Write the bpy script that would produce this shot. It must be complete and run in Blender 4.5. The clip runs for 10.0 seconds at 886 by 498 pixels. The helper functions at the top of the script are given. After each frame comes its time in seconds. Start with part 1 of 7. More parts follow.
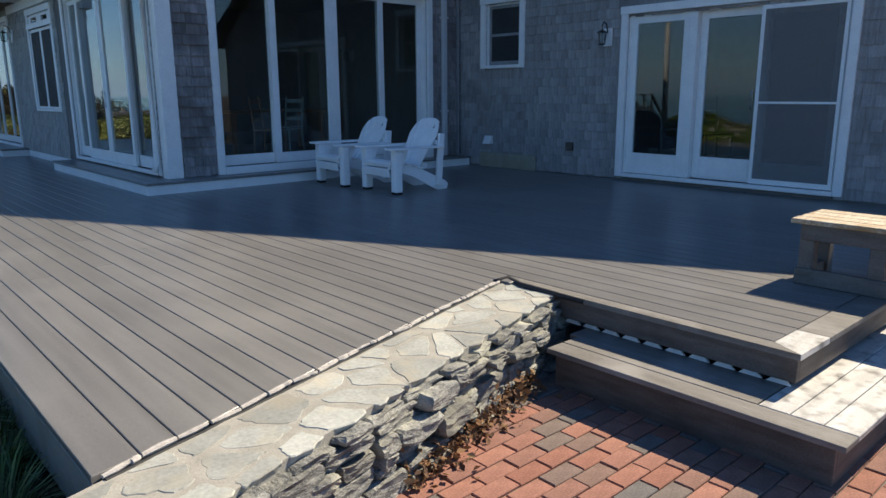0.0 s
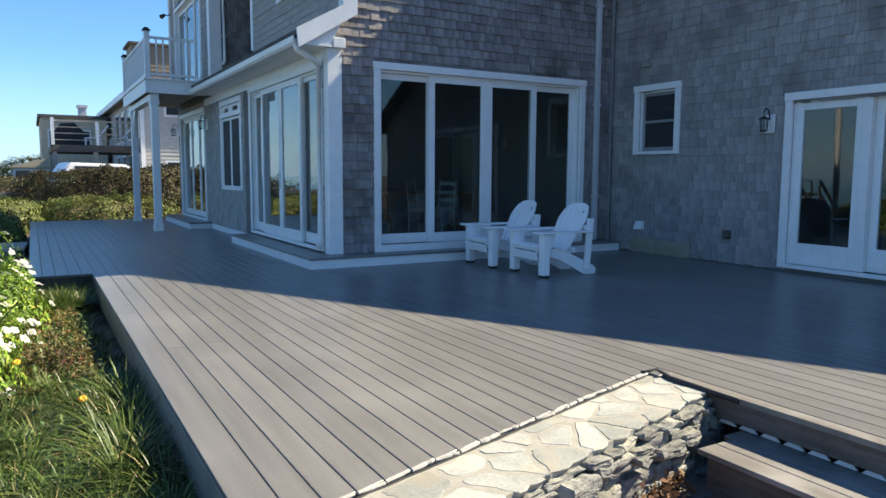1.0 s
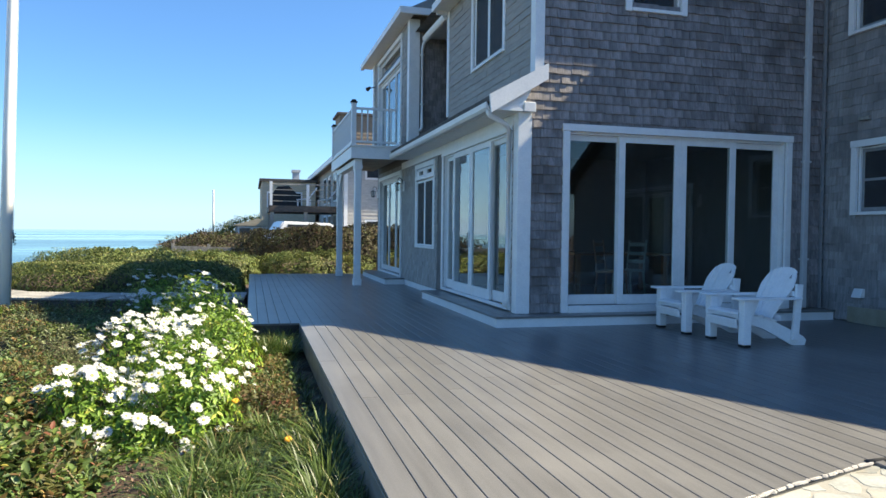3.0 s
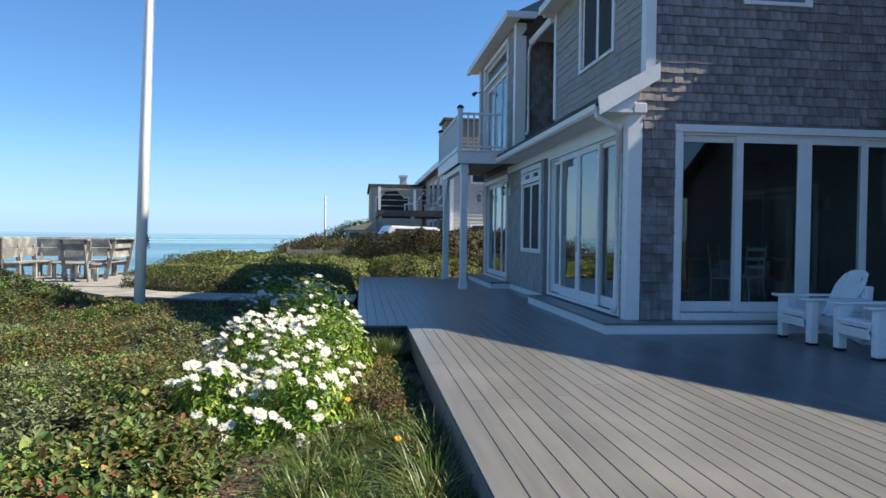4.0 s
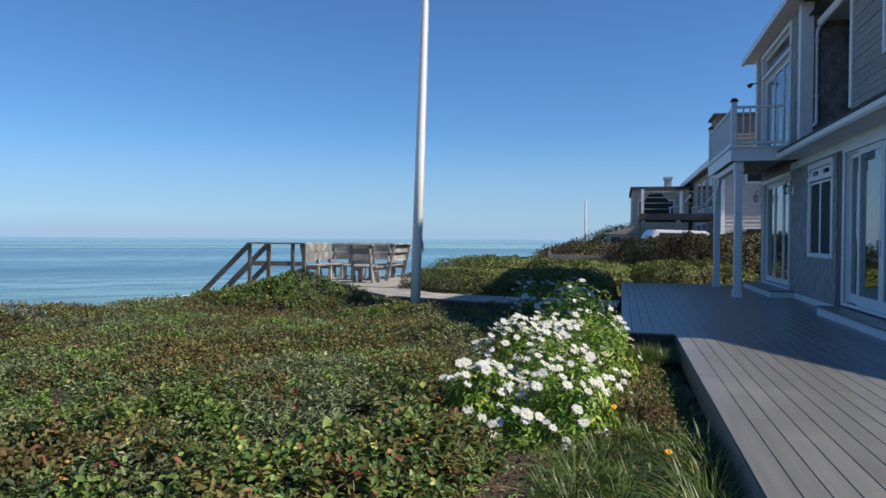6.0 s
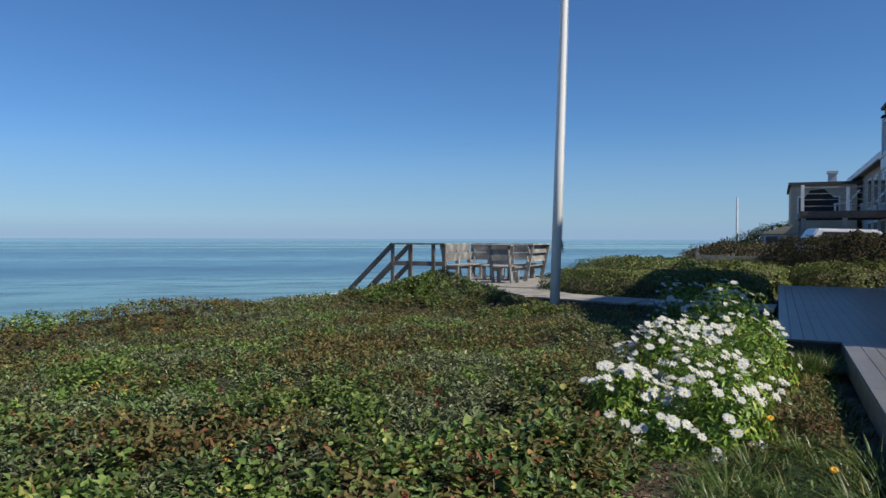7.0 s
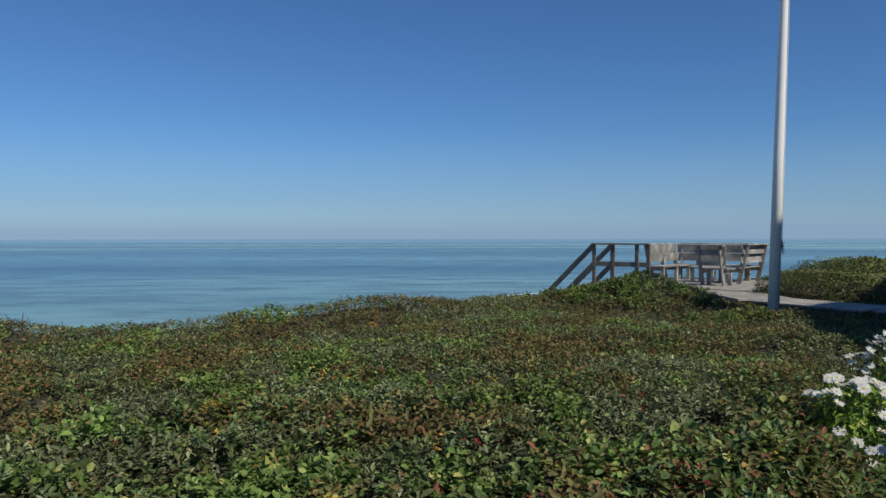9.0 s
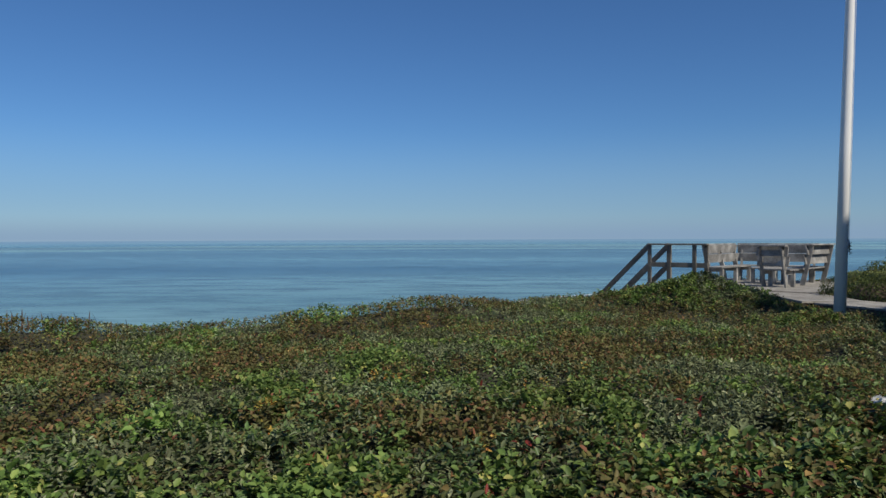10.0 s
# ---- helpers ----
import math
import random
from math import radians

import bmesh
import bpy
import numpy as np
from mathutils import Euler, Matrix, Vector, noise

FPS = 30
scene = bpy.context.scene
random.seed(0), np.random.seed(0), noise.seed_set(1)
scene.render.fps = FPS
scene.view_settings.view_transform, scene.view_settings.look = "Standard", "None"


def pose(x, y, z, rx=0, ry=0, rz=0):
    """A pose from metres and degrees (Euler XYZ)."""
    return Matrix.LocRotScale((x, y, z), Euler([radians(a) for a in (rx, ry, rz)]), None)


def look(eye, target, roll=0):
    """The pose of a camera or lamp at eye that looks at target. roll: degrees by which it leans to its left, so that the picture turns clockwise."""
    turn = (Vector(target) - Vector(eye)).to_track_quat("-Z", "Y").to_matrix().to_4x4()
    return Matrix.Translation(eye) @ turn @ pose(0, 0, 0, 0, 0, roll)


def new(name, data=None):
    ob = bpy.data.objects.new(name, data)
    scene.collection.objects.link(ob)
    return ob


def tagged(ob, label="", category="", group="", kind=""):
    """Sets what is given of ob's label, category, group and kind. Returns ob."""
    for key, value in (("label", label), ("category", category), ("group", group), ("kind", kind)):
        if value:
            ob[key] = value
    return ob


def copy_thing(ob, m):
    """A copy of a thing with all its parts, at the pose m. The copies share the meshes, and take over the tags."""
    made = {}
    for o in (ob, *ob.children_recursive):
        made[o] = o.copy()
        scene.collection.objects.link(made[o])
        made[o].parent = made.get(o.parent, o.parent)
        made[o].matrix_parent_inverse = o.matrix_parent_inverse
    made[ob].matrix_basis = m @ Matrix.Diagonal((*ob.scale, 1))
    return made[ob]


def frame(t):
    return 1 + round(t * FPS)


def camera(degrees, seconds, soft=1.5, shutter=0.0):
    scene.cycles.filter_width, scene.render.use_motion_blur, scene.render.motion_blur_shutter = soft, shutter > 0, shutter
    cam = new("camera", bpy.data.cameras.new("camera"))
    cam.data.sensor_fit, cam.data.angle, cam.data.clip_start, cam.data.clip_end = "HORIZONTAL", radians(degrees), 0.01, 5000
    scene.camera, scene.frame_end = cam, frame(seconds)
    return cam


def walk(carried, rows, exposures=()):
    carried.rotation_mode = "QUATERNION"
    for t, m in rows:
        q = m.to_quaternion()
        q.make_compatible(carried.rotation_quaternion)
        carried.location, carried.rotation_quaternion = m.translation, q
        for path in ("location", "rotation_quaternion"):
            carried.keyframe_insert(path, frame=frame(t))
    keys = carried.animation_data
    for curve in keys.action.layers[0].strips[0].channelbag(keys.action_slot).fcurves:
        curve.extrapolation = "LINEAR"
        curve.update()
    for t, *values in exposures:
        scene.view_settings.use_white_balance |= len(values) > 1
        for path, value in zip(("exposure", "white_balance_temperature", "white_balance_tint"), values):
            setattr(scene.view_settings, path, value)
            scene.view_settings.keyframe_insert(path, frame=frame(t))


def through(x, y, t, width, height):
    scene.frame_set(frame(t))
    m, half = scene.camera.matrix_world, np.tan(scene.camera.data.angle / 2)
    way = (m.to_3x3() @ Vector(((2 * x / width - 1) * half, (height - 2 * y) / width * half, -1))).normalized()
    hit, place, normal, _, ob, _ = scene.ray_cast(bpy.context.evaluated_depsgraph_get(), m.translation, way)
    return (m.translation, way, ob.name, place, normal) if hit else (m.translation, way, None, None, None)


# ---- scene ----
# camera and its walk
cam = camera(64.26, 10.0)
PATH = [
    (0, look((0.000, 0.000, 1.217), (3.266, 3.628, 0.133), -0.32)),
    (0.5, look((-0.041, -0.034, 1.244), (2.835, 3.988, 0.501), 0.08)),
    (1, look((-0.058, -0.053, 1.257), (2.438, 4.247, 0.730), 0.29)),
    (1.5, look((-0.071, -0.060, 1.258), (2.146, 4.405, 0.870), 0.45)),
    (2, look((-0.078, -0.062, 1.263), (1.910, 4.518, 1.011), 0.60)),
    (2.5, look((-0.093, -0.075, 1.272), (1.642, 4.612, 1.108), 0.63)),
    (3, look((-0.097, -0.071, 1.267), (1.213, 4.753, 1.146), 0.71)),
    (4.5, look((-0.131, -0.096, 1.273), (0.071, 4.899, 1.173), 0.61)),
    (5, look((-0.137, -0.095, 1.268), (-0.398, 4.897, 1.179), 0.51)),
    (5.5, look((-0.153, -0.085, 1.265), (-0.884, 4.861, 1.181), 0.45)),
    (7, look((-0.172, -0.092, 1.259), (-2.316, 4.424, 1.174), 0.18)),
    (7.5, look((-0.164, -0.127, 1.266), (-2.663, 4.203, 1.183), 0.09)),
    (8, look((-0.156, -0.124, 1.269), (-2.982, 4.000, 1.188), -0.10)),
    (8.5, look((-0.151, -0.151, 1.275), (-3.270, 3.756, 1.197), -0.35)),
    (9, look((-0.145, -0.177, 1.267), (-3.459, 3.567, 1.181), -0.07)),
    (9.5, look((-0.139, -0.179, 1.263), (-3.579, 3.449, 1.177), -0.04)),
    (10, look((-0.144, -0.153, 1.263), (-3.728, 3.333, 1.184), -0.22)),
]
EXPOSURES = [(0.0, 0.85, 7100, 10), (0.5, 1.10, 7150, 9), (1.5, 1.32, 7250, 6), (2.5, 1.45, 7250, 6), (3.2, 1.25, 7150, 6), (4.5, 0.75, 6700, 9), (5.5, 0.5, 6500, 10), (7.0, 0.06, 6400, 10), (8.5, -0.15, 6400, 10), (10.0, -0.25, 6400, 10)]
walk(cam, PATH, EXPOSURES)

# ---- daylight: clear sky and one sun from behind the house ----
SUN = Vector((1.03, -0.14, 1.0)).normalized()
world = bpy.data.worlds.new("sky")
scene.world = world
world.use_nodes = True
wn = world.node_tree.nodes
sky = wn.new("ShaderNodeTexSky")
sky.sky_type = "NISHITA"
sky.sun_disc = False
sky.sun_elevation = math.asin(SUN.z)
sky.sun_rotation = math.atan2(SUN.x, SUN.y)
sky.altitude = 0
sky.air_density, sky.dust_density, sky.ozone_density = 1.0, 0.0, 9.0
wn["Background"].inputs["Strength"].default_value = 0.085
tint = wn.new("ShaderNodeMix")
tint.data_type, tint.blend_type = "RGBA", "MULTIPLY"
tint.inputs["Factor"].default_value = 1.0
tint.inputs["B"].default_value = (0.78, 0.98, 1.13, 1)
world.node_tree.links.new(sky.outputs["Color"], tint.inputs["A"])
world.node_tree.links.new(tint.outputs["Result"], wn["Background"].inputs["Color"])
sun = new("sun", bpy.data.lights.new("sun", "SUN"))
sun.data.energy, sun.data.angle, sun.data.color = 4.9, radians(0.53), (1.0, 0.92, 0.78)
sun.matrix_world = look(SUN * 60, (0, 0, 0))

# ---- materials ----
def material(name):
    m = bpy.data.materials.new(name)
    m.use_nodes = True
    return m, m.node_tree.nodes, m.node_tree.links, m.node_tree.nodes["Principled BSDF"]


def surface(name, low, high, rough=0.6, scale=8.0, stretch=(1, 1, 1), fine=60.0, bump=0.15, per_piece=0.0, stain=None, stain_scale=1.5, metal=0.0, dist=0.005, island=False, spec=0.5):
    """Two colours mixed by a coarse and a fine noise, with relief; per_piece varies the value from piece to piece."""
    m, n, k, b = material(name)
    co = n.new("ShaderNodeTexCoord")
    mp = n.new("ShaderNodeMapping")
    mp.inputs["Scale"].default_value = stretch
    k.new(co.outputs["Object"], mp.inputs["Vector"])
    big = n.new("ShaderNodeTexNoise")
    big.inputs["Scale"].default_value, big.inputs["Detail"].default_value = scale, 5
    small = n.new("ShaderNodeTexNoise")
    small.inputs["Scale"].default_value, small.inputs["Detail"].default_value = fine, 4
    for t in (big, small):
        k.new(mp.outputs["Vector"], t.inputs["Vector"])
    add = n.new("ShaderNodeMath")
    add.operation = "MULTIPLY_ADD"
    add.inputs[1].default_value, add.inputs[2].default_value = 0.5, 0.0
    k.new(small.outputs["Fac"], add.inputs[0])
    half = n.new("ShaderNodeMath")
    half.operation = "MULTIPLY_ADD"
    half.inputs[1].default_value = 0.5
    k.new(big.outputs["Fac"], half.inputs[0])
    k.new(add.outputs[0], half.inputs[2])
    ramp = n.new("ShaderNodeValToRGB")
    ramp.color_ramp.elements[0].position, ramp.color_ramp.elements[1].position = 0.34, 0.66
    ramp.color_ramp.elements[0].color, ramp.color_ramp.elements[1].color = (*low, 1), (*high, 1)
    k.new(half.outputs[0], ramp.inputs["Fac"])
    out = ramp.outputs["Color"]
    if stain:
        st = n.new("ShaderNodeTexNoise")
        st.inputs["Scale"].default_value, st.inputs["Detail"].default_value = stain_scale, 6
        k.new(co.outputs["Object"], st.inputs["Vector"])
        sr = n.new("ShaderNodeMapRange")
        sr.inputs["From Min"].default_value, sr.inputs["From Max"].default_value = 0.5, 0.72
        k.new(st.outputs["Fac"], sr.inputs["Value"])
        mx = n.new("ShaderNodeMix")
        mx.data_type = "RGBA"
        k.new(sr.outputs["Result"], mx.inputs["Factor"])
        k.new(out, mx.inputs["A"])
        mx.inputs["B"].default_value = (*stain, 1)
        out = mx.outputs["Result"]
    if per_piece:
        if island:
            src = n.new("ShaderNodeNewGeometry").outputs["Random Per Island"]
        else:
            src = n.new("ShaderNodeObjectInfo").outputs["Random"]
        mr = n.new("ShaderNodeMapRange")
        mr.inputs["To Min"].default_value, mr.inputs["To Max"].default_value = 1 - per_piece, 1 + per_piece
        k.new(src, mr.inputs["Value"])
        hs = n.new("ShaderNodeHueSaturation")
        k.new(mr.outputs["Result"], hs.inputs["Value"])
        k.new(out, hs.inputs["Color"])
        out = hs.outputs["Color"]
    k.new(out, b.inputs["Base Color"])
    b.inputs["Roughness"].default_value, b.inputs["Metallic"].default_value = rough, metal
    b.inputs["Specular IOR Level"].default_value = spec
    if bump:
        bp = n.new("ShaderNodeBump")
        bp.inputs["Strength"].default_value, bp.inputs["Distance"].default_value = bump, dist
        k.new(half.outputs[0], bp.inputs["Height"])
        k.new(bp.outputs["Normal"], b.inputs["Normal"])
    return m


def leafy(name, stops, rough=0.55, through=0.25, patch=0.0):
    """Leaves: each blade takes one colour of the ramp, and lets some light through."""
    m, n, k, b = material(name)
    geo = n.new("ShaderNodeNewGeometry")
    ramp = n.new("ShaderNodeValToRGB")
    cr = ramp.color_ramp
    cr.interpolation = "LINEAR"
    while len(cr.elements) < len(stops):
        cr.elements.new(0.5)
    for e, (p, c) in zip(cr.elements, stops):
        e.position, e.color = p, (*c, 1)
    k.new(geo.outputs["Random Per Island"], ramp.inputs["Fac"])
    co = n.new("ShaderNodeTexCoord")
    nz = n.new("ShaderNodeTexNoise")
    nz.inputs["Scale"].default_value, nz.inputs["Detail"].default_value = 0.9, 3
    k.new(co.outputs["Object"], nz.inputs["Vector"])
    mr = n.new("ShaderNodeMapRange")
    mr.inputs["From Min"].default_value, mr.inputs["From Max"].default_value = 0.3, 0.7
    mr.inputs["To Min"].default_value, mr.inputs["To Max"].default_value = 0.64, 1.20
    k.new(nz.outputs["Fac"], mr.inputs["Value"])
    hs = n.new("ShaderNodeHueSaturation")
    k.new(mr.outputs["Result"], hs.inputs["Value"])
    if patch:
        nf = n.new("ShaderNodeTexNoise")
        nf.inputs["Scale"].default_value, nf.inputs["Detail"].default_value = 5.0, 2
        k.new(co.outputs["Object"], nf.inputs["Vector"])
        mf = n.new("ShaderNodeMapRange")
        mf.inputs["From Min"].default_value, mf.inputs["From Max"].default_value = 0.3, 0.7
        mf.inputs["To Min"].default_value, mf.inputs["To Max"].default_value = 1 - patch, 1 + patch
        k.new(nf.outputs["Fac"], mf.inputs["Value"])
        pr = n.new("ShaderNodeMath")
        pr.operation = "MULTIPLY"
        k.new(mf.outputs["Result"], pr.inputs[0])
        k.new(mr.outputs["Result"], pr.inputs[1])
        k.new(pr.outputs[0], hs.inputs["Value"])
        mh = n.new("ShaderNodeMapRange")
        mh.inputs["From Min"].default_value, mh.inputs["From Max"].default_value = 0.3, 0.7
        mh.inputs["To Min"].default_value, mh.inputs["To Max"].default_value = 0.485, 0.515
        k.new(nz.outputs["Fac"], mh.inputs["Value"])
        k.new(mh.outputs["Result"], hs.inputs["Hue"])
    k.new(ramp.outputs["Color"], hs.inputs["Color"])
    k.new(hs.outputs["Color"], b.inputs["Base Color"])
    b.inputs["Roughness"].default_value = rough
    b.inputs["Specular IOR Level"].default_value = 0.33
    tr = n.new("ShaderNodeBsdfTranslucent")
    k.new(hs.outputs["Color"], tr.inputs["Color"])
    mx = n.new("ShaderNodeMixShader")
    mx.inputs[0].default_value = through
    k.new(b.outputs[0], mx.inputs[1])
    k.new(tr.outputs[0], mx.inputs[2])
    k.new(mx.outputs[0], n["Material Output"].inputs["Surface"])
    return m


def glass_pane(name, tint=(0.80, 0.85, 0.85)):
    m, n, k, b = material(name)
    n.remove(b)
    clear = n.new("ShaderNodeBsdfTransparent")
    clear.inputs["Color"].default_value = (*tint, 1)
    gloss = n.new("ShaderNodeBsdfGlossy")
    gloss.inputs["Roughness"].default_value = 0.0
    lw = n.new("ShaderNodeLayerWeight")
    lw.inputs["Blend"].default_value = 0.5
    pw = n.new("ShaderNodeMath")
    pw.operation = "POWER"
    pw.inputs[1].default_value = 3.6
    k.new(lw.outputs["Facing"], pw.inputs[0])
    fr = n.new("ShaderNodeMath")
    fr.operation = "MULTIPLY_ADD"
    fr.inputs[1].default_value, fr.inputs[2].default_value = 0.90, 0.045
    k.new(pw.outputs[0], fr.inputs[0])
    mx = n.new("ShaderNodeMixShader")
    k.new(fr.outputs[0], mx.inputs[0])
    k.new(clear.outputs[0], mx.inputs[1])
    k.new(gloss.outputs[0], mx.inputs[2])
    k.new(mx.outputs[0], n["Material Output"].inputs["Surface"])
    return m


M_BOARD = surface("weathered_deck_board", (0.127, 0.122, 0.116), (0.195, 0.188, 0.178), 0.30, 3.0, (6, 0.35, 6), 90, 0.2, 0.08, stain=(0.205, 0.197, 0.186), stain_scale=0.9, spec=0.3)
M_FASCIA = surface("weathered_fascia", (0.07, 0.054, 0.044), (0.16, 0.135, 0.115), 0.65, 4.0, (1, 1, 6), 70, 0.3, 0.05, stain=(0.05, 0.04, 0.035), stain_scale=2.2, spec=0.25)
# the paler mottling adds sunlit brightness to the tread's colour
M_TREAD = surface("weathered_tread", (0.11, 0.10, 0.088), (0.21, 0.198, 0.178), 0.5, 3.0, (6, 0.5, 6), 90, 0.3, 0.06, stain=(0.25, 0.237, 0.218), stain_scale=3, spec=0.2)
M_SIDEBOARD = surface("pale_grey_fascia", (0.13, 0.127, 0.122), (0.22, 0.216, 0.208), 0.6, 3.0, (6, 0.35, 6), 70, 0.3, 0.05, stain=(0.09, 0.085, 0.078), stain_scale=3)
# worn boards whose pale colour also holds the glare of the sun
M_GLARETREAD = surface("worn_glare_tread", (0.36, 0.345, 0.315), (0.62, 0.605, 0.57), 0.4, 3.5, (0.8, 5, 5), 60, 0.3, 0.05, stain=(0.17, 0.16, 0.145), stain_scale=11)
M_SHINGLE = surface("grey_cedar_shingle", (0.20, 0.192, 0.178), (0.42, 0.407, 0.385), 0.8, 5.0, (6, 6, 0.7), 60, 0.4, 0.14)
M_SHINGLES = surface("grey_cedar_shingles", (0.20, 0.192, 0.178), (0.42, 0.407, 0.385), 0.8, 5.0, (6, 6, 0.7), 60, 0.4, 0.14, island=True)
# darker copy of the cedar shingle: the wing wall's shade is in its colour
M_WINGSHINGLE = surface("shaded_cedar_shingle", (0.19, 0.180, 0.176), (0.38, 0.362, 0.355), 0.8, 5.0, (6, 6, 0.7), 60, 0.4, 0.17, stain=(0.17, 0.158, 0.155), stain_scale=1.1)
M_WINGSHINGLES = surface("shaded_cedar_shingles", (0.19, 0.180, 0.176), (0.38, 0.362, 0.355), 0.8, 5.0, (6, 6, 0.7), 60, 0.4, 0.17, stain=(0.17, 0.158, 0.155), stain_scale=1.1, island=True)
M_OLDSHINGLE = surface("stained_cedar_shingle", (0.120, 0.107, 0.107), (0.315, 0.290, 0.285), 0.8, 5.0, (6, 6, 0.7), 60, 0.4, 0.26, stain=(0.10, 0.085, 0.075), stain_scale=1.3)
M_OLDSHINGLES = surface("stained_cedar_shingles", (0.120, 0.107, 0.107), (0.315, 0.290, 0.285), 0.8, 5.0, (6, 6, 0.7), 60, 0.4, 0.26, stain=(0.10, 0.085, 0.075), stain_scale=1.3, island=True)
M_TRIM = surface("white_trim_paint", (0.70, 0.71, 0.71), (0.82, 0.82, 0.81), 0.45, 6, (1, 1, 1), 40, 0.06)
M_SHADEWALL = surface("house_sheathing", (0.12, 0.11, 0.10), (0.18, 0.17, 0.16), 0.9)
# this grey puts the dimness behind insect screens into the sash colour
M_SASH = surface("shaded_grey_sash", (0.20, 0.205, 0.21), (0.29, 0.295, 0.30), 0.5, 6, (1, 1, 1), 40, 0.05)
# white downspout with the corner's shade put into its grey; also colours a far chimney
M_SPOUT = surface("shaded_spout_grey", (0.42, 0.43, 0.44), (0.54, 0.545, 0.55), 0.5, 6, (1, 1, 0.3), 40, 0.05)
M_ROOF = surface("roof_shingle", (0.05, 0.05, 0.052), (0.12, 0.115, 0.11), 0.9, 6, (1, 1, 1), 50, 0.3)
M_CLAPBOARD = surface("grey_clapboard", (0.25, 0.235, 0.215), (0.38, 0.362, 0.335), 0.8, 5.0, (0.7, 0.7, 6), 60, 0.3, 0.06)
M_CLAPBOARDS = surface("grey_clapboards", (0.25, 0.235, 0.215), (0.38, 0.362, 0.335), 0.8, 5.0, (0.7, 0.7, 6), 60, 0.3, 0.06, island=True)
M_CEDARROOF = surface("brown_cedar_roof", (0.17, 0.13, 0.095), (0.33, 0.265, 0.20), 0.85, 6, (1, 1, 3), 40, 0.4)
M_GLASS = glass_pane("window_glass")
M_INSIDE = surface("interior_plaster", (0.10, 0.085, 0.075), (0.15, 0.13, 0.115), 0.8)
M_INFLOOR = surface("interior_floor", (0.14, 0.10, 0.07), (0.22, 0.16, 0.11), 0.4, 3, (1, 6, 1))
M_STONE = surface("flat_fieldstone", (0.225, 0.23, 0.205), (0.365, 0.37, 0.335), 0.85, 6, (1, 1, 1), 55, 0.6, 0.26, stain=(0.37, 0.335, 0.26), stain_scale=5)
M_ROUGHSTONE = surface("rough_wall_stone", (0.07, 0.07, 0.064), (0.31, 0.308, 0.28), 0.9, 16, (1, 1, 2.6), 80, 0.9, 0.26, stain=(0.34, 0.33, 0.26), stain_scale=5, dist=0.014)
M_MORTAR = surface("sandy_mortar", (0.235, 0.222, 0.19), (0.355, 0.336, 0.288), 0.95, 12, (1, 1, 1), 120, 0.6)
M_SAND = surface("brick_joint_sand", (0.10, 0.085, 0.07), (0.2, 0.17, 0.14), 0.95, 12, (1, 1, 1), 120, 0.5)
M_SOIL = surface("mulch_soil", (0.035, 0.024, 0.016), (0.11, 0.075, 0.05), 0.95, 14, (1, 1, 1), 90, 0.8)
M_ROPE = surface("rope_edging", (0.27, 0.25, 0.23), (0.50, 0.47, 0.43), 0.9, 30, (1, 1, 1), 200, 0.4)
M_DARK = surface("black_edging", (0.008, 0.008, 0.009), (0.02, 0.02, 0.02), 0.6)
M_CHAIR = surface("white_chair_paint", (0.74, 0.75, 0.76), (0.86, 0.86, 0.86), 0.5, 9, (1, 1, 1), 60, 0.08)
M_WOOD = surface("silvered_wood", (0.19, 0.175, 0.15), (0.40, 0.375, 0.33), 0.75, 3, (1, 1, 1), 22, 0.2, 0.12)
M_POLE = surface("white_pole_paint", (0.80, 0.80, 0.78), (0.87, 0.87, 0.84), 0.35, 3, (1, 1, 0.2), 40, 0.03)
M_SANDBEACH = surface("beach_sand", (0.42, 0.36, 0.28), (0.55, 0.48, 0.38), 0.95, 0.3)
M_FOAM = surface("sea_foam", (0.62, 0.64, 0.64), (0.82, 0.83, 0.82), 0.8, 0.4, (1, 1, 1), 3, 0.1)

def screen_material(name, shade, dense=0.72):
    m, n, k, b = material(name)
    b.inputs["Base Color"].default_value = (*shade, 1)
    b.inputs["Roughness"].default_value = 0.7
    clear = n.new("ShaderNodeBsdfTransparent")
    mx = n.new("ShaderNodeMixShader")
    mx.inputs[0].default_value = dense
    k.new(clear.outputs[0], mx.inputs[1])
    k.new(b.outputs[0], mx.inputs[2])
    k.new(mx.outputs[0], n["Material Output"].inputs["Surface"])
    return m


M_SCREEN = screen_material("insect_screen", (0.035, 0.036, 0.04))
M_DOORSCREEN = screen_material("door_screen", (0.20, 0.197, 0.195), 0.55)

# ---- mesh helpers ----
def box(bm, x0, y0, z0, x1, y1, z1, bevel=0.0):
    """An upright block from corner to corner."""
    v = [bm.verts.new(p) for p in ((x0, y0, z0), (x1, y0, z0), (x1, y1, z0), (x0, y1, z0), (x0, y0, z1), (x1, y0, z1), (x1, y1, z1), (x0, y1, z1))]
    fs = [bm.faces.new([v[i] for i in q]) for q in ((3, 2, 1, 0), (4, 5, 6, 7), (0, 1, 5, 4), (1, 2, 6, 5), (2, 3, 7, 6), (3, 0, 4, 7))]
    if bevel:
        es = list({e for f in fs for e in f.edges})
        bmesh.ops.bevel(bm, geom=es, offset=bevel, segments=1, affect="EDGES")
    return v


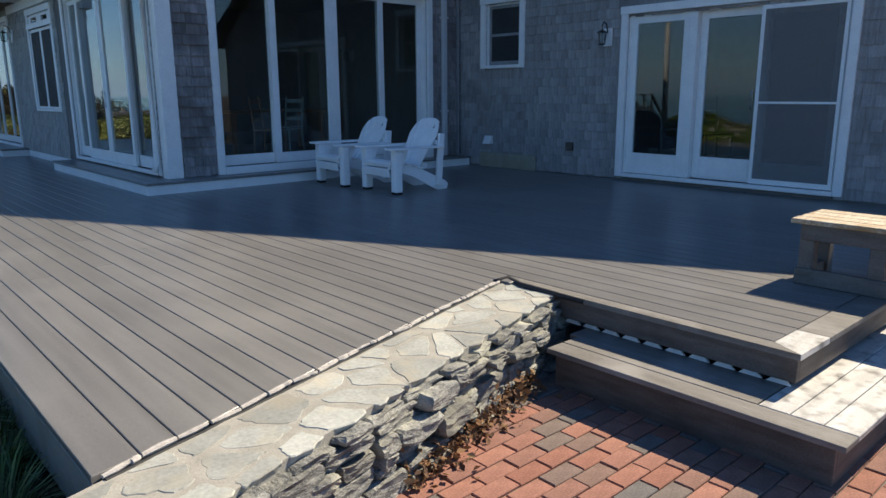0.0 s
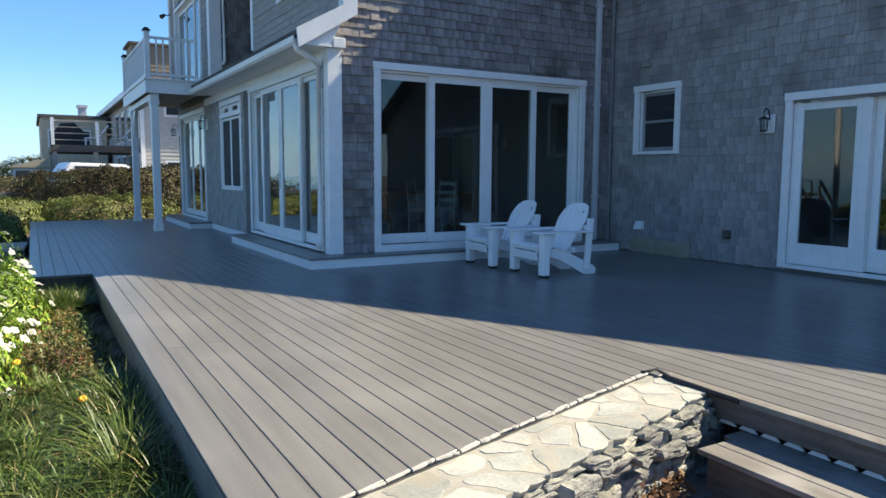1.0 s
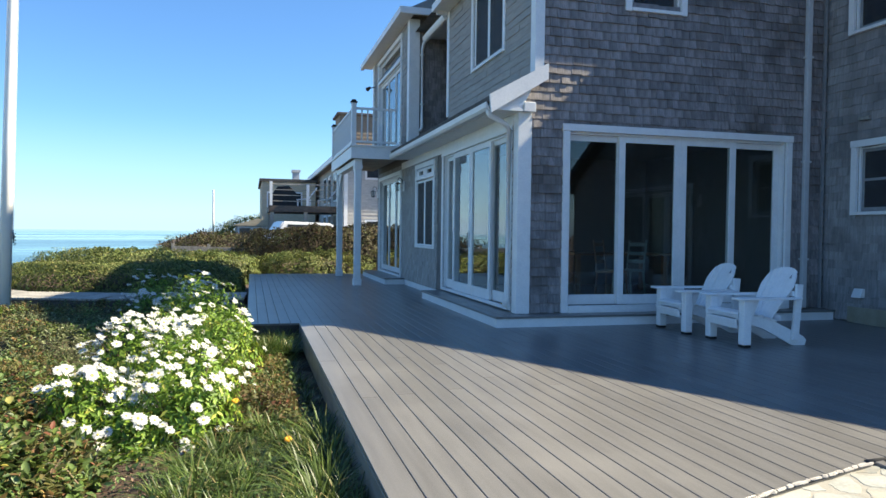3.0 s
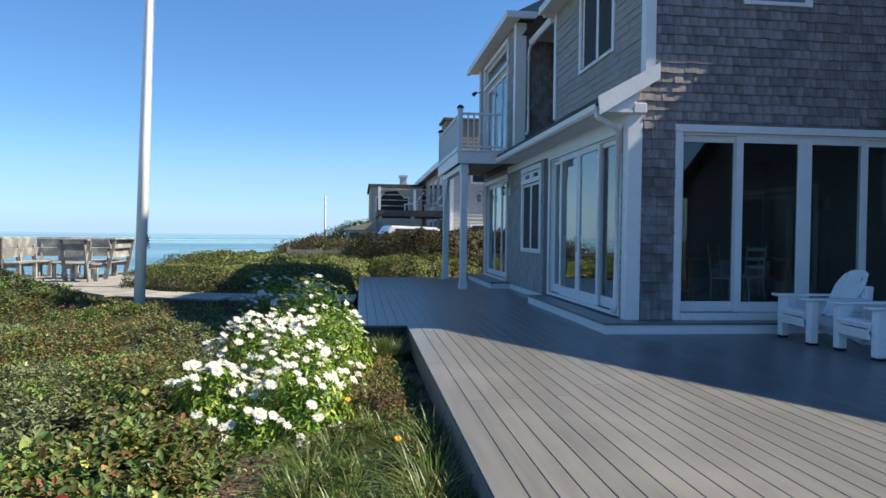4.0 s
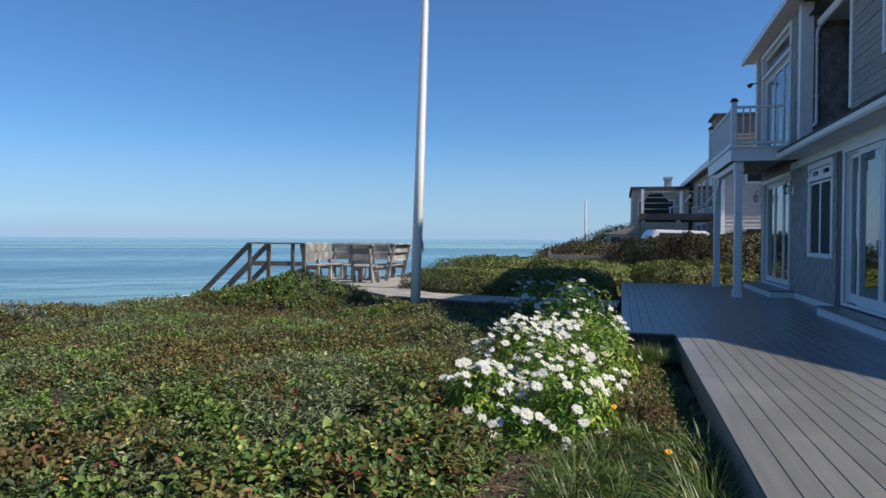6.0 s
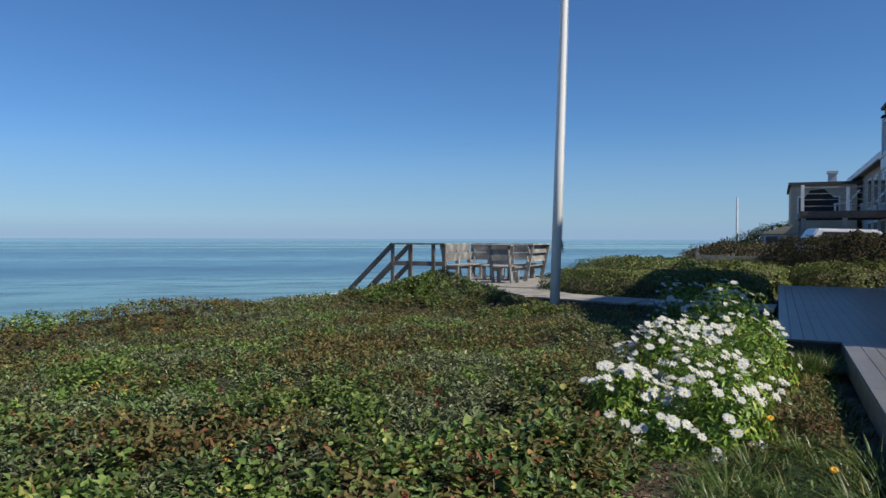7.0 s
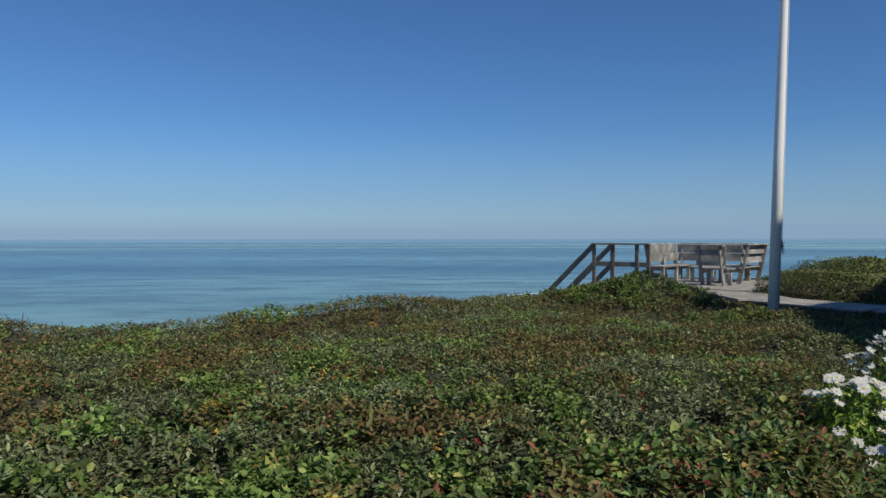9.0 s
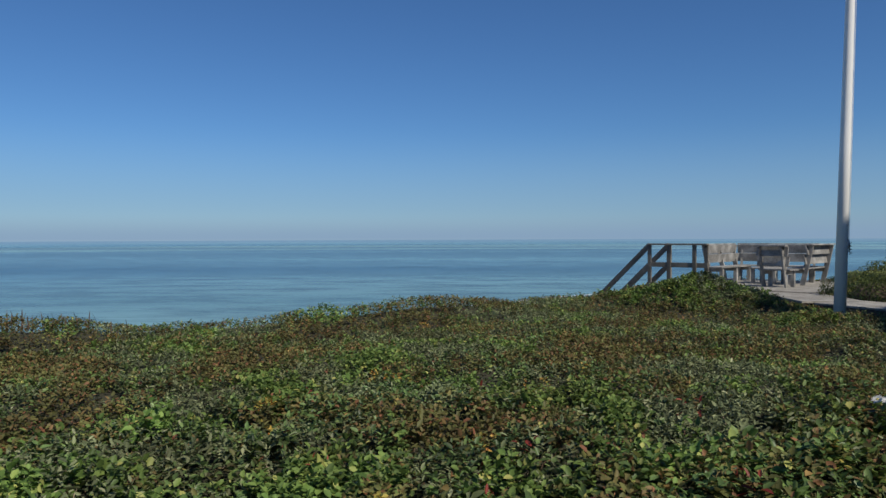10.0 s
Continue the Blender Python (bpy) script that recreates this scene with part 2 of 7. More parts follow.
def beam(bm, a, b, w, h, up=(0, 0, 1), bevel=0.0):
    """A bar of section w x h from a to b."""
    a, b = Vector(a), Vector(b)
    d = (b - a).normalized()
    s = d.cross(Vector(up))
    s = s.normalized() if s.length > 1e-4 else Vector((1, 0, 0))
    u = s.cross(d)
    vs = []
    for p in (a, b):
        for i, j in ((-1, -1), (1, -1), (1, 1), (-1, 1)):
            vs.append(bm.verts.new(p + s * (i * w / 2) + u * (j * h / 2)))
    fs = [bm.faces.new([vs[i] for i in q]) for q in ((0, 1, 2, 3), (7, 6, 5, 4), (0, 4, 5, 1), (1, 5, 6, 2), (2, 6, 7, 3), (3, 7, 4, 0))]
    if bevel:
        bmesh.ops.bevel(bm, geom=list({e for f in fs for e in f.edges}), offset=bevel, segments=1, affect="EDGES")


def prism(bm, pts, axis, lo, hi):
    """A flat outline (two coordinates in the order of the other axes) drawn out along an axis."""
    i = "xyz".index(axis)
    def p3(p, w):
        q = list(p)
        q.insert(i, w)
        return q
    a = [bm.verts.new(p3(p, lo)) for p in pts]
    b = [bm.verts.new(p3(p, hi)) for p in pts]
    bm.faces.new(a), bm.faces.new(b[::-1])
    for j in range(len(pts)):
        k = (j + 1) % len(pts)
        bm.faces.new((a[j], b[j], b[k], a[k]))


def tube(bm, pts, r, n=8):
    """A round bar along points, with a radius or one for each point."""
    pts = [Vector(p) for p in pts]
    rs = r if isinstance(r, (list, tuple)) else [r] * len(pts)
    rings = []
    for i, p in enumerate(pts):
        d = (pts[min(i + 1, len(pts) - 1)] - pts[max(i - 1, 0)]).normalized()
        s = d.cross(Vector((0, 0, 1)))
        s = s.normalized() if s.length > 1e-3 else Vector((1, 0, 0))
        u = s.cross(d)
        rings.append([bm.verts.new(p + (s * math.cos(2 * math.pi * j / n) + u * math.sin(2 * math.pi * j / n)) * rs[i]) for j in range(n)])
    for a, b in zip(rings, rings[1:]):
        for j in range(n):
            bm.faces.new((a[j], a[(j + 1) % n], b[(j + 1) % n], b[j]))
    bm.faces.new(rings[0][::-1]), bm.faces.new(rings[-1])


def mesh_of(name, bm, mat, smooth=False):
    bmesh.ops.recalc_face_normals(bm, faces=bm.faces)
    me = bpy.data.meshes.new(name)
    bm.to_mesh(me)
    bm.free()
    for m in mat if isinstance(mat, (list, tuple)) else (mat,):
        me.materials.append(m)
    if smooth:
        me.polygons.foreach_set("use_smooth", [True] * len(me.polygons))
    return me


def part(name, bm, mat, parent=None, label="", smooth=False):
    ob = new(name, mesh_of(name, bm, mat, smooth))
    if parent is not None:
        ob.parent = parent
    if label:
        ob["label"] = label
    return ob


def raw(name, verts, faces, mat, parent=None, label=""):
    me = bpy.data.meshes.new(name)
    me.from_pydata(verts, [], faces)
    me.materials.append(mat)
    ob = new(name, me)
    if parent is not None:
        ob.parent = parent
    if label:
        ob["label"] = label
    return ob


def thing(name, label, category, group="", kind="", at=(0, 0, 0)):
    ob = new(name)
    ob.empty_display_size = 0.2
    ob.location = at
    return tagged(ob, label, category, group, kind)


def structure(name, bm, mat, label, category, smooth=False):
    return tagged(part(name, bm, mat, None, "", smooth), label, category, kind="structure")


# ---- plan of the place (metres; the deck's top is z = 0, y runs along the seaward facade) ----
XF = 3.45          # seaward facade of the ground floor
XU = 3.68          # seaward facade of the upper floor
YD = 9.05          # wall with the wide glass doors
XW = 8.55          # wall of the wing
XE = 0.57          # seaward edge of the near deck
XE_FAR = XE - 5 * 0.1438     # seaward edge of the far deck
YJ, Y_END = 9.70, 20.80
PITCH = 0.1438     # one deck board and its gap
BRICK_Z = -0.415


def stone_line(x):
    """y of the line where the deck meets the stone wall."""
    return 2.32 + 0.294 * (x - XE)


def rake(y):
    """Height of the wing's sloping roof edge."""
    return 7.394 + 0.5437 * (y - 8.88)


def wall_mesh(plane, pos, depth, u0, u1, z0, z1, holes):
    """A wall with thickness whose openings go through it; u is the running coordinate."""
    us = sorted({u0, u1, *(h[0] for h in holes), *(h[1] for h in holes)})
    zs = sorted({z0, z1, *(h[2] for h in holes), *(h[3] for h in holes)})
    bm = bmesh.new()
    for a, b in zip(us, us[1:]):
        for c, d in zip(zs, zs[1:]):
            m, w = (a + b) / 2, (c + d) / 2
            if any(h[0] < m < h[1] and h[2] < w < h[3] for h in holes):
                continue
            lo, hi = min(pos, pos + depth), max(pos, pos + depth)
            if plane == "x":
                box(bm, lo, a, c, hi, b, d)
            else:
                box(bm, a, lo, c, b, hi, d)
    bmesh.ops.remove_doubles(bm, verts=bm.verts, dist=1e-4)
    seen = {}
    for f in bm.faces:
        seen.setdefault(tuple(round(q, 3) for q in f.calc_center_median()), []).append(f)
    bmesh.ops.delete(bm, geom=[f for fs in seen.values() if len(fs) > 1 for f in fs], context="FACES")
    return bm


# openings: u0, u1, z0, z1 (clear hole in the wall, inside the casing)
DOORS_Y = (4.19, 7.81, 0.25, 2.70)
WIN_Y = (5.12, 5.92, 4.50, 5.15)
SLIDER_X = (9.36, 12.97, 0.22, 2.70)
NARROW_X = (13.72, 15.22, 0.97, 2.63)
DOOR_X = (16.92, 19.80, 0.20, 2.66)
DOORS_W = (2.92, 5.71, 0.10, 2.23)
WIN_W = (7.665, 8.41, 1.64, 2.59)
WIN_W_UP = (7.80, 8.52, 4.32, 5.30)
WIN_W_MID = (5.85, 6.68, 3.75, 4.70)
WIN_U = (10.37, 11.91, 4.13, 5.50)
BAY_D = (16.30, 19.30, 3.30, 5.27)
BAY_T = (16.30, 19.30, 5.36, 5.80)

structure("wall_south", wall_mesh("y", YD, 0.2, XF, XW + 0.2, -0.3, 5.72, [DOORS_Y, WIN_Y, (XF, XU, 3.36, 5.72)]), M_SHADEWALL, "weathered grey shingled house wall with wide glass doors", "wall")
structure("wall_seaward", wall_mesh("x", XF, 0.2, YD + 0.2, 20.3, -0.3, 3.1, [SLIDER_X, NARROW_X, DOOR_X]), M_SHADEWALL, "weathered grey shingled ground floor wall facing the sea", "wall")
structure("wall_upper", wall_mesh("x", XU, 0.2, YD + 0.2, 13.6, 3.1, 5.72, [WIN_U]), M_SHADEWALL, "grey clapboard upper wall facing the sea", "wall")
bm = wall_mesh("x", XW, 0.2, 0.4, YD, -0.3, 7.9, [DOORS_W, WIN_W, WIN_W_UP, WIN_W_MID])
bmesh.ops.bisect_plane(bm, geom=bm.verts[:] + bm.edges[:] + bm.faces[:], plane_co=(0, 8.88, 7.394), plane_no=(0, -0.5437, 1), clear_outer=True)
structure("wall_wing", bm, M_SHADEWALL, "weathered grey shingled wing wall with glass doors", "wall")
# bay on the upper floor, and the recess beside it
bm = wall_mesh("x", 3.30, 0.2, 15.42, 20.3, 3.1, 6.04, [BAY_D, BAY_T])
box(bm, 3.50, 15.42, 3.1, 5.2, 15.62, 6.04)
structure("wall_bay", bm, M_SHADEWALL, "grey shingled upper bay with a balcony door", "wall")
bm = bmesh.new()
box(bm, 5.0, 13.6, 3.1, 5.2, 15.42, 5.72)
box(bm, 3.88, 13.4, 3.1, 5.0, 13.6, 5.72)
structure("wall_recess", bm, M_SHADEWALL, "brownish shingled wall of a recess between upper storeys", "wall")
# outer shell, away from the deck
bm = bmesh.new()
box(bm, 14.0, 9.25, -0.3, 14.2, 20.1, 5.6)
box(bm, 3.65, 20.1, -0.3, 14.2, 20.3, 5.6)
box(bm, 8.75, 0.4, -0.3, 14.2, 0.6, 2.5)
box(bm, 14.0, 0.6, -0.3, 14.2, 9.25, 2.4)
structure("wall_back", bm, M_SHINGLE, "grey shingled rear walls of the house", "wall")
# inside: floors, ceilings, partitions
bm = bmesh.new()
box(bm, 3.65, 9.25, 0.0, 14.0, 20.1, 0.16)
box(bm, 8.75, 0.6, -0.08, 14.0, 9.25, 0.08)
structure("floor", bm, M_INFLOOR, "dark wooden floor inside the house", "floor")
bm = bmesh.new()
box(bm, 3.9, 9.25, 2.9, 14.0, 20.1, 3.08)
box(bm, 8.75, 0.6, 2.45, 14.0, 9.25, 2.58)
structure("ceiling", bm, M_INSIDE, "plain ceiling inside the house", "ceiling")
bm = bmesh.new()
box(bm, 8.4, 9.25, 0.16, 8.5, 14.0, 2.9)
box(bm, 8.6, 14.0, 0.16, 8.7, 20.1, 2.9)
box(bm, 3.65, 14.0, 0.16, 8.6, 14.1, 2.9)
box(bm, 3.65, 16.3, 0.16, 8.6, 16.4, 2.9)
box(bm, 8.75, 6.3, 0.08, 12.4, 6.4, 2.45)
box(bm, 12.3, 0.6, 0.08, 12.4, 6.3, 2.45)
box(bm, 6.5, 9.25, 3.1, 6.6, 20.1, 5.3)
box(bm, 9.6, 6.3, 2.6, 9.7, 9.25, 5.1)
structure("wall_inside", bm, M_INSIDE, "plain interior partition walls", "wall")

# roofs
bm = bmesh.new()
c = [(3.40, YD - 0.12, 5.72), (14.4, YD - 0.12, 5.72), (14.4, 20.5, 5.72), (3.40, 20.5, 5.72)]
r0, r1 = (8.5, 12.0, 11.85), (8.5, 12.7, 11.85)
v = [bm.verts.new(p) for p in c] + [bm.verts.new(r0), bm.verts.new(r1)]
for q in ((0, 1, 4), (1, 2, 5, 4), (2, 3, 5), (3, 0, 4, 5), (3, 2, 1, 0)):
    bm.faces.new([v[i] for i in q])
structure("roof_main", bm, M_ROOF, "dark shingled hipped roof of the house", "roof")
# unseen block added so that its shadow falls on the flagpole's lower part
bm = bmesh.new()
box(bm, 8.15, 10.45, 8.0, 8.85, 11.35, 13.06)
box(bm, 8.07, 10.37, 12.86, 8.93, 11.43, 13.064)
structure("chimney", bm, M_SHINGLE, "unseen block added on the roof to shade the flagpole", "chimney")
bm = bmesh.new()
prism(bm, [(0.0, rake(0.0)), (9.9, rake(9.9)), (13.0, rake(9.9) - 1.7), (13.0, rake(9.9) - 1.85), (9.9, rake(9.9) - 0.2), (0.0, rake(0.0) - 0.2)], "x", 8.25, 14.5)
structure("roof_wing", bm, M_ROOF, "dark shingled sloping roof of the wing", "roof")
bm = bmesh.new()
v = [bm.verts.new(p) for p in ((3.06, 15.05, 6.07), (6.5, 15.05, 6.07), (6.5, 20.65, 6.07), (3.06, 20.65, 6.07), (6.5, 17.6, 7.8), (5.4, 17.6, 7.8))]
for q in ((0, 1, 4, 5), (1, 2, 4), (2, 3, 5, 4), (3, 0, 5), (3, 2, 1, 0)):
    bm.faces.new([v[i] for i in q])
structure("roof_bay", bm, M_CEDARROOF, "small brown hipped roof over the upper bay", "roof")
# skirt roof between the storeys
bm = bmesh.new()
prism(bm, [(2.985, 3.035), (2.965, 3.10), (3.70, 3.50), (3.70, 3.42)], "y", 8.93, 15.9)
structure("roof_skirt", bm, M_ROOF, "narrow dark shingled skirt roof above the ground floor", "roof")

# ---- deck ----
deck = thing("deck", "weathered grey-brown wooden deck of long boards", "deck", kind="structure")
def board_mesh(x0, x1, ya0, ya1, yb, z1=0.0, t=0.026):
    """One board along y, cut on the slant from (x0, ya0) to (x1, ya1) at its near end, with eased edges."""
    e = 0.003
    bm = bmesh.new()
    lo = [(x0, ya0, z1 - t), (x1, ya1, z1 - t), (x1, yb, z1 - t), (x0, yb, z1 - t)]
    mid = [(x, y, z1 - e) for x, y, _ in lo]
    top = [(x0 + e, ya0 + e, z1), (x1 - e, ya1 + e, z1), (x1 - e, yb - e, z1), (x0 + e, yb - e, z1)]
    a, b, c = ([bm.verts.new(p) for p in r] for r in (lo, mid, top))
    bm.faces.new(a[::-1]), bm.faces.new(c)
    for r, s in ((a, b), (b, c)):
        for j in range(4):
            bm.faces.new((r[j], r[(j + 1) % 4], s[(j + 1) % 4], s[j]))
    return bm


def lay_boards():
    rnd = random.Random(4)
    x = XE_FAR
    gap = 0.005
    while x < XW - 0.02:
        x1 = min(x + PITCH - gap, XW)
        if x1 < XE + 0.02:
            y0 = y1 = YJ
        elif x < 3.27:
            y0, y1 = stone_line(x), stone_line(x1)
        elif x < 3.43:
            y0 = y1 = 3.02
        else:
            y0 = y1 = 1.37
        end = Y_END if x < XF - 0.05 else YD
        # butt joints at uneven places
        cuts, y = [], max(y0, y1) + rnd.uniform(2.4, 4.6)
        while y < end - 1.2:
            cuts.append(y)
            y += rnd.uniform(3.4, 4.9)
        edge = abs(x - XE) < 0.01
        if edge:
            cuts = sorted([q for q in cuts if abs(q - YJ) > 1.2] + [YJ])
        starts = [None] + cuts
        for s, t in zip(starts, cuts + [end]):
            bm = board_mesh(x - 0.032 if edge and t <= YJ else x, x1, y0 if s is None else s + 0.002, y1 if s is None else s + 0.002, t - 0.002)
            part("deck_board", bm, M_BOARD, deck)
        x += PITCH


lay_boards()
# border boards round the top of the steps, mitred at the corner
bm = bmesh.new()
prism(bm, [(3.345, 3.015), (3.434, 3.015), (3.434, 1.362), (3.347, 1.203)], "z", -0.03, 0.001)
part("border_board", bm, M_TREAD, deck)
bm = bmesh.new()
prism(bm, [(3.436, 1.362), (3.70, 1.362), (3.70, 1.20), (3.347, 1.20)], "z", -0.03, 0.001)
part("border_board", bm, M_GLARETREAD, deck, "worn border board with sun glare in its colour")
bm = bmesh.new()
box(bm, 3.704, 1.20, -0.03, 6.0, 1.362, 0.001, 0.002)
part("border_board", bm, M_TREAD, deck)
# frame under the boards, so that no light falls through
bm = bmesh.new()
box(bm, XE + 0.03, 3.3, -0.16, 3.3, YJ, -0.03)
box(bm, XE_FAR + 0.03, YJ + 0.02, -0.16, XF, Y_END - 0.03, -0.03)
box(bm, 3.42, 1.26, -0.16, XW, YD, -0.03)
part("joists", bm, M_FASCIA, deck)
for nm, b in (("fascia", (XE - 0.034, 2.30, -0.25, XE, YJ, -0.028)), ("fascia", (XE_FAR - 0.004, YJ - 0.004, -0.30, XE_FAR + 0.03, Y_END, -0.028)),
              ("fascia", (XE_FAR + 0.03, YJ + 0.06, -0.30, XE - 0.036, YJ + 0.09, -0.028)), ("fascia", (XE_FAR, Y_END, -0.3, XF, Y_END + 0.03, -0.002)),
              ("fascia", (3.355, 1.215, -0.152, 3.39, 3.0, -0.03)), ("fascia", (3.39, 1.215, -0.152, 6.0, 1.25, -0.03))):
    bm = bmesh.new()
    box(bm, *b, bevel=0.003)
    part(nm, bm, M_SIDEBOARD if b[0] < XE and b[3] - b[0] < 0.1 else M_FASCIA, deck)

# ---- steps down to the brick patio ----
steps = thing("deck_steps", "weathered wooden step wrapping the corner of the deck", "steps", kind="structure")
ST = -0.19
for b in ((2.94, 0.845, ST - 0.028, 3.08, 2.40, ST), (3.085, 1.276, ST - 0.028, 3.222, 2.40, ST), (3.227, 1.276, ST - 0.028, 3.40, 2.46, ST)):
    bm = bmesh.new()
    box(bm, *b, bevel=0.003)
    part("tread_board", bm, M_TREAD, steps)
for j in range(3):
    bm = bmesh.new()
    y = 0.845 + j * 0.1425
    box(bm, 3.085, y, ST - 0.028, 6.0, y + 0.138, ST, bevel=0.003)
    part("tread_board", bm, M_GLARETREAD, steps, "worn tread board with sun glare in its colour")
bm = bmesh.new()
box(bm, 3.00, 0.90, BRICK_Z - 0.02, 3.03, 2.38, ST - 0.028, 0.003)
part("riser", bm, M_FASCIA, steps)
bm = bmesh.new()
box(bm, 3.03, 0.90, BRICK_Z - 0.02, 6.0, 0.93, ST - 0.028, 0.003)
part("riser", bm, M_FASCIA, steps)

# ---- doors, windows and trim ----
def bx(bm, plane, u0, u1, w0, w1, z0, z1, bevel=0.0):
    """A block given by its run along the wall and its depth across it (less is further out)."""
    if plane == "x":
        box(bm, w0, u0, z0, w1, u1, z1, bevel)
    else:
        box(bm, u0, w0, z0, u1, w1, z1, bevel)


def glazed(name, label, category, plane, pos, hole, panels, casing=0.10, stile=0.075, bottom=0.13, top=0.085, sill=0.05, thick=0.045, proud=0.045, rows=1, screen=False, sash=None):
    """A door or window of one or more framed panes in a hole of a wall, with its casing. panels: (from, to, depth) as shares of the hole's width."""
    u0, u1, z0, z1 = hole
    t = thing(name, label, category, kind="structure")
    for nm, b in (("casing", (u0 - casing, u0, pos - proud, pos + 0.01, z0 - sill, z1)), ("casing", (u1, u1 + casing, pos - proud, pos + 0.01, z0 - sill, z1)),
                  ("head_casing", (u0 - casing - 0.01, u1 + casing + 0.01, pos - proud - 0.008, pos + 0.01, z1, z1 + casing)),
                  ("sill", (u0, u1, pos - proud - 0.02, pos + 0.12, z0 - sill, z0))):
        bm = bmesh.new()
        bx(bm, plane, *b, bevel=0.004)
        part(nm, bm, M_TRIM, t)
    bm = bmesh.new()
    j = 0.03
    bx(bm, plane, u0, u0 + j, pos + 0.01, pos + 0.16, z0, z1)
    bx(bm, plane, u1 - j, u1, pos + 0.01, pos + 0.16, z0, z1)
    bx(bm, plane, u0 + j, u1 - j, pos + 0.01, pos + 0.16, z1 - j, z1)
    part("jamb", bm, M_TRIM, t)
    a0, a1, c0, c1 = u0 + j, u1 - j, z0 + 0.004, z1 - j
    for f0, f1, w in panels:
        p0, p1 = a0 + (a1 - a0) * f0, a0 + (a1 - a0) * f1
        y0 = pos + w
        bm = bmesh.new()
        bx(bm, plane, p0, p0 + stile, y0, y0 + thick, c0, c1, 0.003)
        bx(bm, plane, p1 - stile, p1, y0, y0 + thick, c0, c1, 0.003)
        bx(bm, plane, p0 + stile, p1 - stile, y0, y0 + thick, c0, c0 + bottom)
        bx(bm, plane, p0 + stile, p1 - stile, y0, y0 + thick, c1 - top, c1)
        h = (c1 - top - c0 - bottom) / rows
        for r in range(1, rows):
            z = c0 + bottom + h * r
            bx(bm, plane, p0 + stile, p1 - stile, y0 - 0.004, y0 + thick, z - 0.02, z + 0.02)
        fr = part("panel_frame", bm, sash or M_TRIM, t)
        bm = bmesh.new()
        bx(bm, plane, p0 + stile, p1 - stile, y0 + 0.018, y0 + 0.024, c0 + bottom, c1 - top)
        g = part("pane", bm, M_GLASS, fr, "clear glass pane")
        g.visible_shadow = False
        if screen:
            bm = bmesh.new()
            bx(bm, plane, p0 + stile - 0.004, p1 - stile + 0.004, y0 + 0.008, y0 + 0.010, c0 + bottom - 0.004, c1 - top + 0.004)
            part("screen", bm, M_SCREEN, fr, "dark insect screen")
    return t


south_doors = glazed("door_1", "wide four-panel white sliding glass doors in grey shingles", "glass door", "y", YD, DOORS_Y, [(-0.022, 0.245, 0.085), (0.218, 0.502, 0.03), (0.502, 0.768, 0.03), (0.745, 1.0, 0.085)], stile=0.10, bottom=0.14, sill=0.10)
sea_doors = glazed("door_2", "white four-panel sliding glass doors facing the sea", "glass door", "x", XF, SLIDER_X, [(0.0, 0.27, 0.055), (0.242, 0.528, 0.0), (0.532, 0.83, 0.0), (0.81, 1.0, 0.055)], stile=0.085, bottom=0.155, top=0.07, proud=0.025)
glazed("door_3", "white glazed door under the balcony", "glass door", "x", XF, DOOR_X, [(0, 0.34, 0.05), (0.33, 0.67, 0.05), (0.66, 1, 0.05)])
wing_doors = glazed("door_4", "white sliding glass doors with a screen panel in the wing", "glass door", "x", XW, DOORS_W, [(0.68, 1.0, 0.02), (0.33, 0.645, 0.09)], stile=0.10, bottom=0.28, top=0.10)
glazed("window_1", "tall narrow white window with small panes above", "window", "x", XF, (13.72, 15.22, 0.97, 2.38), [(0, 0.5, -0.015), (0.5, 1, -0.015)], stile=0.05, bottom=0.03, top=0.03, proud=0.03, screen=True)
glazed("window_2", "small white transom panes over a narrow window", "window", "x", XF, (13.72, 15.22, 2.40, 2.63), [(0, 0.5, -0.015), (0.5, 1, -0.015)], stile=0.16, bottom=0.03, top=0.03, casing=0.10, sill=0.02, proud=0.03)
WB = dict(stile=0.045, bottom=0.06, top=0.045, rows=2, screen=True, sash=M_SASH)
glazed("window_3", "small white double-hung window in grey shingles", "window", "x", XW, WIN_W, [(0, 1, 0.04)], **WB)
glazed("window_4", "white double-hung upper window of the wing", "window", "x", XW, WIN_W_UP, [(0, 1, 0.04)], **WB)
glazed("window_5", "white upper window of the wing", "window", "x", XW, WIN_W_MID, [(0, 1, 0.04)], **WB)
glazed("window_6", "white double-hung upper window above the glass doors", "window", "y", YD, WIN_Y, [(0, 1, 0.04)], **WB)
glazed("window_7", "pair of tall white upper windows facing the sea", "window", "x", XU, WIN_U, [(0, 0.5, 0.01), (0.5, 1, 0.01)], stile=0.05, bottom=0.05, top=0.05, proud=0.03, screen=True)
glazed("door_5", "tall white glazed balcony door in the upper bay", "glass door", "x", 3.30, BAY_D, [(0, 0.34, 0.05), (0.33, 0.67, 0.05), (0.66, 1, 0.05)], casing=0.08)
glazed("window_8", "wide white transom window over the balcony door", "window", "x", 3.30, BAY_T, [(0, 1, 0.03)], stile=0.05, bottom=0.04, top=0.04, sill=0.0)

# corner boards, rake board, eaves, gutter
def trim(label, *boxes, name="trim", mat=None):
    bm = bmesh.new()
    for b in boxes:
        box(bm, *b, bevel=0.004)
    return structure(name, bm, mat or M_TRIM, label, "trim")


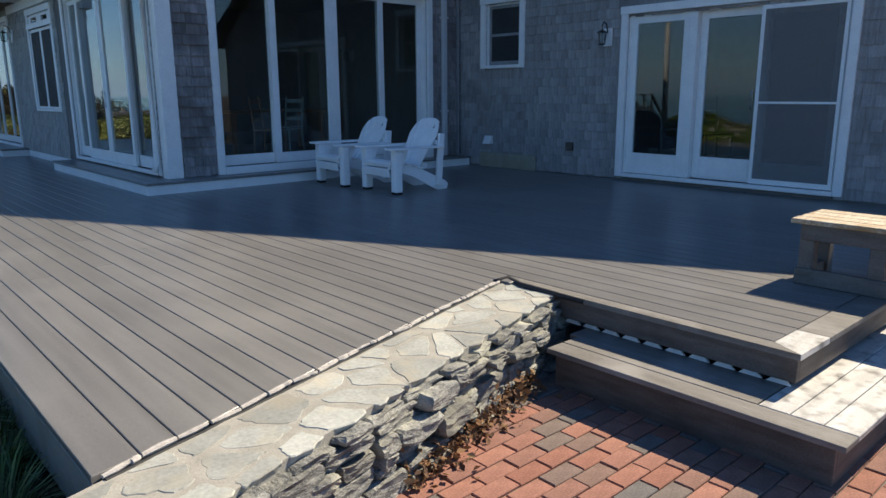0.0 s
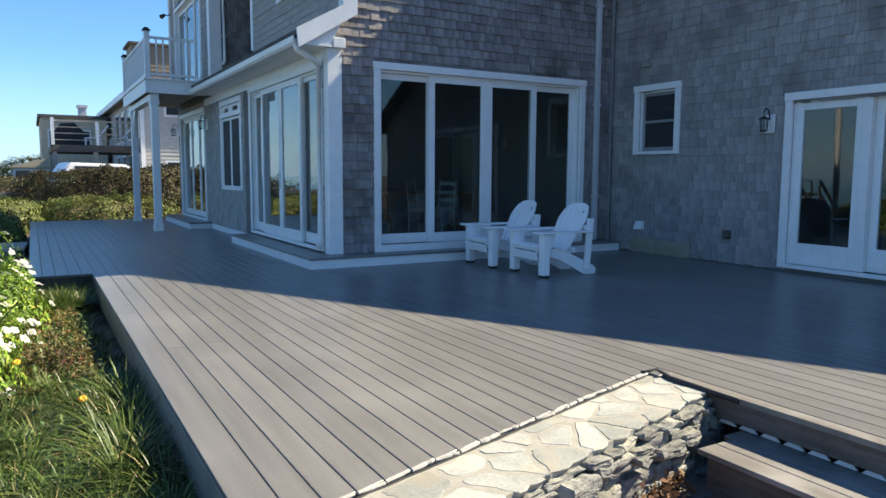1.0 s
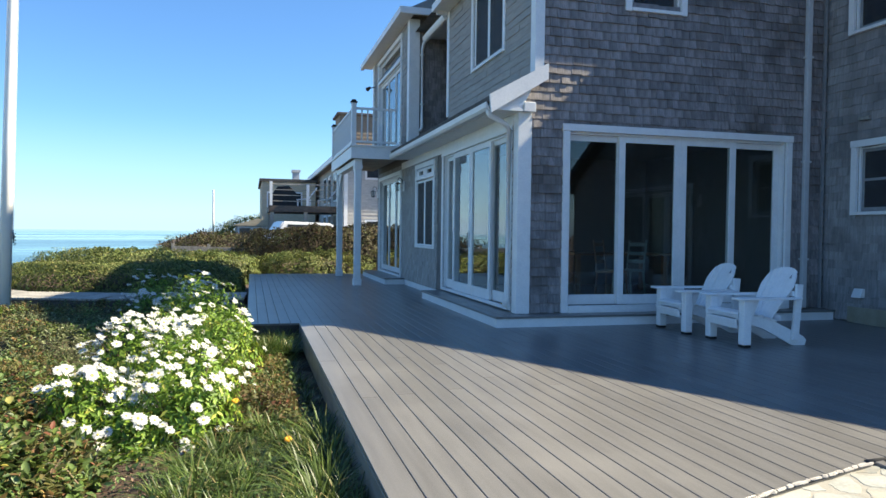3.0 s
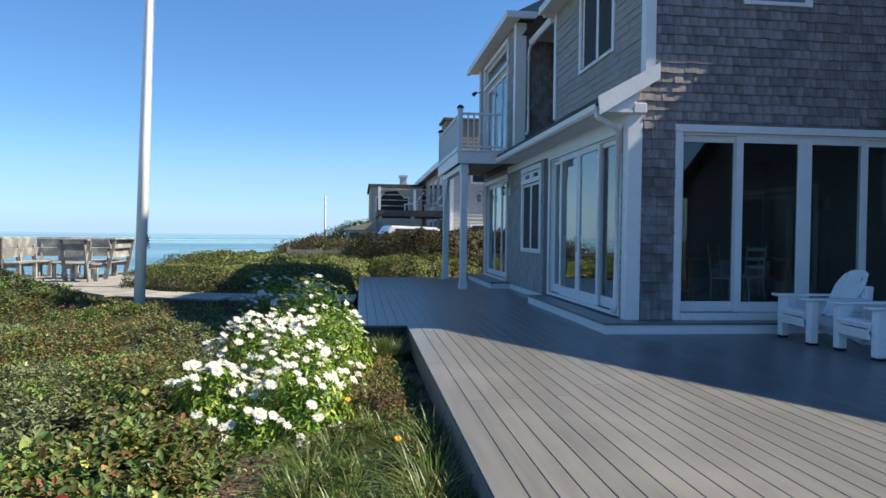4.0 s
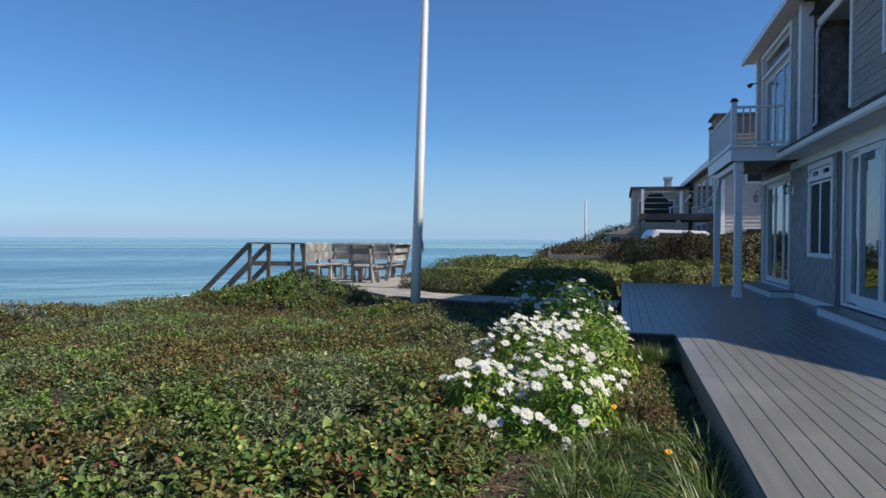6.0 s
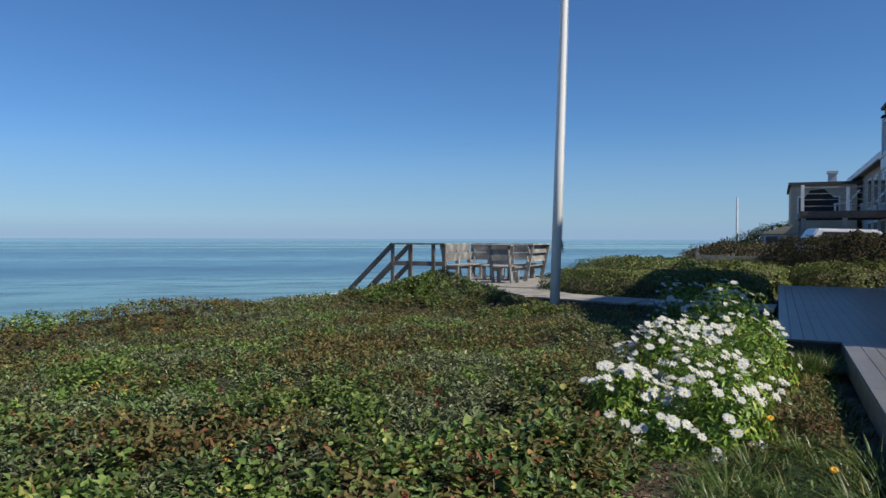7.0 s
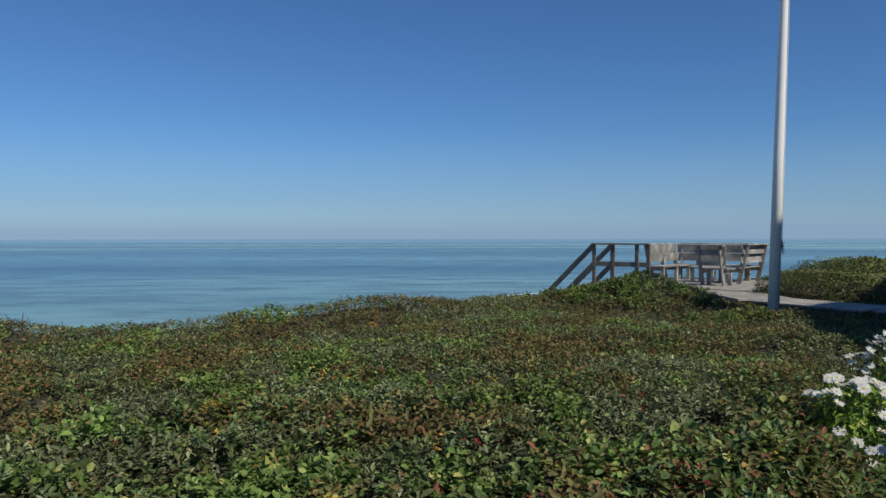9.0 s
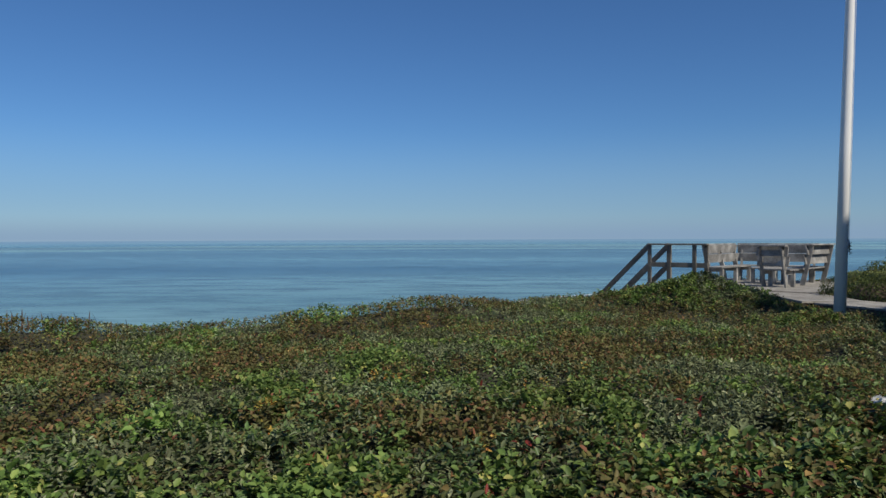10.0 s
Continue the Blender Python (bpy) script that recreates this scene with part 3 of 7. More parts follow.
trim("white corner board of the house", (XF - 0.03, YD - 0.03, 0.15, XF + 0.17, YD, 2.98), (XF - 0.03, YD, 0.15, XF, YD + 0.15, 2.98))
trim("white upper corner board", (XU - 0.03, YD - 0.03, 3.42, XU + 0.11, YD, 5.66), (XU - 0.03, YD, 3.50, XU, YD + 0.14, 5.66))
trim("white corner board beside the recess", (XU - 0.03, 13.48, 3.56, XU, 13.62, 5.66))
trim("white corner boards of the bay", (3.27, 15.39, 3.1, 3.30, 15.60, 6.0), (3.30, 15.39, 3.1, 3.51, 15.42, 6.0), (3.27, 20.1, 3.1, 3.30, 20.3, 6.04))
bm = bmesh.new()
prism(bm, [(2.962, 3.115), (3.80, 3.585), (3.80, 3.37), (2.985, 2.87)], "y", YD - 0.16, YD - 0.12)
box(bm, 3.47, YD - 0.12, 2.92, 3.64, YD - 0.031, 3.05, 0.006)
prism(bm, [(3.04, 2.952), (3.44, 2.952), (3.60, 3.27), (3.45, 3.17)], "y", YD - 0.10, YD - 0.04)
structure("trim_rake", bm, M_TRIM, "white sloping end board of the skirt roof", "trim")
bm = bmesh.new()
box(bm, 3.06, YD - 0.12, 2.92, XF, 15.9, 2.95)
box(bm, XF - 0.035, YD + 0.15, 2.77, XF, 16.8, 2.92)
structure("trim_soffit", bm, M_TRIM, "white soffit and frieze board under the eaves", "trim")
bm = bmesh.new()
prism(bm, [(2.94, 3.03), (2.95, 2.96), (2.98, 2.925), (3.05, 2.925), (3.05, 3.02), (3.035, 3.02), (3.035, 2.94), (2.99, 2.94), (2.955, 3.03)], "y", YD - 0.05, 15.95)
structure("gutter", bm, M_TRIM, "white gutter along the eaves", "gutter")
trim("white baseboard along the house", (XF - 0.02, 13.2, 0.0, XF, 16.4, 0.12), name="baseboard")
bm = bmesh.new()
box(bm, 3.06, 15.05, 6.01, 3.30, 20.65, 6.068)
box(bm, 2.97, 14.97, 5.99, 3.06, 20.73, 6.13)
box(bm, 3.06, 14.97, 5.99, 5.5, 15.05, 6.13)
structure("trim_bay", bm, M_TRIM, "white eaves and gutter of the upper bay", "trim")
bm = bmesh.new()
box(bm, 3.41, YD - 0.13, 5.64, 3.68, 13.62, 5.70)
box(bm, 3.33, YD - 0.13, 5.62, 3.42, 13.62, 5.76)
box(bm, 3.42, 13.56, 5.58, 3.70, 13.62, 5.76)
box(bm, 3.69, YD - 0.31, 5.62, 8.5, YD, 5.70)
box(bm, 3.66, 13.62, 5.60, 5.0, 15.40, 5.71)
prism(bm, [(3.555, 5.61), (3.565, 5.54), (3.60, 5.50), (3.66, 5.50), (3.66, 5.61)], "y", 13.63, 15.37)
structure("trim_eaves", bm, M_TRIM, "white eaves and gutter of the main roof", "trim")
# downspouts
bm = bmesh.new()
tube(bm, [(3.60, 15.30, 5.51), (3.575, 15.345, 5.42), (3.565, 15.36, 5.32), (3.565, 15.36, 3.60), (3.52, 15.34, 3.52)], 0.036, 10)
for z in (4.1, 5.2):
    box(bm, 3.52, 15.32, z, 3.61, 15.39, z + 0.03)
structure("downspout", bm, M_TRIM, "white downspout in the recess beside the bay", "downspout", True)
bm = bmesh.new()
tube(bm, [(3.0, YD + 0.02, 2.93), (3.02, YD + 0.03, 2.87), (3.30, YD + 0.12, 2.76), (3.37, YD + 0.2, 2.70), (3.37, YD + 0.2, 0.35), (3.33, YD + 0.2, 0.22)], 0.04, 10)
structure("downspout", bm, M_TRIM, "white downspout at the corner of the house", "downspout", True)
bm = bmesh.new()
box(bm, 8.10, YD - 0.09, 0.16, 8.195, YD - 0.02, 5.64, 0.012)
for z in (0.9, 2.4, 4.0):
    box(bm, 8.08, YD - 0.095, z, 8.215, YD - 0.015, z + 0.03)
structure("downspout", bm, M_SPOUT, "white square downspout in the inner corner", "downspout")
bm = bmesh.new()
box(bm, XW - 0.10, YD - 0.06, 0.0, XW - 0.06, YD - 0.02, 5.64)
structure("trim", bm, M_SASH, "narrow grey strip in the inner corner", "trim")

# platform steps in front of the doors
def house_step(label, outline, z=0.15):
    t = thing("door_step", label, "step", kind="structure")
    bm = bmesh.new()
    prism(bm, outline, "z", 0.0, z - 0.03)
    part("riser", bm, M_TRIM, t, "white painted riser")
    return t


t = house_step("low wooden step with white riser round the house corner", [(3.05, 8.75), (8.50, 8.75), (8.50, YD), (XF, YD), (XF, 13.0), (3.05, 13.0)])
for b in ((3.03, 8.73, 0.12, 3.17, 13.02, 0.15), (3.175, 8.875, 0.12, 3.31, 13.02, 0.15), (3.315, 8.875, 0.12, XF, 13.02, 0.149), (3.175, 8.73, 0.12, 8.515, 8.87, 0.15), (3.46, 8.877, 0.12, 8.515, YD, 0.149)):
    bm = bmesh.new()
    box(bm, *b, bevel=0.003)
    part("tread_board", bm, M_BOARD, t)
t = house_step("low wooden step with white riser below the far door", [(2.97, 16.45), (XF, 16.45), (XF, 19.9), (2.97, 19.9)])
for j in range(3):
    bm = bmesh.new()
    box(bm, 2.95 + j * 0.165, 16.43, 0.12, 2.95 + j * 0.165 + 0.16, 19.92, 0.15, 0.003)
    part("tread_board", bm, M_BOARD, t)

# ---- balcony ----
balcony = thing("balcony", "white balcony with railing on two columns over the deck", "balcony")
BX, BY0, BY1 = 2.12, 16.12, 20.2
bm = bmesh.new()
box(bm, BX, BY0, 3.0, 3.30, BY1, 3.10)
part("soffit_panel", bm, M_WOOD, balcony, "brown boards under the balcony")
bm = bmesh.new()
for b in ((BX - 0.03, BY0 - 0.03, 2.93, BX, BY1 + 0.03, 3.2), (BX, BY0 - 0.03, 2.93, 3.30, BY0, 3.2), (BX - 0.06, BY0 - 0.06, 3.2, BX, BY1 + 0.06, 3.24), (BX, BY0 - 0.06, 3.2, 3.30, BY0 + 0.02, 3.24)):
    box(bm, *b, bevel=0.005)
part("fascia", bm, M_TRIM, balcony)
bm = bmesh.new()
box(bm, BX, BY0 + 0.02, 3.1, 3.30, BY1, 3.2)
part("floor_boards", bm, M_BOARD, balcony)
for x, y in ((BX + 0.03, BY0 + 0.03), (BX + 0.03, BY1 - 0.06)):
    bm = bmesh.new()
    box(bm, x - 0.055, y - 0.055, 3.2, x + 0.055, y + 0.055, 4.2, 0.006)
    p = part("post", bm, M_TRIM, balcony)
    bm = bmesh.new()
    box(bm, x - 0.075, y - 0.075, 4.2, x + 0.075, y + 0.075, 4.235)
    box(bm, x - 0.05, y - 0.05, 4.235, x + 0.05, y + 0.05, 4.275, 0.01)
    part("cap", bm, M_DARK, p, "dark post cap")
for a, b in (((BX + 0.03, BY0 + 0.08), (BX + 0.03, BY1 - 0.1)), ((BX + 0.08, BY0 + 0.03), (3.15, BY0 + 0.03))):
    for z, h in ((4.08, 0.05), (3.32, 0.05)):
        bm = bmesh.new()
        beam(bm, (*a, z), (*b, z), 0.06, h)
        part("rail", bm, M_TRIM, balcony)
    d = Vector((b[0] - a[0], b[1] - a[1]))
    n = int(d.length / 0.125)
    bm = bmesh.new()
    box(bm, -0.016, -0.016, 3.34, 0.016, 0.016, 4.06)
    me = mesh_of("baluster", bm, M_TRIM)
    for i in range(1, n):
        o = new("baluster", me)
        o.parent = balcony
        o.location = (a[0] + d.x * i / n, a[1] + d.y * i / n, 0)
for y in (16.28, 19.75):
    bm = bmesh.new()
    box(bm, 2.20, y - 0.075, 0.0, 2.35, y + 0.075, 2.78, 0.006)
    box(bm, 2.18, y - 0.095, 0.0, 2.37, y + 0.095, 0.16, 0.006)
    box(bm, 2.18, y - 0.095, 2.70, 2.37, y + 0.095, 2.80, 0.006)
    part("column", bm, M_TRIM, balcony)
bm = bmesh.new()
box(bm, 2.19, 16.2, 2.80, 2.36, 19.85, 2.93, 0.004)
part("beam", bm, M_TRIM, balcony)
for s in (1, -1):
    bm = bmesh.new()
    y = 16.28 if s > 0 else 19.75
    pts = [(y + s * 0.075, 2.15), (y + s * 0.075, 2.8), (y + s * 0.62, 2.8)] + [(y + s * (0.62 - 0.5 * math.sin(a)), 2.72 - 0.55 * (1 - math.cos(a))) for a in (0.3, 0.6, 0.9, 1.2)]
    prism(bm, pts, "x", 2.24, 2.31)
    part("bracket", bm, M_TRIM, balcony, "curved white bracket")

# ---- ground, cliff, beach and sea ----
def smooth(a, b, x):
    t = min(1.0, max(0.0, (x - a) / (b - a)))
    return t * t * (3 - 2 * t)


def brow(y):
    """x of the brow of the bluff."""
    return -9.6 - 0.3 * math.sin(y * 0.5 + 1.0) - 0.5 * smooth(14.2, 17.0, y) - 1.6 * smooth(8.0, 4.0, y) - 0.06 * max(0.0, y - 40)


def soil(x, y):
    """Height of the bare ground."""
    z = -0.44
    z += 0.10 * noise.noise((x * 0.25, y * 0.25, 1.7)) * smooth(0.3, -2, x)
    z += 0.5 * smooth(30, 90, y) * smooth(-4, 6, x) - 1.6 * smooth(36, 80, y) * smooth(0, -8, x)
    # the flower bed beside the deck lies a little higher
    z += 0.11 * smooth(-1.5, -0.5, x) * smooth(0.9, 0.6, x) * smooth(2.4, 3.1, y) * smooth(15.0, 13.0, y)
    d = brow(y) - x
    if d > 0:
        z -= min(10.2, 0.5 * d + 0.6 * max(0.0, d - 1.2))
    return z


# swells and hollows in the shrubs: centre, spread, height
SWELLS = [(-2.25, 9.1, 0.9, 0.6, 0.17), (-3.8, 11.7, 0.9, 0.7, 0.17), (-2.9, 10.4, 1.7, 1.3, 0.15), (-10.79, 1.73, 0.8, 0.8, 0.27), (-10.63, 2.85, 0.8, 0.8, 0.24), (-9.77, 6.34, 0.85, 0.85, 0.21), (-9.27, 7.5, 0.9, 0.9, 0.26),
          (-8.92, 8.62, 0.85, 0.85, 0.18), (-8.55, 9.51, 0.8, 0.8, 0.16), (-8.19, 10.32, 0.8, 0.8, -0.10), (-6.35, 12.9, 0.7, 1.0, 0.45), (-7.3, 12.9, 1.2, 1.0, 0.42), (-5.3, 12.9, 0.6, 0.9, 0.25)]


def cover(x, y):
    """Height of the top of the low shrubs that clothe the ground, over the soil."""
    far = smooth(5, 11, math.hypot(x, y))
    h = 0.40 - 0.05 * far + (0.16 - 0.09 * far) * noise.noise((x * 0.5, y * 0.5, 4.0)) + (0.10 - 0.06 * far) * noise.noise((x * 1.6, y * 1.6, 9.0)) + (0.09 - 0.06 * far) * noise.noise((x * 3.6, y * 3.6, 2.0))
    for cx, cy, sx, sy, rise in SWELLS:
        h += rise * math.exp(-((x - cx) / sx) ** 2 - ((y - cy) / sy) ** 2)
    return max(0.08, h)


def ground_mesh():
    xs = np.concatenate([[-70, -60, -50, -44, -40], np.linspace(-38, -14, 25), np.linspace(-13.5, 3, 67), [5, 9, 15, 25, 45, 90, 180, 400, 900]])
    ys = np.concatenate([[-400, -150, -60, -30, -15], np.linspace(-8, 32, 61), [36, 42, 50, 60, 75, 95, 120, 160, 220, 320, 500, 900]])
    vs = [(float(x), float(y), soil(float(x), float(y)) if x < 2.9 else -0.44 + 0.5 * smooth(30, 90, y)) for y in ys for x in xs]
    w = len(xs)
    fs = [(j * w + i, j * w + i + 1, (j + 1) * w + i + 1, (j + 1) * w + i) for j in range(len(ys) - 1) for i in range(w - 1)]
    return vs, fs


vs, fs = ground_mesh()
ground = raw("ground", vs, fs, M_SOIL)
tagged(ground, "dark soil and mulch sloping to a bluff above the beach", "ground", kind="structure")
ground.data.polygons.foreach_set("use_smooth", [True] * len(ground.data.polygons))
bm = bmesh.new()
bmesh.ops.create_grid(bm, x_segments=1, y_segments=1, size=1)
for v in bm.verts:
    v.co = Vector((-62 + v.co.x * 40, -680 + v.co.y * 820, -10.4 - (0.82 if v.co.x < 0 else 0)))
structure("beach", bm, M_SANDBEACH, "pale sand beach at the foot of the bluff", "beach")


def sea_material():
    m, n, k, b = material("sea_water")
    co = n.new("ShaderNodeTexCoord")
    turn = n.new("ShaderNodeMapping")
    turn.inputs["Rotation"].default_value = (0, 0, radians(50))
    k.new(co.outputs["Object"], turn.inputs["Vector"])
    mp = n.new("ShaderNodeMapping")
    mp.inputs["Scale"].default_value = (1.0, 0.13, 1.0)
    k.new(turn.outputs["Vector"], mp.inputs["Vector"])
    bands = n.new("ShaderNodeTexNoise")
    bands.inputs["Scale"].default_value, bands.inputs["Detail"].default_value = 0.006, 9
    k.new(mp.outputs["Vector"], bands.inputs["Vector"])
    ramp = n.new("ShaderNodeValToRGB")
    ramp.color_ramp.elements[0].position, ramp.color_ramp.elements[1].position = 0.36, 0.62
    ramp.color_ramp.elements[0].color, ramp.color_ramp.elements[1].color = (0.055, 0.16, 0.215, 1), (0.19, 0.39, 0.42, 1)
    k.new(bands.outputs["Fac"], ramp.inputs["Fac"])
    rip = n.new("ShaderNodeMapping")
    rip.inputs["Scale"].default_value = (0.10, 0.035, 1.0)
    k.new(turn.outputs["Vector"], rip.inputs["Vector"])
    rn = n.new("ShaderNodeTexNoise")
    rn.inputs["Scale"].default_value, rn.inputs["Detail"].default_value, rn.inputs["Roughness"].default_value = 1.0, 5, 0.62
    k.new(rip.outputs["Vector"], rn.inputs["Vector"])
    rr = n.new("ShaderNodeMapRange")
    rr.inputs["From Min"].default_value, rr.inputs["From Max"].default_value = 0.32, 0.56
    rr.inputs["To Min"].default_value, rr.inputs["To Max"].default_value = 0.45, 1.06
    k.new(rn.outputs["Fac"], rr.inputs["Value"])
    # shoal water inshore, deep blue further out, paler again towards the horizon
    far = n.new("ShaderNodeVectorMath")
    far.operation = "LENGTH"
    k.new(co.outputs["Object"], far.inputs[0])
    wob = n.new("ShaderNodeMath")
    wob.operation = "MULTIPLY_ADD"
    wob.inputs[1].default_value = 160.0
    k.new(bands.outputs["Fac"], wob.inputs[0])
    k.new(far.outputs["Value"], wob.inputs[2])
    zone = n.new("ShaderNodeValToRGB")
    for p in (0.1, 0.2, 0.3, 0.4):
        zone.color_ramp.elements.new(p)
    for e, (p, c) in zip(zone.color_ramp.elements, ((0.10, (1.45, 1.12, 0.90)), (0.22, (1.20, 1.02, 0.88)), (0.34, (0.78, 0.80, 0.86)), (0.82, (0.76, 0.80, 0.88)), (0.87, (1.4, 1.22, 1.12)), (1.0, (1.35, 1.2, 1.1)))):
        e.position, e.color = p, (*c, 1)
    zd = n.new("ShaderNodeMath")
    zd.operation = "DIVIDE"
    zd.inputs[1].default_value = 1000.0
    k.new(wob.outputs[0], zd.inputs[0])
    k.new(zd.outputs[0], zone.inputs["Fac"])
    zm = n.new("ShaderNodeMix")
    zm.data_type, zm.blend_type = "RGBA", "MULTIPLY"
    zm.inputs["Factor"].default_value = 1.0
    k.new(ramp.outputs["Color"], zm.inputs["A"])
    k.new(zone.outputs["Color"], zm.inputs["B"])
    dk = n.new("ShaderNodeHueSaturation")
    k.new(rr.outputs["Result"], dk.inputs["Value"])
    k.new(zm.outputs["Result"], dk.inputs["Color"])
    k.new(dk.outputs["Color"], b.inputs["Base Color"])
    b.inputs["Roughness"].default_value = 0.25
    b.inputs["IOR"].default_value = 1.33
    wave = n.new("ShaderNodeTexNoise")
    wave.inputs["Scale"].default_value, wave.inputs["Detail"].default_value = 0.35, 6
    k.new(mp.outputs["Vector"], wave.inputs["Vector"])
    bp = n.new("ShaderNodeBump")
    bp.inputs["Strength"].default_value, bp.inputs["Distance"].default_value = 0.5, 0.5
    k.new(wave.outputs["Fac"], bp.inputs["Height"])
    k.new(bp.outputs["Normal"], b.inputs["Normal"])
    return m


M_SEA = sea_material()
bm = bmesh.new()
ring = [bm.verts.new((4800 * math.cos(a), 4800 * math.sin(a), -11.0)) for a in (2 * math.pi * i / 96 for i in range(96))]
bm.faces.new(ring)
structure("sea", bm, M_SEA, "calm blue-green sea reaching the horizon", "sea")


# two uneven lines of foam where the waves run out on the sand
def foam_line(x0, width, seed):
    rnd = random.Random(seed)
    ys = [-60 + 4 * i for i in range(50)]
    verts, w = [], width
    for i, y in enumerate(ys):
        w = max(0.15, min(width * 1.8, w + rnd.uniform(-0.5, 0.5) * width))
        c = x0 + 1.6 * math.sin(y * 0.045 + seed) + 0.7 * math.sin(y * 0.17 + seed * 2)
        verts += [(c - w / 2, y, -10.97), (c + w / 2, y, -10.97 + 0.01 * w)]
    return raw("foam", verts, [(2 * i, 2 * i + 1, 2 * i + 3, 2 * i + 2) for i in range(len(ys) - 1)], M_FOAM)


for x0, w, s in ((-81.5, 1.1, 1), (-88.0, 0.6, 2)):
    tagged(foam_line(x0, w, s), "thin white line of foam at the water's edge", "foam", kind="structure")


def haze_material():
    """Self-glowing colour painted as pale sea haze, thinning upwards from the horizon."""
    m, n, k, b = material("sea_haze_glow")
    n.remove(b)
    co = n.new("ShaderNodeTexCoord")
    xyz = n.new("ShaderNodeSeparateXYZ")
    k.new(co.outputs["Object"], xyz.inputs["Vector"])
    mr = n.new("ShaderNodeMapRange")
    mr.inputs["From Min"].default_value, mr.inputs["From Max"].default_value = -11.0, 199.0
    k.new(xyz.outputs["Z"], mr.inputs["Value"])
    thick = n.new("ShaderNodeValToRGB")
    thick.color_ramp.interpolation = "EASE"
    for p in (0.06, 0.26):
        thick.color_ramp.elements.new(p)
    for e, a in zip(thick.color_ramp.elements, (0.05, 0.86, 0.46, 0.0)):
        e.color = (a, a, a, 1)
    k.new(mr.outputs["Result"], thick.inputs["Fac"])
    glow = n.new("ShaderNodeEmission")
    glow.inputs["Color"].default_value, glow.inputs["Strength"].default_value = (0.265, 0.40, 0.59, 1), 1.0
    clear = n.new("ShaderNodeBsdfTransparent")
    mx = n.new("ShaderNodeMixShader")
    k.new(thick.outputs["Color"], mx.inputs[0])
    k.new(clear.outputs[0], mx.inputs[1])
    k.new(glow.outputs[0], mx.inputs[2])
    k.new(mx.outputs[0], n["Material Output"].inputs["Surface"])
    return m


# ring round the place that glows to imitate haze over the sea
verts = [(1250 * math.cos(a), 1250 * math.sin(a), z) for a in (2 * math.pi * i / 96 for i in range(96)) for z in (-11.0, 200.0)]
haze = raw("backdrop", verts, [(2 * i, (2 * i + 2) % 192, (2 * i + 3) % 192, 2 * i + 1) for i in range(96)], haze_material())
tagged(haze, "glowing ring painted as pale lavender haze along the sea horizon", "haze", kind="structure")

# ---- planting ----
def leaf_mesh(name, v, f, mat, label, category, parent=None):
    me = bpy.data.meshes.new(name)
    me.vertices.add(len(v))
    me.vertices.foreach_set("co", v.astype(np.float32).ravel())
    me.loops.add(f.size)
    me.loops.foreach_set("vertex_index", f.astype(np.int32).ravel())
    me.polygons.add(len(f))
    me.polygons.foreach_set("loop_start", np.arange(0, f.size, f.shape[1], dtype=np.int32))
    me.update(calc_edges=True)
    me.materials.append(mat)
    ob = new(name, me)
    if parent is not None:
        ob.parent = parent
        return ob
    return tagged(ob, label, category, kind="stuff")


def blades(name, pts, normals, sizes, mat, seed, label="", category="", aspect=0.5, lean=0.9, fold=0.25, parent=None):
    """Many small folded leaves as one mesh: a kite of two halves about the midrib."""
    rng = np.random.default_rng(seed)
    n = len(pts)
    up = normals + rng.normal(0, lean, (n, 3))
    up /= np.linalg.norm(up, axis=1, keepdims=True)
    a = rng.normal(0, 1, (n, 3))
    d = a - (a * up).sum(1, keepdims=True) * up
    d /= np.linalg.norm(d, axis=1, keepdims=True)
    s = np.cross(d, up)
    L = sizes[:, None]
    W = L * aspect * 0.5
    base, tip = pts - d * L / 2, pts + d * L / 2 - up * L * 0.12
    le = pts - d * L * 0.05 + s * W + up * W * fold
    ri = pts - d * L * 0.05 - s * W + up * W * fold
    v = np.stack([base, le, tip, ri], 1).reshape(-1, 3)
    i = np.arange(n)[:, None] * 4
    f = np.concatenate([i + [0, 2, 1], i + [0, 3, 2]], 1).reshape(-1, 3)
    return leaf_mesh(name, v, f, mat, label, category, parent)


def grass(name, roots, lengths, mat, seed, label="", category="", width=0.008, droop=0.6, parent=None, turn=None):
    """Arching blades of grass, each a narrow strip of three joints; turn gives the way each leans."""
    rng = np.random.default_rng(seed)
    n = len(roots)
    a = rng.uniform(0, 2 * np.pi, n) if turn is None else turn
    out = np.stack([np.cos(a), np.sin(a), np.zeros(n)], 1)
    side = np.stack([-np.sin(a), np.cos(a), np.zeros(n)], 1)
    L = lengths[:, None]
    k = rng.uniform(0.25, 1.0, n)[:, None] * droop
    up = np.array([[0, 0, 1.0]])
    rows = []
    for t, w in ((0, 1.0), (0.4, 0.9), (0.75, 0.6), (1.0, 0.05)):
        c = roots + up * L * (t - 0.42 * k * t * t) + out * L * k * (0.35 * t + 0.65 * t * t)
        rows += [c - side * width * w / 2, c + side * width * w / 2]
    v = np.stack(rows, 1).reshape(-1, 3)
    i = np.arange(n)[:, None] * 8
    f = np.concatenate([i + [0, 1, 3, 2], i + [2, 3, 5, 4], i + [4, 5, 7, 6]], 1).reshape(-1, 4)
    return leaf_mesh(name, v, f, mat, label, category, parent)


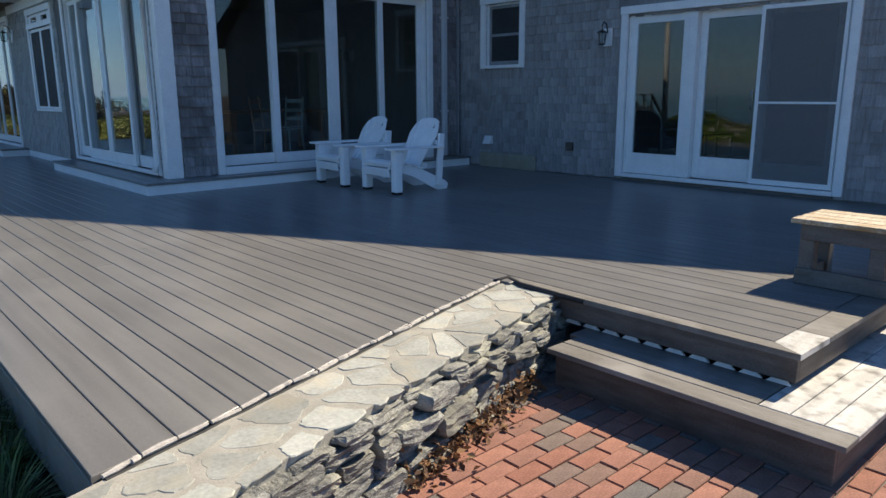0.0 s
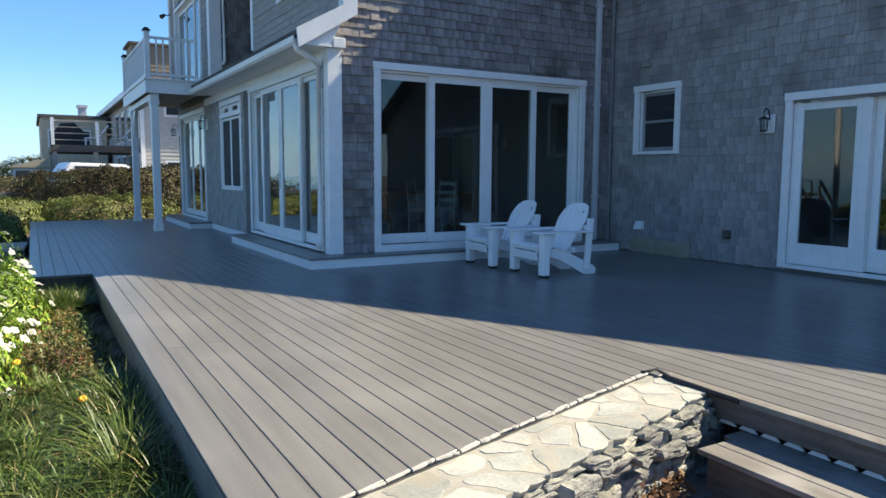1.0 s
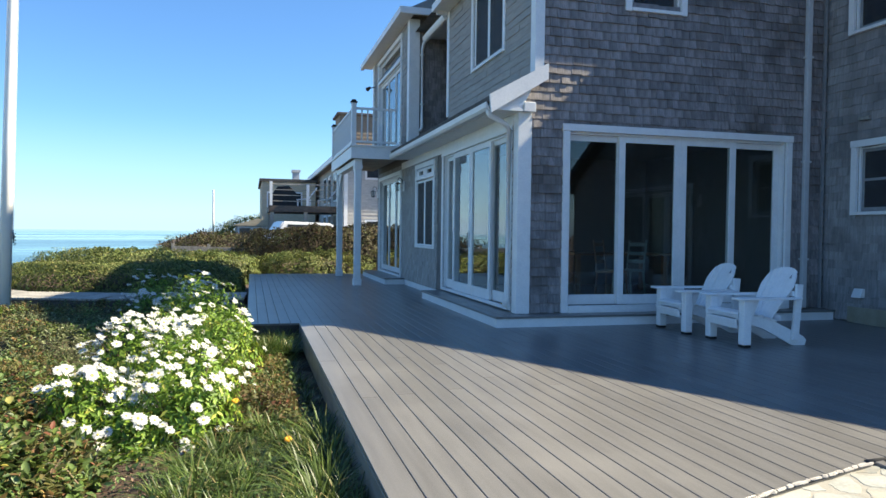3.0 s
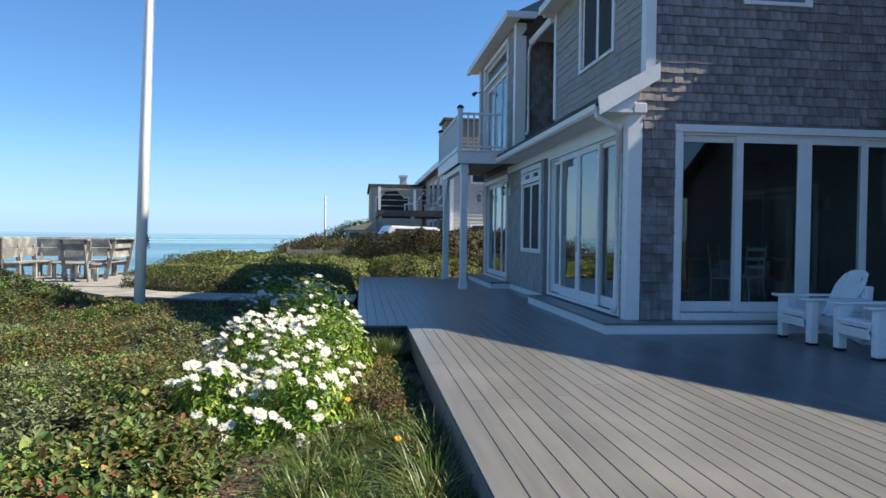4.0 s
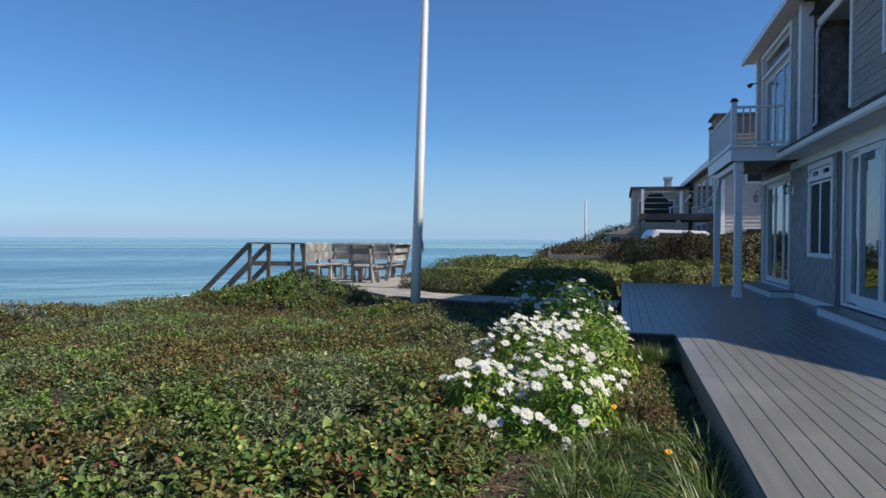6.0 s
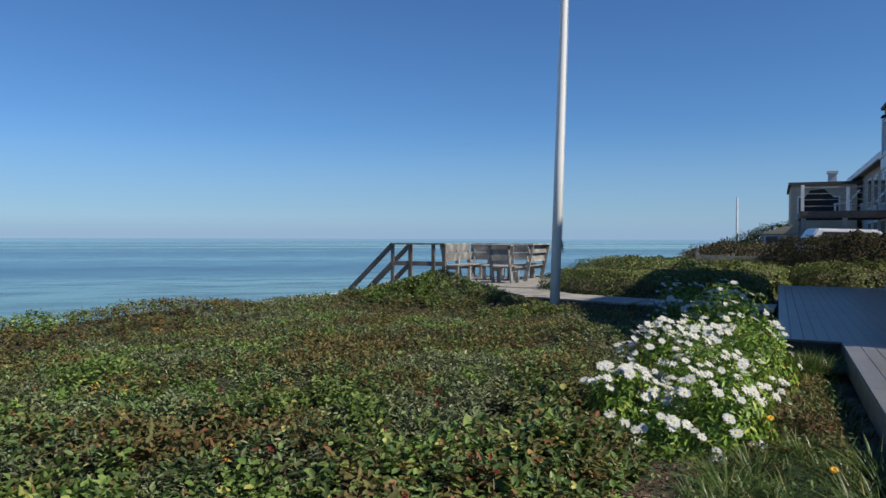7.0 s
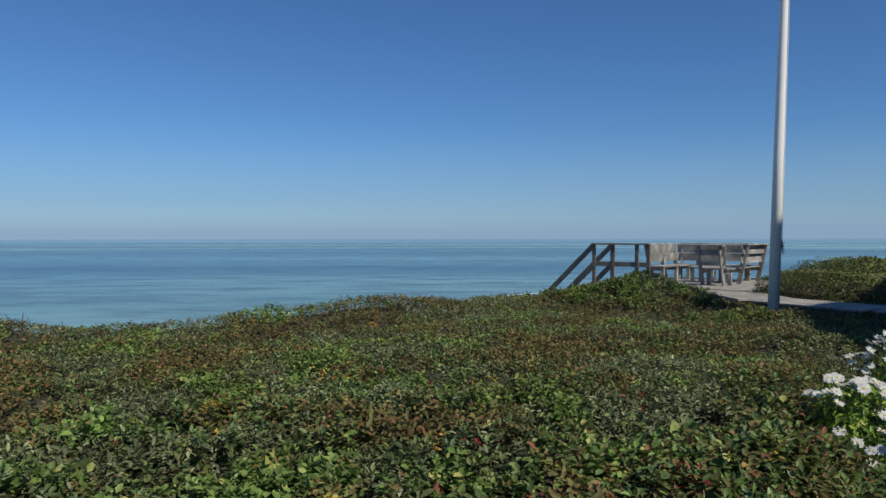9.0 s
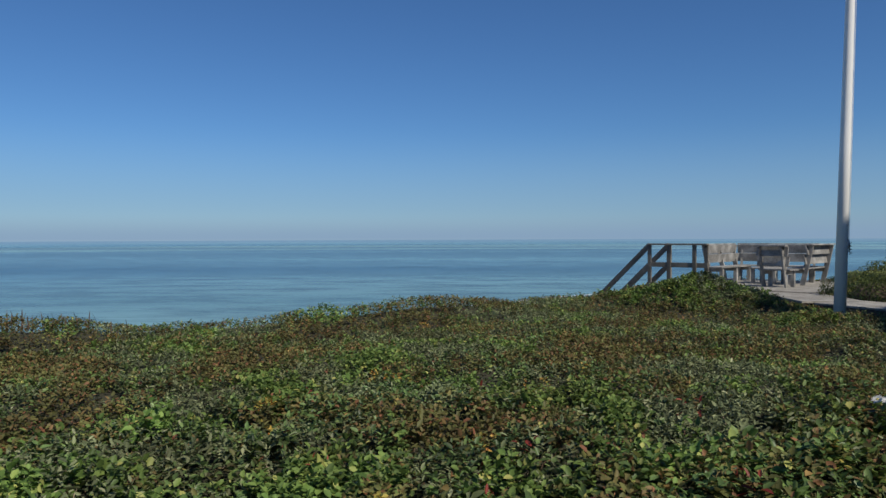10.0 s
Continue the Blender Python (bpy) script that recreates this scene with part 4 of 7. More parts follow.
M_GREEN = leafy("broad_green_leaves", [(0.0, (0.052, 0.084, 0.028)), (0.4, (0.102, 0.160, 0.050)), (0.8, (0.168, 0.250, 0.080)), (0.985, (0.24, 0.33, 0.11)), (1.0, (0.48, 0.43, 0.13))], 0.42, 0.25, 0.35)
M_FRESH = leafy("fresh_green_leaves", [(0.0, (0.075, 0.125, 0.027)), (0.5, (0.145, 0.225, 0.052)), (0.9, (0.235, 0.325, 0.08)), (1.0, (0.50, 0.47, 0.14))], 0.55, 0.28, 0.3)
M_SAGE = leafy("grey_green_leaves", [(0.0, (0.07, 0.085, 0.04)), (0.5, (0.15, 0.178, 0.082)), (0.9, (0.27, 0.30, 0.15)), (1.0, (0.37, 0.38, 0.22))], 0.7, 0.2, 0.35)
M_RUSSET = leafy("russet_autumn_leaves", [(0.0, (0.09, 0.09, 0.033)), (0.5, (0.165, 0.17, 0.05)), (0.70, (0.19, 0.155, 0.055)), (0.86, (0.20, 0.125, 0.052)), (0.95, (0.24, 0.095, 0.05)), (1.0, (0.34, 0.24, 0.08))], 0.6, 0.25, 0.35)
M_TWIG = surface("brown_twigs", (0.05, 0.035, 0.025), (0.14, 0.10, 0.07), 0.9)
M_YELLOW = leafy("yellowing_leaves", [(0.0, (0.28, 0.24, 0.05)), (0.5, (0.50, 0.40, 0.08)), (0.85, (0.62, 0.36, 0.08)), (1.0, (0.60, 0.20, 0.06))], 0.55, 0.3)
M_STALK = leafy("dry_stalks", [(0.0, (0.10, 0.055, 0.035)), (0.6, (0.24, 0.16, 0.10)), (1.0, (0.42, 0.34, 0.24))], 0.8, 0.05)
M_HEDGE = leafy("hedge_leaves", [(0.0, (0.065, 0.088, 0.023)), (0.5, (0.145, 0.180, 0.050)), (0.9, (0.25, 0.28, 0.080)), (1.0, (0.37, 0.31, 0.12))], 0.55, 0.25, 0.35)
M_BROWNHEDGE = leafy("russet_hedge_leaves", [(0.0, (0.04, 0.028, 0.018)), (0.45, (0.085, 0.062, 0.03)), (0.75, (0.115, 0.115, 0.042)), (0.93, (0.13, 0.15, 0.05)), (1.0, (0.18, 0.09, 0.04))], 0.6, 0.2, 0.4)
M_GRASS = leafy("long_grass", [(0.0, (0.036, 0.062, 0.014)), (0.5, (0.085, 0.132, 0.030)), (0.88, (0.165, 0.225, 0.06)), (0.96, (0.26, 0.24, 0.09)), (1.0, (0.40, 0.31, 0.15))], 0.38, 0.3, 0.25)
M_STRAW = leafy("straw", [(0.0, (0.16, 0.11, 0.05)), (0.6, (0.34, 0.26, 0.13)), (1.0, (0.52, 0.42, 0.24))], 0.8, 0.1)
M_MARIGOLD = surface("orange_petals", (0.75, 0.34, 0.02), (0.85, 0.46, 0.04), 0.6, 60)
M_BARK = leafy("bark_mulch", [(0.0, (0.08, 0.04, 0.025)), (0.5, (0.20, 0.11, 0.07)), (0.9, (0.34, 0.21, 0.14)), (1.0, (0.45, 0.33, 0.24))], 0.9, 0.0)
M_DAISYLEAF = leafy("daisy_leaves", [(0.0, (0.071, 0.127, 0.020)), (0.5, (0.162, 0.288, 0.041)), (0.9, (0.325, 0.472, 0.068)), (1.0, (0.568, 0.506, 0.110))], 0.45, 0.25)
M_PETAL = leafy("white_petals", [(0.0, (0.70, 0.70, 0.665)), (1.0, (0.78, 0.78, 0.745))], 0.6, 0.3)
M_EYE = surface("yellow_flower_eye", (0.50, 0.40, 0.06), (0.68, 0.58, 0.16), 0.8, 80)
M_DEADLEAF = leafy("fallen_leaves", [(0.0, (0.06, 0.03, 0.018)), (0.5, (0.16, 0.08, 0.04)), (0.85, (0.28, 0.15, 0.07)), (1.0, (0.40, 0.26, 0.13))], 0.8, 0.1)

# boardwalk line from the deck to the platform on the bluff
WALK = [(-0.2, 14.25), (-2.6, 14.35), (-4.7, 15.0), (-7.6, 18.2)]
def in_walkway(x, y, half=0.95):
    for (ax, ay), (bx_, by) in zip(WALK, WALK[1:]):
        dx, dy = bx_ - ax, by - ay
        t = min(1, max(0, ((x - ax) * dx + (y - ay) * dy) / (dx * dx + dy * dy)))
        if math.hypot(x - ax - t * dx, y - ay - t * dy) < half:
            return True
    return -9.9 < x < -5.4 and 16.5 < y < 21.3


def cover_edge(y):
    """x at which the low shrubs give way to the flower bed by the deck."""
    return -1.35 + 0.25 * math.sin(y * 1.3) - 0.35 * smooth(4.0, 8.0, y) + 1.0 * smooth(9.0, 12.0, y) + 0.42 * smooth(3.2, 3.8, y) * smooth(5.5, 4.9, y)


def shoots(name, q, mat, seed, label, aspect, leaves=5, lift=0.42):
    """Leafy shoots as one mesh: leaves spread round each tip, the lower ones flatter; q rows are x, y, z, leaf length."""
    rng = np.random.default_rng(seed)
    n = len(q)
    az = rng.uniform(0, 2 * np.pi, (n, 1)) + np.arange(leaves) * 2.4 + rng.normal(0, 0.25, (n, leaves))
    rank = np.arange(leaves) / (leaves - 1) + np.zeros((n, 1))
    tilt = lift * (0.1 + 1.5 * rank) + rng.normal(0, 0.36, (n, leaves))
    lean = rng.normal(0, 0.3, (n, 1, 2))
    d = np.stack([np.cos(az) * np.cos(tilt) + lean[..., 0], np.sin(az) * np.cos(tilt) + lean[..., 1], np.sin(tilt)], 2).reshape(-1, 3)
    d /= np.linalg.norm(d, axis=1, keepdims=True)
    L = (q[:, 3:4] * rng.uniform(0.65, 1.25, (n, leaves)) * (1.1 - 0.35 * rank)).reshape(-1, 1)
    c = np.repeat(q[:, :3], leaves, 0)
    c[:, 2] += ((rank - 0.7) * q[:, 3:4] * 1.1).reshape(-1)
    side = np.cross(d, (0, 0, 1.0)) + rng.normal(0, 0.35, d.shape)
    side -= (side * d).sum(1, keepdims=True) * d
    side /= np.linalg.norm(side, axis=1, keepdims=True)
    up = np.cross(side, d)
    W = L * aspect * 0.5
    base = c + d * L * 0.08
    tip = c + d * L * 1.05 - up * L * 0.14
    low, high = c + d * L * 0.38, c + d * L * 0.78 - up * L * 0.04
    v = np.stack([base, low + side * W + up * W * 0.3, high + side * W * 0.8 + up * W * 0.24, tip, high - side * W * 0.8 + up * W * 0.24, low - side * W + up * W * 0.3], 1).reshape(-1, 3)
    i = np.arange(len(c))[:, None] * 6
    f = np.concatenate([i + [0, 3, 2, 1], i + [0, 5, 4, 3]], 1).reshape(-1, 4)
    return leaf_mesh(name, v, f, mat, label, "shrubs")


def cover_field():
    rng = np.random.default_rng(11)
    sets = {"green": [], "bright": [], "sage": [], "russet": []}
    N = noise.noise
    for d0, d1, dens, size in ((1.0, 3.2, 680, 0.070), (3.2, 6.0, 560, 0.065), (6.0, 10.0, 640, 0.052), (10.0, 16.5, 480, 0.048), (16.5, 24.0, 50, 0.10)):
        a0, a1 = radians(-6), radians(96)
        n = int(0.5 * (a1 - a0) * (d1 * d1 - d0 * d0) * dens)
        r = np.sqrt(rng.uniform(d0 * d0, d1 * d1, n))
        a = rng.uniform(a0, a1, n)
        for x, y, q, u, u2, u3 in zip(-r * np.sin(a), r * np.cos(a), rng.uniform(0, 1, n), rng.uniform(0, 1, n), rng.uniform(0, 1, n), rng.uniform(0.75, 1.25, n)):
            ce = cover_edge(y)
            if x > ce or in_walkway(x, y) or x < brow(y) - 3.5:
                continue
            h = cover(x, y)
            if x > ce - 0.5:
                h *= math.sqrt(max(0.02, (ce - x) / 0.5))
            hole = N((x * 2.3, y * 2.3, 15.0))
            if hole < -0.24 and u < 0.8:
                h *= 0.55
            z = soil(x, y) + h - 0.6 * min(h, 0.45) * q ** 2.6 + (0.045 - 0.025 * smooth(5, 10, math.hypot(x, y))) * (u - 0.6)
            fine = N((x * 2.9, y * 2.9, 3.0))
            k = N((x * 0.75, y * 0.75, 7.0)) + 0.5 * fine + 0.5 * (u2 - 0.5)
            b = N((x * 1.0, y * 1.0, 21.0)) + 0.6 * N((x * 3.3, y * 3.3, 5.0)) + 0.5 * (u3 - 1.0)
            far = smooth(4, 10, math.hypot(x, y))
            if k > 0.20 - 0.17 * far:
                kind = "russet"
            elif b > 0.30 + 0.08 * far - 0.22 * smooth(-2.0, -5.0, x):
                kind = "bright"
            elif k < -0.02 - 0.04 * far:
                kind = "sage"
            else:
                kind = "green"
            if x > ce - 1.0 and y < 6.5 and u2 < 0.75:
                kind = "bright" if u < 0.32 else "russet" if u < 0.74 else "green"
                u3 *= 1.25
            sets[kind].append((x, y, z, size * u3 * (0.92 if kind == "russet" else 1.0)))
            if h > 0.52 and y > 10:
                sets["bright" if u < 0.3 else kind].append((x + 0.07 * (u2 - 0.5), y + 0.07 * (u - 0.5), z + 0.03 * (u2 - 0.5), size * u3))
    return sets


# dark sheet under the leaves: dense twigs, with the shade between leaves coloured in
M_UNDER = surface("twigs_and_leaf_shade", (0.018, 0.019, 0.010), (0.06, 0.056, 0.028), 0.95, 6, (1, 1, 1), 45, 0.8, dist=0.02)


def undergrowth():
    xs, ys = np.arange(-14.0, 0.2, 0.2), np.arange(-1.4, 17.0, 0.2)
    vs, fs, at = [], [], {}
    for j, y in enumerate(ys):
        for i, x in enumerate(xs):
            room = cover_edge(y) - x
            if room < 0.05 or in_walkway(x, y, 0.8) or x < brow(y) - 3.4:
                continue
            at[i, j] = len(vs)
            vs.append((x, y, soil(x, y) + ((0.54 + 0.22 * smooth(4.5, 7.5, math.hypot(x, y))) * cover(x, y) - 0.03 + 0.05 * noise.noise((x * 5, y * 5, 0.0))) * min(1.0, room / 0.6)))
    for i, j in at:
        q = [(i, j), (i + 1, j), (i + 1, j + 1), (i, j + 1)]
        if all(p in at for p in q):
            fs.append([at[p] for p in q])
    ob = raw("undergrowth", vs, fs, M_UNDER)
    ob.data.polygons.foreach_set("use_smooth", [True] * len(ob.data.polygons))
    return tagged(ob, "dark sheet for twigs and shade beneath the low shrubs", "undergrowth", kind="stuff")


undergrowth()
fields = cover_field()
for kind, mat, lab, asp in (("green", M_GREEN, "low broad-leaved green shrubs covering the bluff", 0.48), ("bright", M_FRESH, "fresh yellow-green leafy shoots among the low shrubs", 0.64), ("sage", M_SAGE, "low grey-green fine-leaved shrubs on the bluff", 0.36), ("russet", M_RUSSET, "low shrubs turning russet and yellow on the bluff", 0.52)):
    shoots("low_shrubs", np.array(fields[kind]), mat, 5, lab, asp)
# scattered yellow and orange sprays on the shrubs
yrng = np.random.default_rng(91)
sprays = []
while len(sprays) < 150:
    r, a = math.sqrt(yrng.uniform(6, 150)), yrng.uniform(0.0, 1.6)
    cx, cy = -r * math.sin(a), r * math.cos(a)
    if cx > cover_edge(cy) - 0.3 or in_walkway(cx, cy) or cx < brow(cy) - 0.3:
        continue
    for i in range(int(yrng.integers(3, 14))):
        x, y = cx + yrng.normal(0, 0.07), cy + yrng.normal(0, 0.07)
        if not in_walkway(x, y) and x < cover_edge(y):
            sprays.append((x, y, soil(x, y) + cover(x, y) - 0.015 + yrng.uniform(-0.03, 0.02), 0.038 * yrng.uniform(0.8, 1.3)))
shoots("yellow_sprays", np.array(sprays), M_YELLOW, 92, "small yellow and orange leaf sprays among the shrubs", 0.6, 5)
# a few clumps of long leaves turned deep red
M_REDLEAF = leafy("deep_red_leaves", [(0.0, (0.14, 0.025, 0.02)), (0.6, (0.26, 0.045, 0.03)), (1.0, (0.36, 0.09, 0.05))], 0.5, 0.2)
reds = []
for cx, cy, k in ((-2.62, 2.52, 4), (-2.30, 2.62, 2), (-2.16, 2.78, 4), (-2.9, 3.3, 2), (-1.95, 3.15, 3), (-3.6, 2.1, 2), (-1.75, 3.75, 4), (-4.3, 4.4, 3), (-2.5, 4.6, 3), (-5.2, 3.1, 3)):
    for i in range(k):
        x, y = cx + yrng.normal(0, 0.06), cy + yrng.normal(0, 0.06)
        reds.append((x, y, soil(x, y) + cover(x, y) + yrng.uniform(-0.01, 0.03), 0.085 * yrng.uniform(0.7, 1.2)))
shoots("red_leaves", np.array(reds), M_REDLEAF, 96, "deep red autumn leaves among the low shrubs", 0.34, 3)
# dark seed stalks standing over the brow of the bluff
tall = [(-11.2 + 0.5 * yrng.normal(), 2.6 + 0.55 * yrng.normal()) for i in range(46)]
grass("seed_stalks", np.array([(x, y, soil(x, y) + cover(x, y) - 0.10) for x, y in tall]), yrng.uniform(0.16, 0.30, len(tall)), M_TWIG, 93, "dark dry seed stalks at the brow of the bluff", "stalks", 0.022, 0.35)
# bare twigs and dry stalks that show through the leaves
trng = np.random.default_rng(14)
stalks = []
while len(stalks) < 3200:
    r, a = math.sqrt(trng.uniform(1.5, 100)), trng.uniform(0, 1.65)
    x, y = -r * math.sin(a), r * math.cos(a)
    if x < cover_edge(y) - 0.02 and not in_walkway(x, y) and noise.noise((x * 1.4, y * 1.4, 31.0)) > trng.uniform(-0.3, 0.5):
        stalks.append((x, y, soil(x, y) + cover(x, y) * 0.35))
grass("dry_stalks", np.array(stalks), trng.uniform(0.16, 0.30, len(stalks)), M_STALK, 15, "thin dry brown stalks among the low shrubs", "stalks", 0.007, 1.3)


def mound(name, centre, size, count, leaf, mat, seed, label, category, rough=0.25, lump=2.2, square=4):
    """A clipped or wild bush: leaves over an uneven rounded mass, thinning inwards."""
    rng = np.random.default_rng(seed)
    u = rng.normal(0, 1, (count, 3))
    u[:, 2] = np.abs(u[:, 2])
    u /= np.linalg.norm(u, axis=1, keepdims=True)
    box_u = u / (np.abs(u) ** square).sum(1, keepdims=True) ** (1 / square)
    k = np.array([1 + rough * noise.noise((q[0] * lump * size[0], q[1] * lump * size[1], q[2] * lump * size[2] + seed)) + rough * 0.5 * noise.noise((q[0] * 5 * size[0], q[1] * 5 * size[1], q[2] * 5 * size[2] + seed)) for q in box_u])
    r = (1 - 0.3 * rng.uniform(0, 1, count) ** 2.2) * k
    pts = box_u * r[:, None] * np.array(size) + np.array(centre)
    ob = blades(name, pts, box_u, leaf * rng.uniform(0.6, 1.3, count), mat, seed, label, category)
    bm = bmesh.new()
    bmesh.ops.create_icosphere(bm, subdivisions=3, radius=1.0)
    for v in bm.verts:
        d = v.co.normalized()
        q = d / sum(abs(c) ** square for c in d) ** (1 / square)
        k = 0.76 + rough * 0.6 * noise.noise(Vector((q.x * lump * size[0], q.y * lump * size[1], q.z * lump * size[2] + seed)))
        v.co = Vector((q.x * size[0] * k, q.y * size[1] * k, max(-0.1, q.z * size[2] * k))) + Vector(centre)
    part("branches", bm, M_TWIG, ob, "dense brown twigs inside the leaves")
    return ob


mound("hedge", (2.87, 26.0, -0.45), (3.65, 1.1, 1.82), 52000, 0.085, M_BROWNHEDGE, 21, "tall russet-brown hedge beyond the deck", "hedge", 0.17, 1.4)
mound("shrub", (1.55, 23.9, -0.45), (2.3, 0.85, 0.99), 17000, 0.075, M_HEDGE, 22, "low green bushes along the end of the deck", "shrub", 0.34, 1.6, square=2.4)
mound("hedge", (-3.6, 17.5, -0.5), (1.86, 1.3, 0.96), 26000, 0.065, M_HEDGE, 23, "broad clipped green hedge behind the boardwalk", "hedge", 0.06, square=9)
mound("hedge", (-1.5, 18.6, -0.5), (1.2, 2.4, 0.90), 18000, 0.07, M_HEDGE, 24, "green hedge beside the far deck", "hedge", 0.14)
mound("hedge", (-3.9, 22.4, -0.5), (2.3, 2.2, 1.12), 20000, 0.085, M_HEDGE, 25, "low green hedge on the bluff beyond the boardwalk", "hedge", 0.14)
mound("hedge", (-1.35, 23.4, -0.5), (1.5, 1.0, 0.98), 14000, 0.08, M_HEDGE, 29, "sunlit green hedge in front of the board fence", "hedge", 0.2, 1.6)
mound("shrub", (-1.3, 33.0, -0.6), (2.6, 3.0, 1.60), 12000, 0.12, M_BROWNHEDGE, 26, "brownish shrubs on the far bluff", "shrub", 0.2)
mound("shrub", (-6.5, 74.0, -2.1), (3.6, 26.0, 1.5), 16000, 0.22, M_BROWNHEDGE, 30, "low dark scrub along the far brow of the bluff", "shrub", 0.25, 0.6, square=2.2)
mound("shrub", (2.2, 60.0, -0.6), (7.5, 5.0, 3.3), 20000, 0.22, M_HEDGE, 28, "green scrub rising on the distant bluff", "shrub", 0.14, 0.6, square=1.6)


# ---- flower bed by the deck ----
def flower_mesh(seed):
    rnd = random.Random(seed)
    bm = bmesh.new()
    n = 17
    for i in range(n):
        a = 2 * math.pi * i / n + rnd.uniform(-0.06, 0.06)
        L, w, up = rnd.uniform(0.034, 0.042), 0.0078, rnd.uniform(-0.008, 0.008)
        c, s = math.cos(a), math.sin(a)
        pts = [(0.008, -w * 0.5, 0.0), (0.024, -w, 0.002 + up * 0.5), (L, -w * 0.5, up), (L, w * 0.5, up), (0.024, w, 0.002 + up * 0.5), (0.008, w * 0.5, 0.0)]
        bm.faces.new([bm.verts.new((x * c - y * s, x * s + y * c, z)) for x, y, z in pts])
    r0 = [bm.verts.new((0.0092 * math.cos(a), 0.0092 * math.sin(a), 0.001)) for a in (2 * math.pi * i / 10 for i in range(10))]
    r1 = [bm.verts.new((0.006 * math.cos(a), 0.006 * math.sin(a), 0.005)) for a in (2 * math.pi * i / 10 for i in range(10))]
    eye = [bm.faces.new((r0[i], r0[(i + 1) % 10], r1[(i + 1) % 10], r1[i])) for i in range(10)] + [bm.faces.new(r1)]
    for f in eye:
        f.material_index = 1
    me = bpy.data.meshes.new("flower")
    bm.to_mesh(me)
    bm.free()
    me.materials.append(M_PETAL), me.materials.append(M_EYE)
    return me


FLOWERS = [flower_mesh(s) for s in (1, 2, 3, 4)]
def daisy_plant(cx, cy, rx, ry, top, nleaf, nflower, seed, label):
    nflower = int(nflower * 1.75)
    rng = np.random.default_rng(seed)
    base = soil(cx, cy)
    t = thing("daisy_plant", label, "flowers", "daisy plants beside the deck", at=(cx, cy, base))
    H = top - base
    u = rng.normal(0, 1, (nleaf, 3))
    u[:, 2] = np.abs(u[:, 2])
    u /= np.linalg.norm(u, axis=1, keepdims=True)
    k = np.array([1 + 0.3 * noise.noise((q[0] * 2.5, q[1] * 2.5, q[2] * 2.5 + seed)) for q in u])
    r = (1 - 0.6 * rng.uniform(0, 1, nleaf) ** 2) * k
    pts = u * r[:, None] * (rx, ry, H * 0.93)
    blades("foliage", pts, u, 0.062 * rng.uniform(0.6, 1.3, nleaf), M_DAISYLEAF, seed, aspect=0.36, lean=0.8, parent=t)
    for i in range(9):
        bm = bmesh.new()
        a, e = rng.uniform(0, 2 * math.pi), rng.uniform(0.3, 0.9)
        p = Vector((math.cos(a) * rx * e, math.sin(a) * ry * e, H * rng.uniform(0.5, 0.85)))
        tube(bm, [(p.x * 0.2, p.y * 0.2, 0), (p.x * 0.6, p.y * 0.6, p.z * 0.55), p], [0.007, 0.006, 0.004], 4)
        part("stem", bm, M_TWIG, t)
    # heads in loose clusters, turned up to the light
    n = 0
    while n < nflower:
        v = rng.normal(0, 1, 3)
        v[2] = abs(v[2]) * 1.1
        v /= np.linalg.norm(v)
        if v[2] < 0.10 or noise.noise((v[0] * 2.2 + seed, v[1] * 2.2, v[2] * 2.2)) < rng.uniform(-0.35, 0.25):
            continue
        for i in range(int(rng.integers(1, 7))):
            w = v + rng.normal(0, 0.085, 3) / max(rx, ry, 0.4)
            w[2] = abs(w[2])
            w /= np.linalg.norm(w)
            k = 1 + 0.3 * noise.noise((w[0] * 2.5, w[1] * 2.5, w[2] * 2.5 + seed))
            p = Vector((w[0] * rx, w[1] * ry, w[2] * H * 0.95)) * k * rng.uniform(1.0, 1.10)
            o = new("flower", FLOWERS[n % 4])
            o.parent = t
            d = (Vector(w) * 0.5 + Vector((0.38, -0.3, 0.72)) + Vector(rng.normal(0, 0.26, 3))).normalized()
            o.matrix_local = Matrix.Translation(p) @ d.to_track_quat("Z", "Y").to_matrix().to_4x4() @ Matrix.Diagonal((*[rng.uniform(0.85, 1.28)] * 3, 1))
            n += 1
    return t


for a in ((-0.98, 5.42, 0.32, 0.28, -0.02, 1600, 9, 31, "white daisy bush in full flower at the bed's edge"),
          (-1.33, 5.95, 0.44, 0.48, 0.20, 2800, 56, 32, "tall white daisy bush in full flower"),
          (-0.60, 5.75, 0.46, 0.52, 0.22, 3400, 36, 33, "white daisy bush in full flower beside long grass"),
          (-0.70, 6.80, 0.58, 0.60, 0.33, 3600, 40, 34, "dense white daisy bush in full flower"),
          (-1.15, 7.70, 0.58, 0.75, 0.40, 3200, 100, 35, "large white daisy bush thick with flowers"),
          (-0.42, 8.10, 0.46, 0.75, 0.42, 3600, 34, 36, "leafy white daisy bush beside the deck"),
          (-0.70, 9.30, 0.68, 0.75, 0.66, 3900, 62, 37, "leafy white daisy bush at the corner of the deck"),
          (-0.85, 11.00, 0.50, 0.80, 0.52, 2800, 42, 38, "shaded white daisy bush beside the far deck"),
          (-1.60, 12.30, 0.55, 0.60, 0.62, 2600, 44, 39, "pale white daisy bush in the shade of the house")):
    daisy_plant(*a)

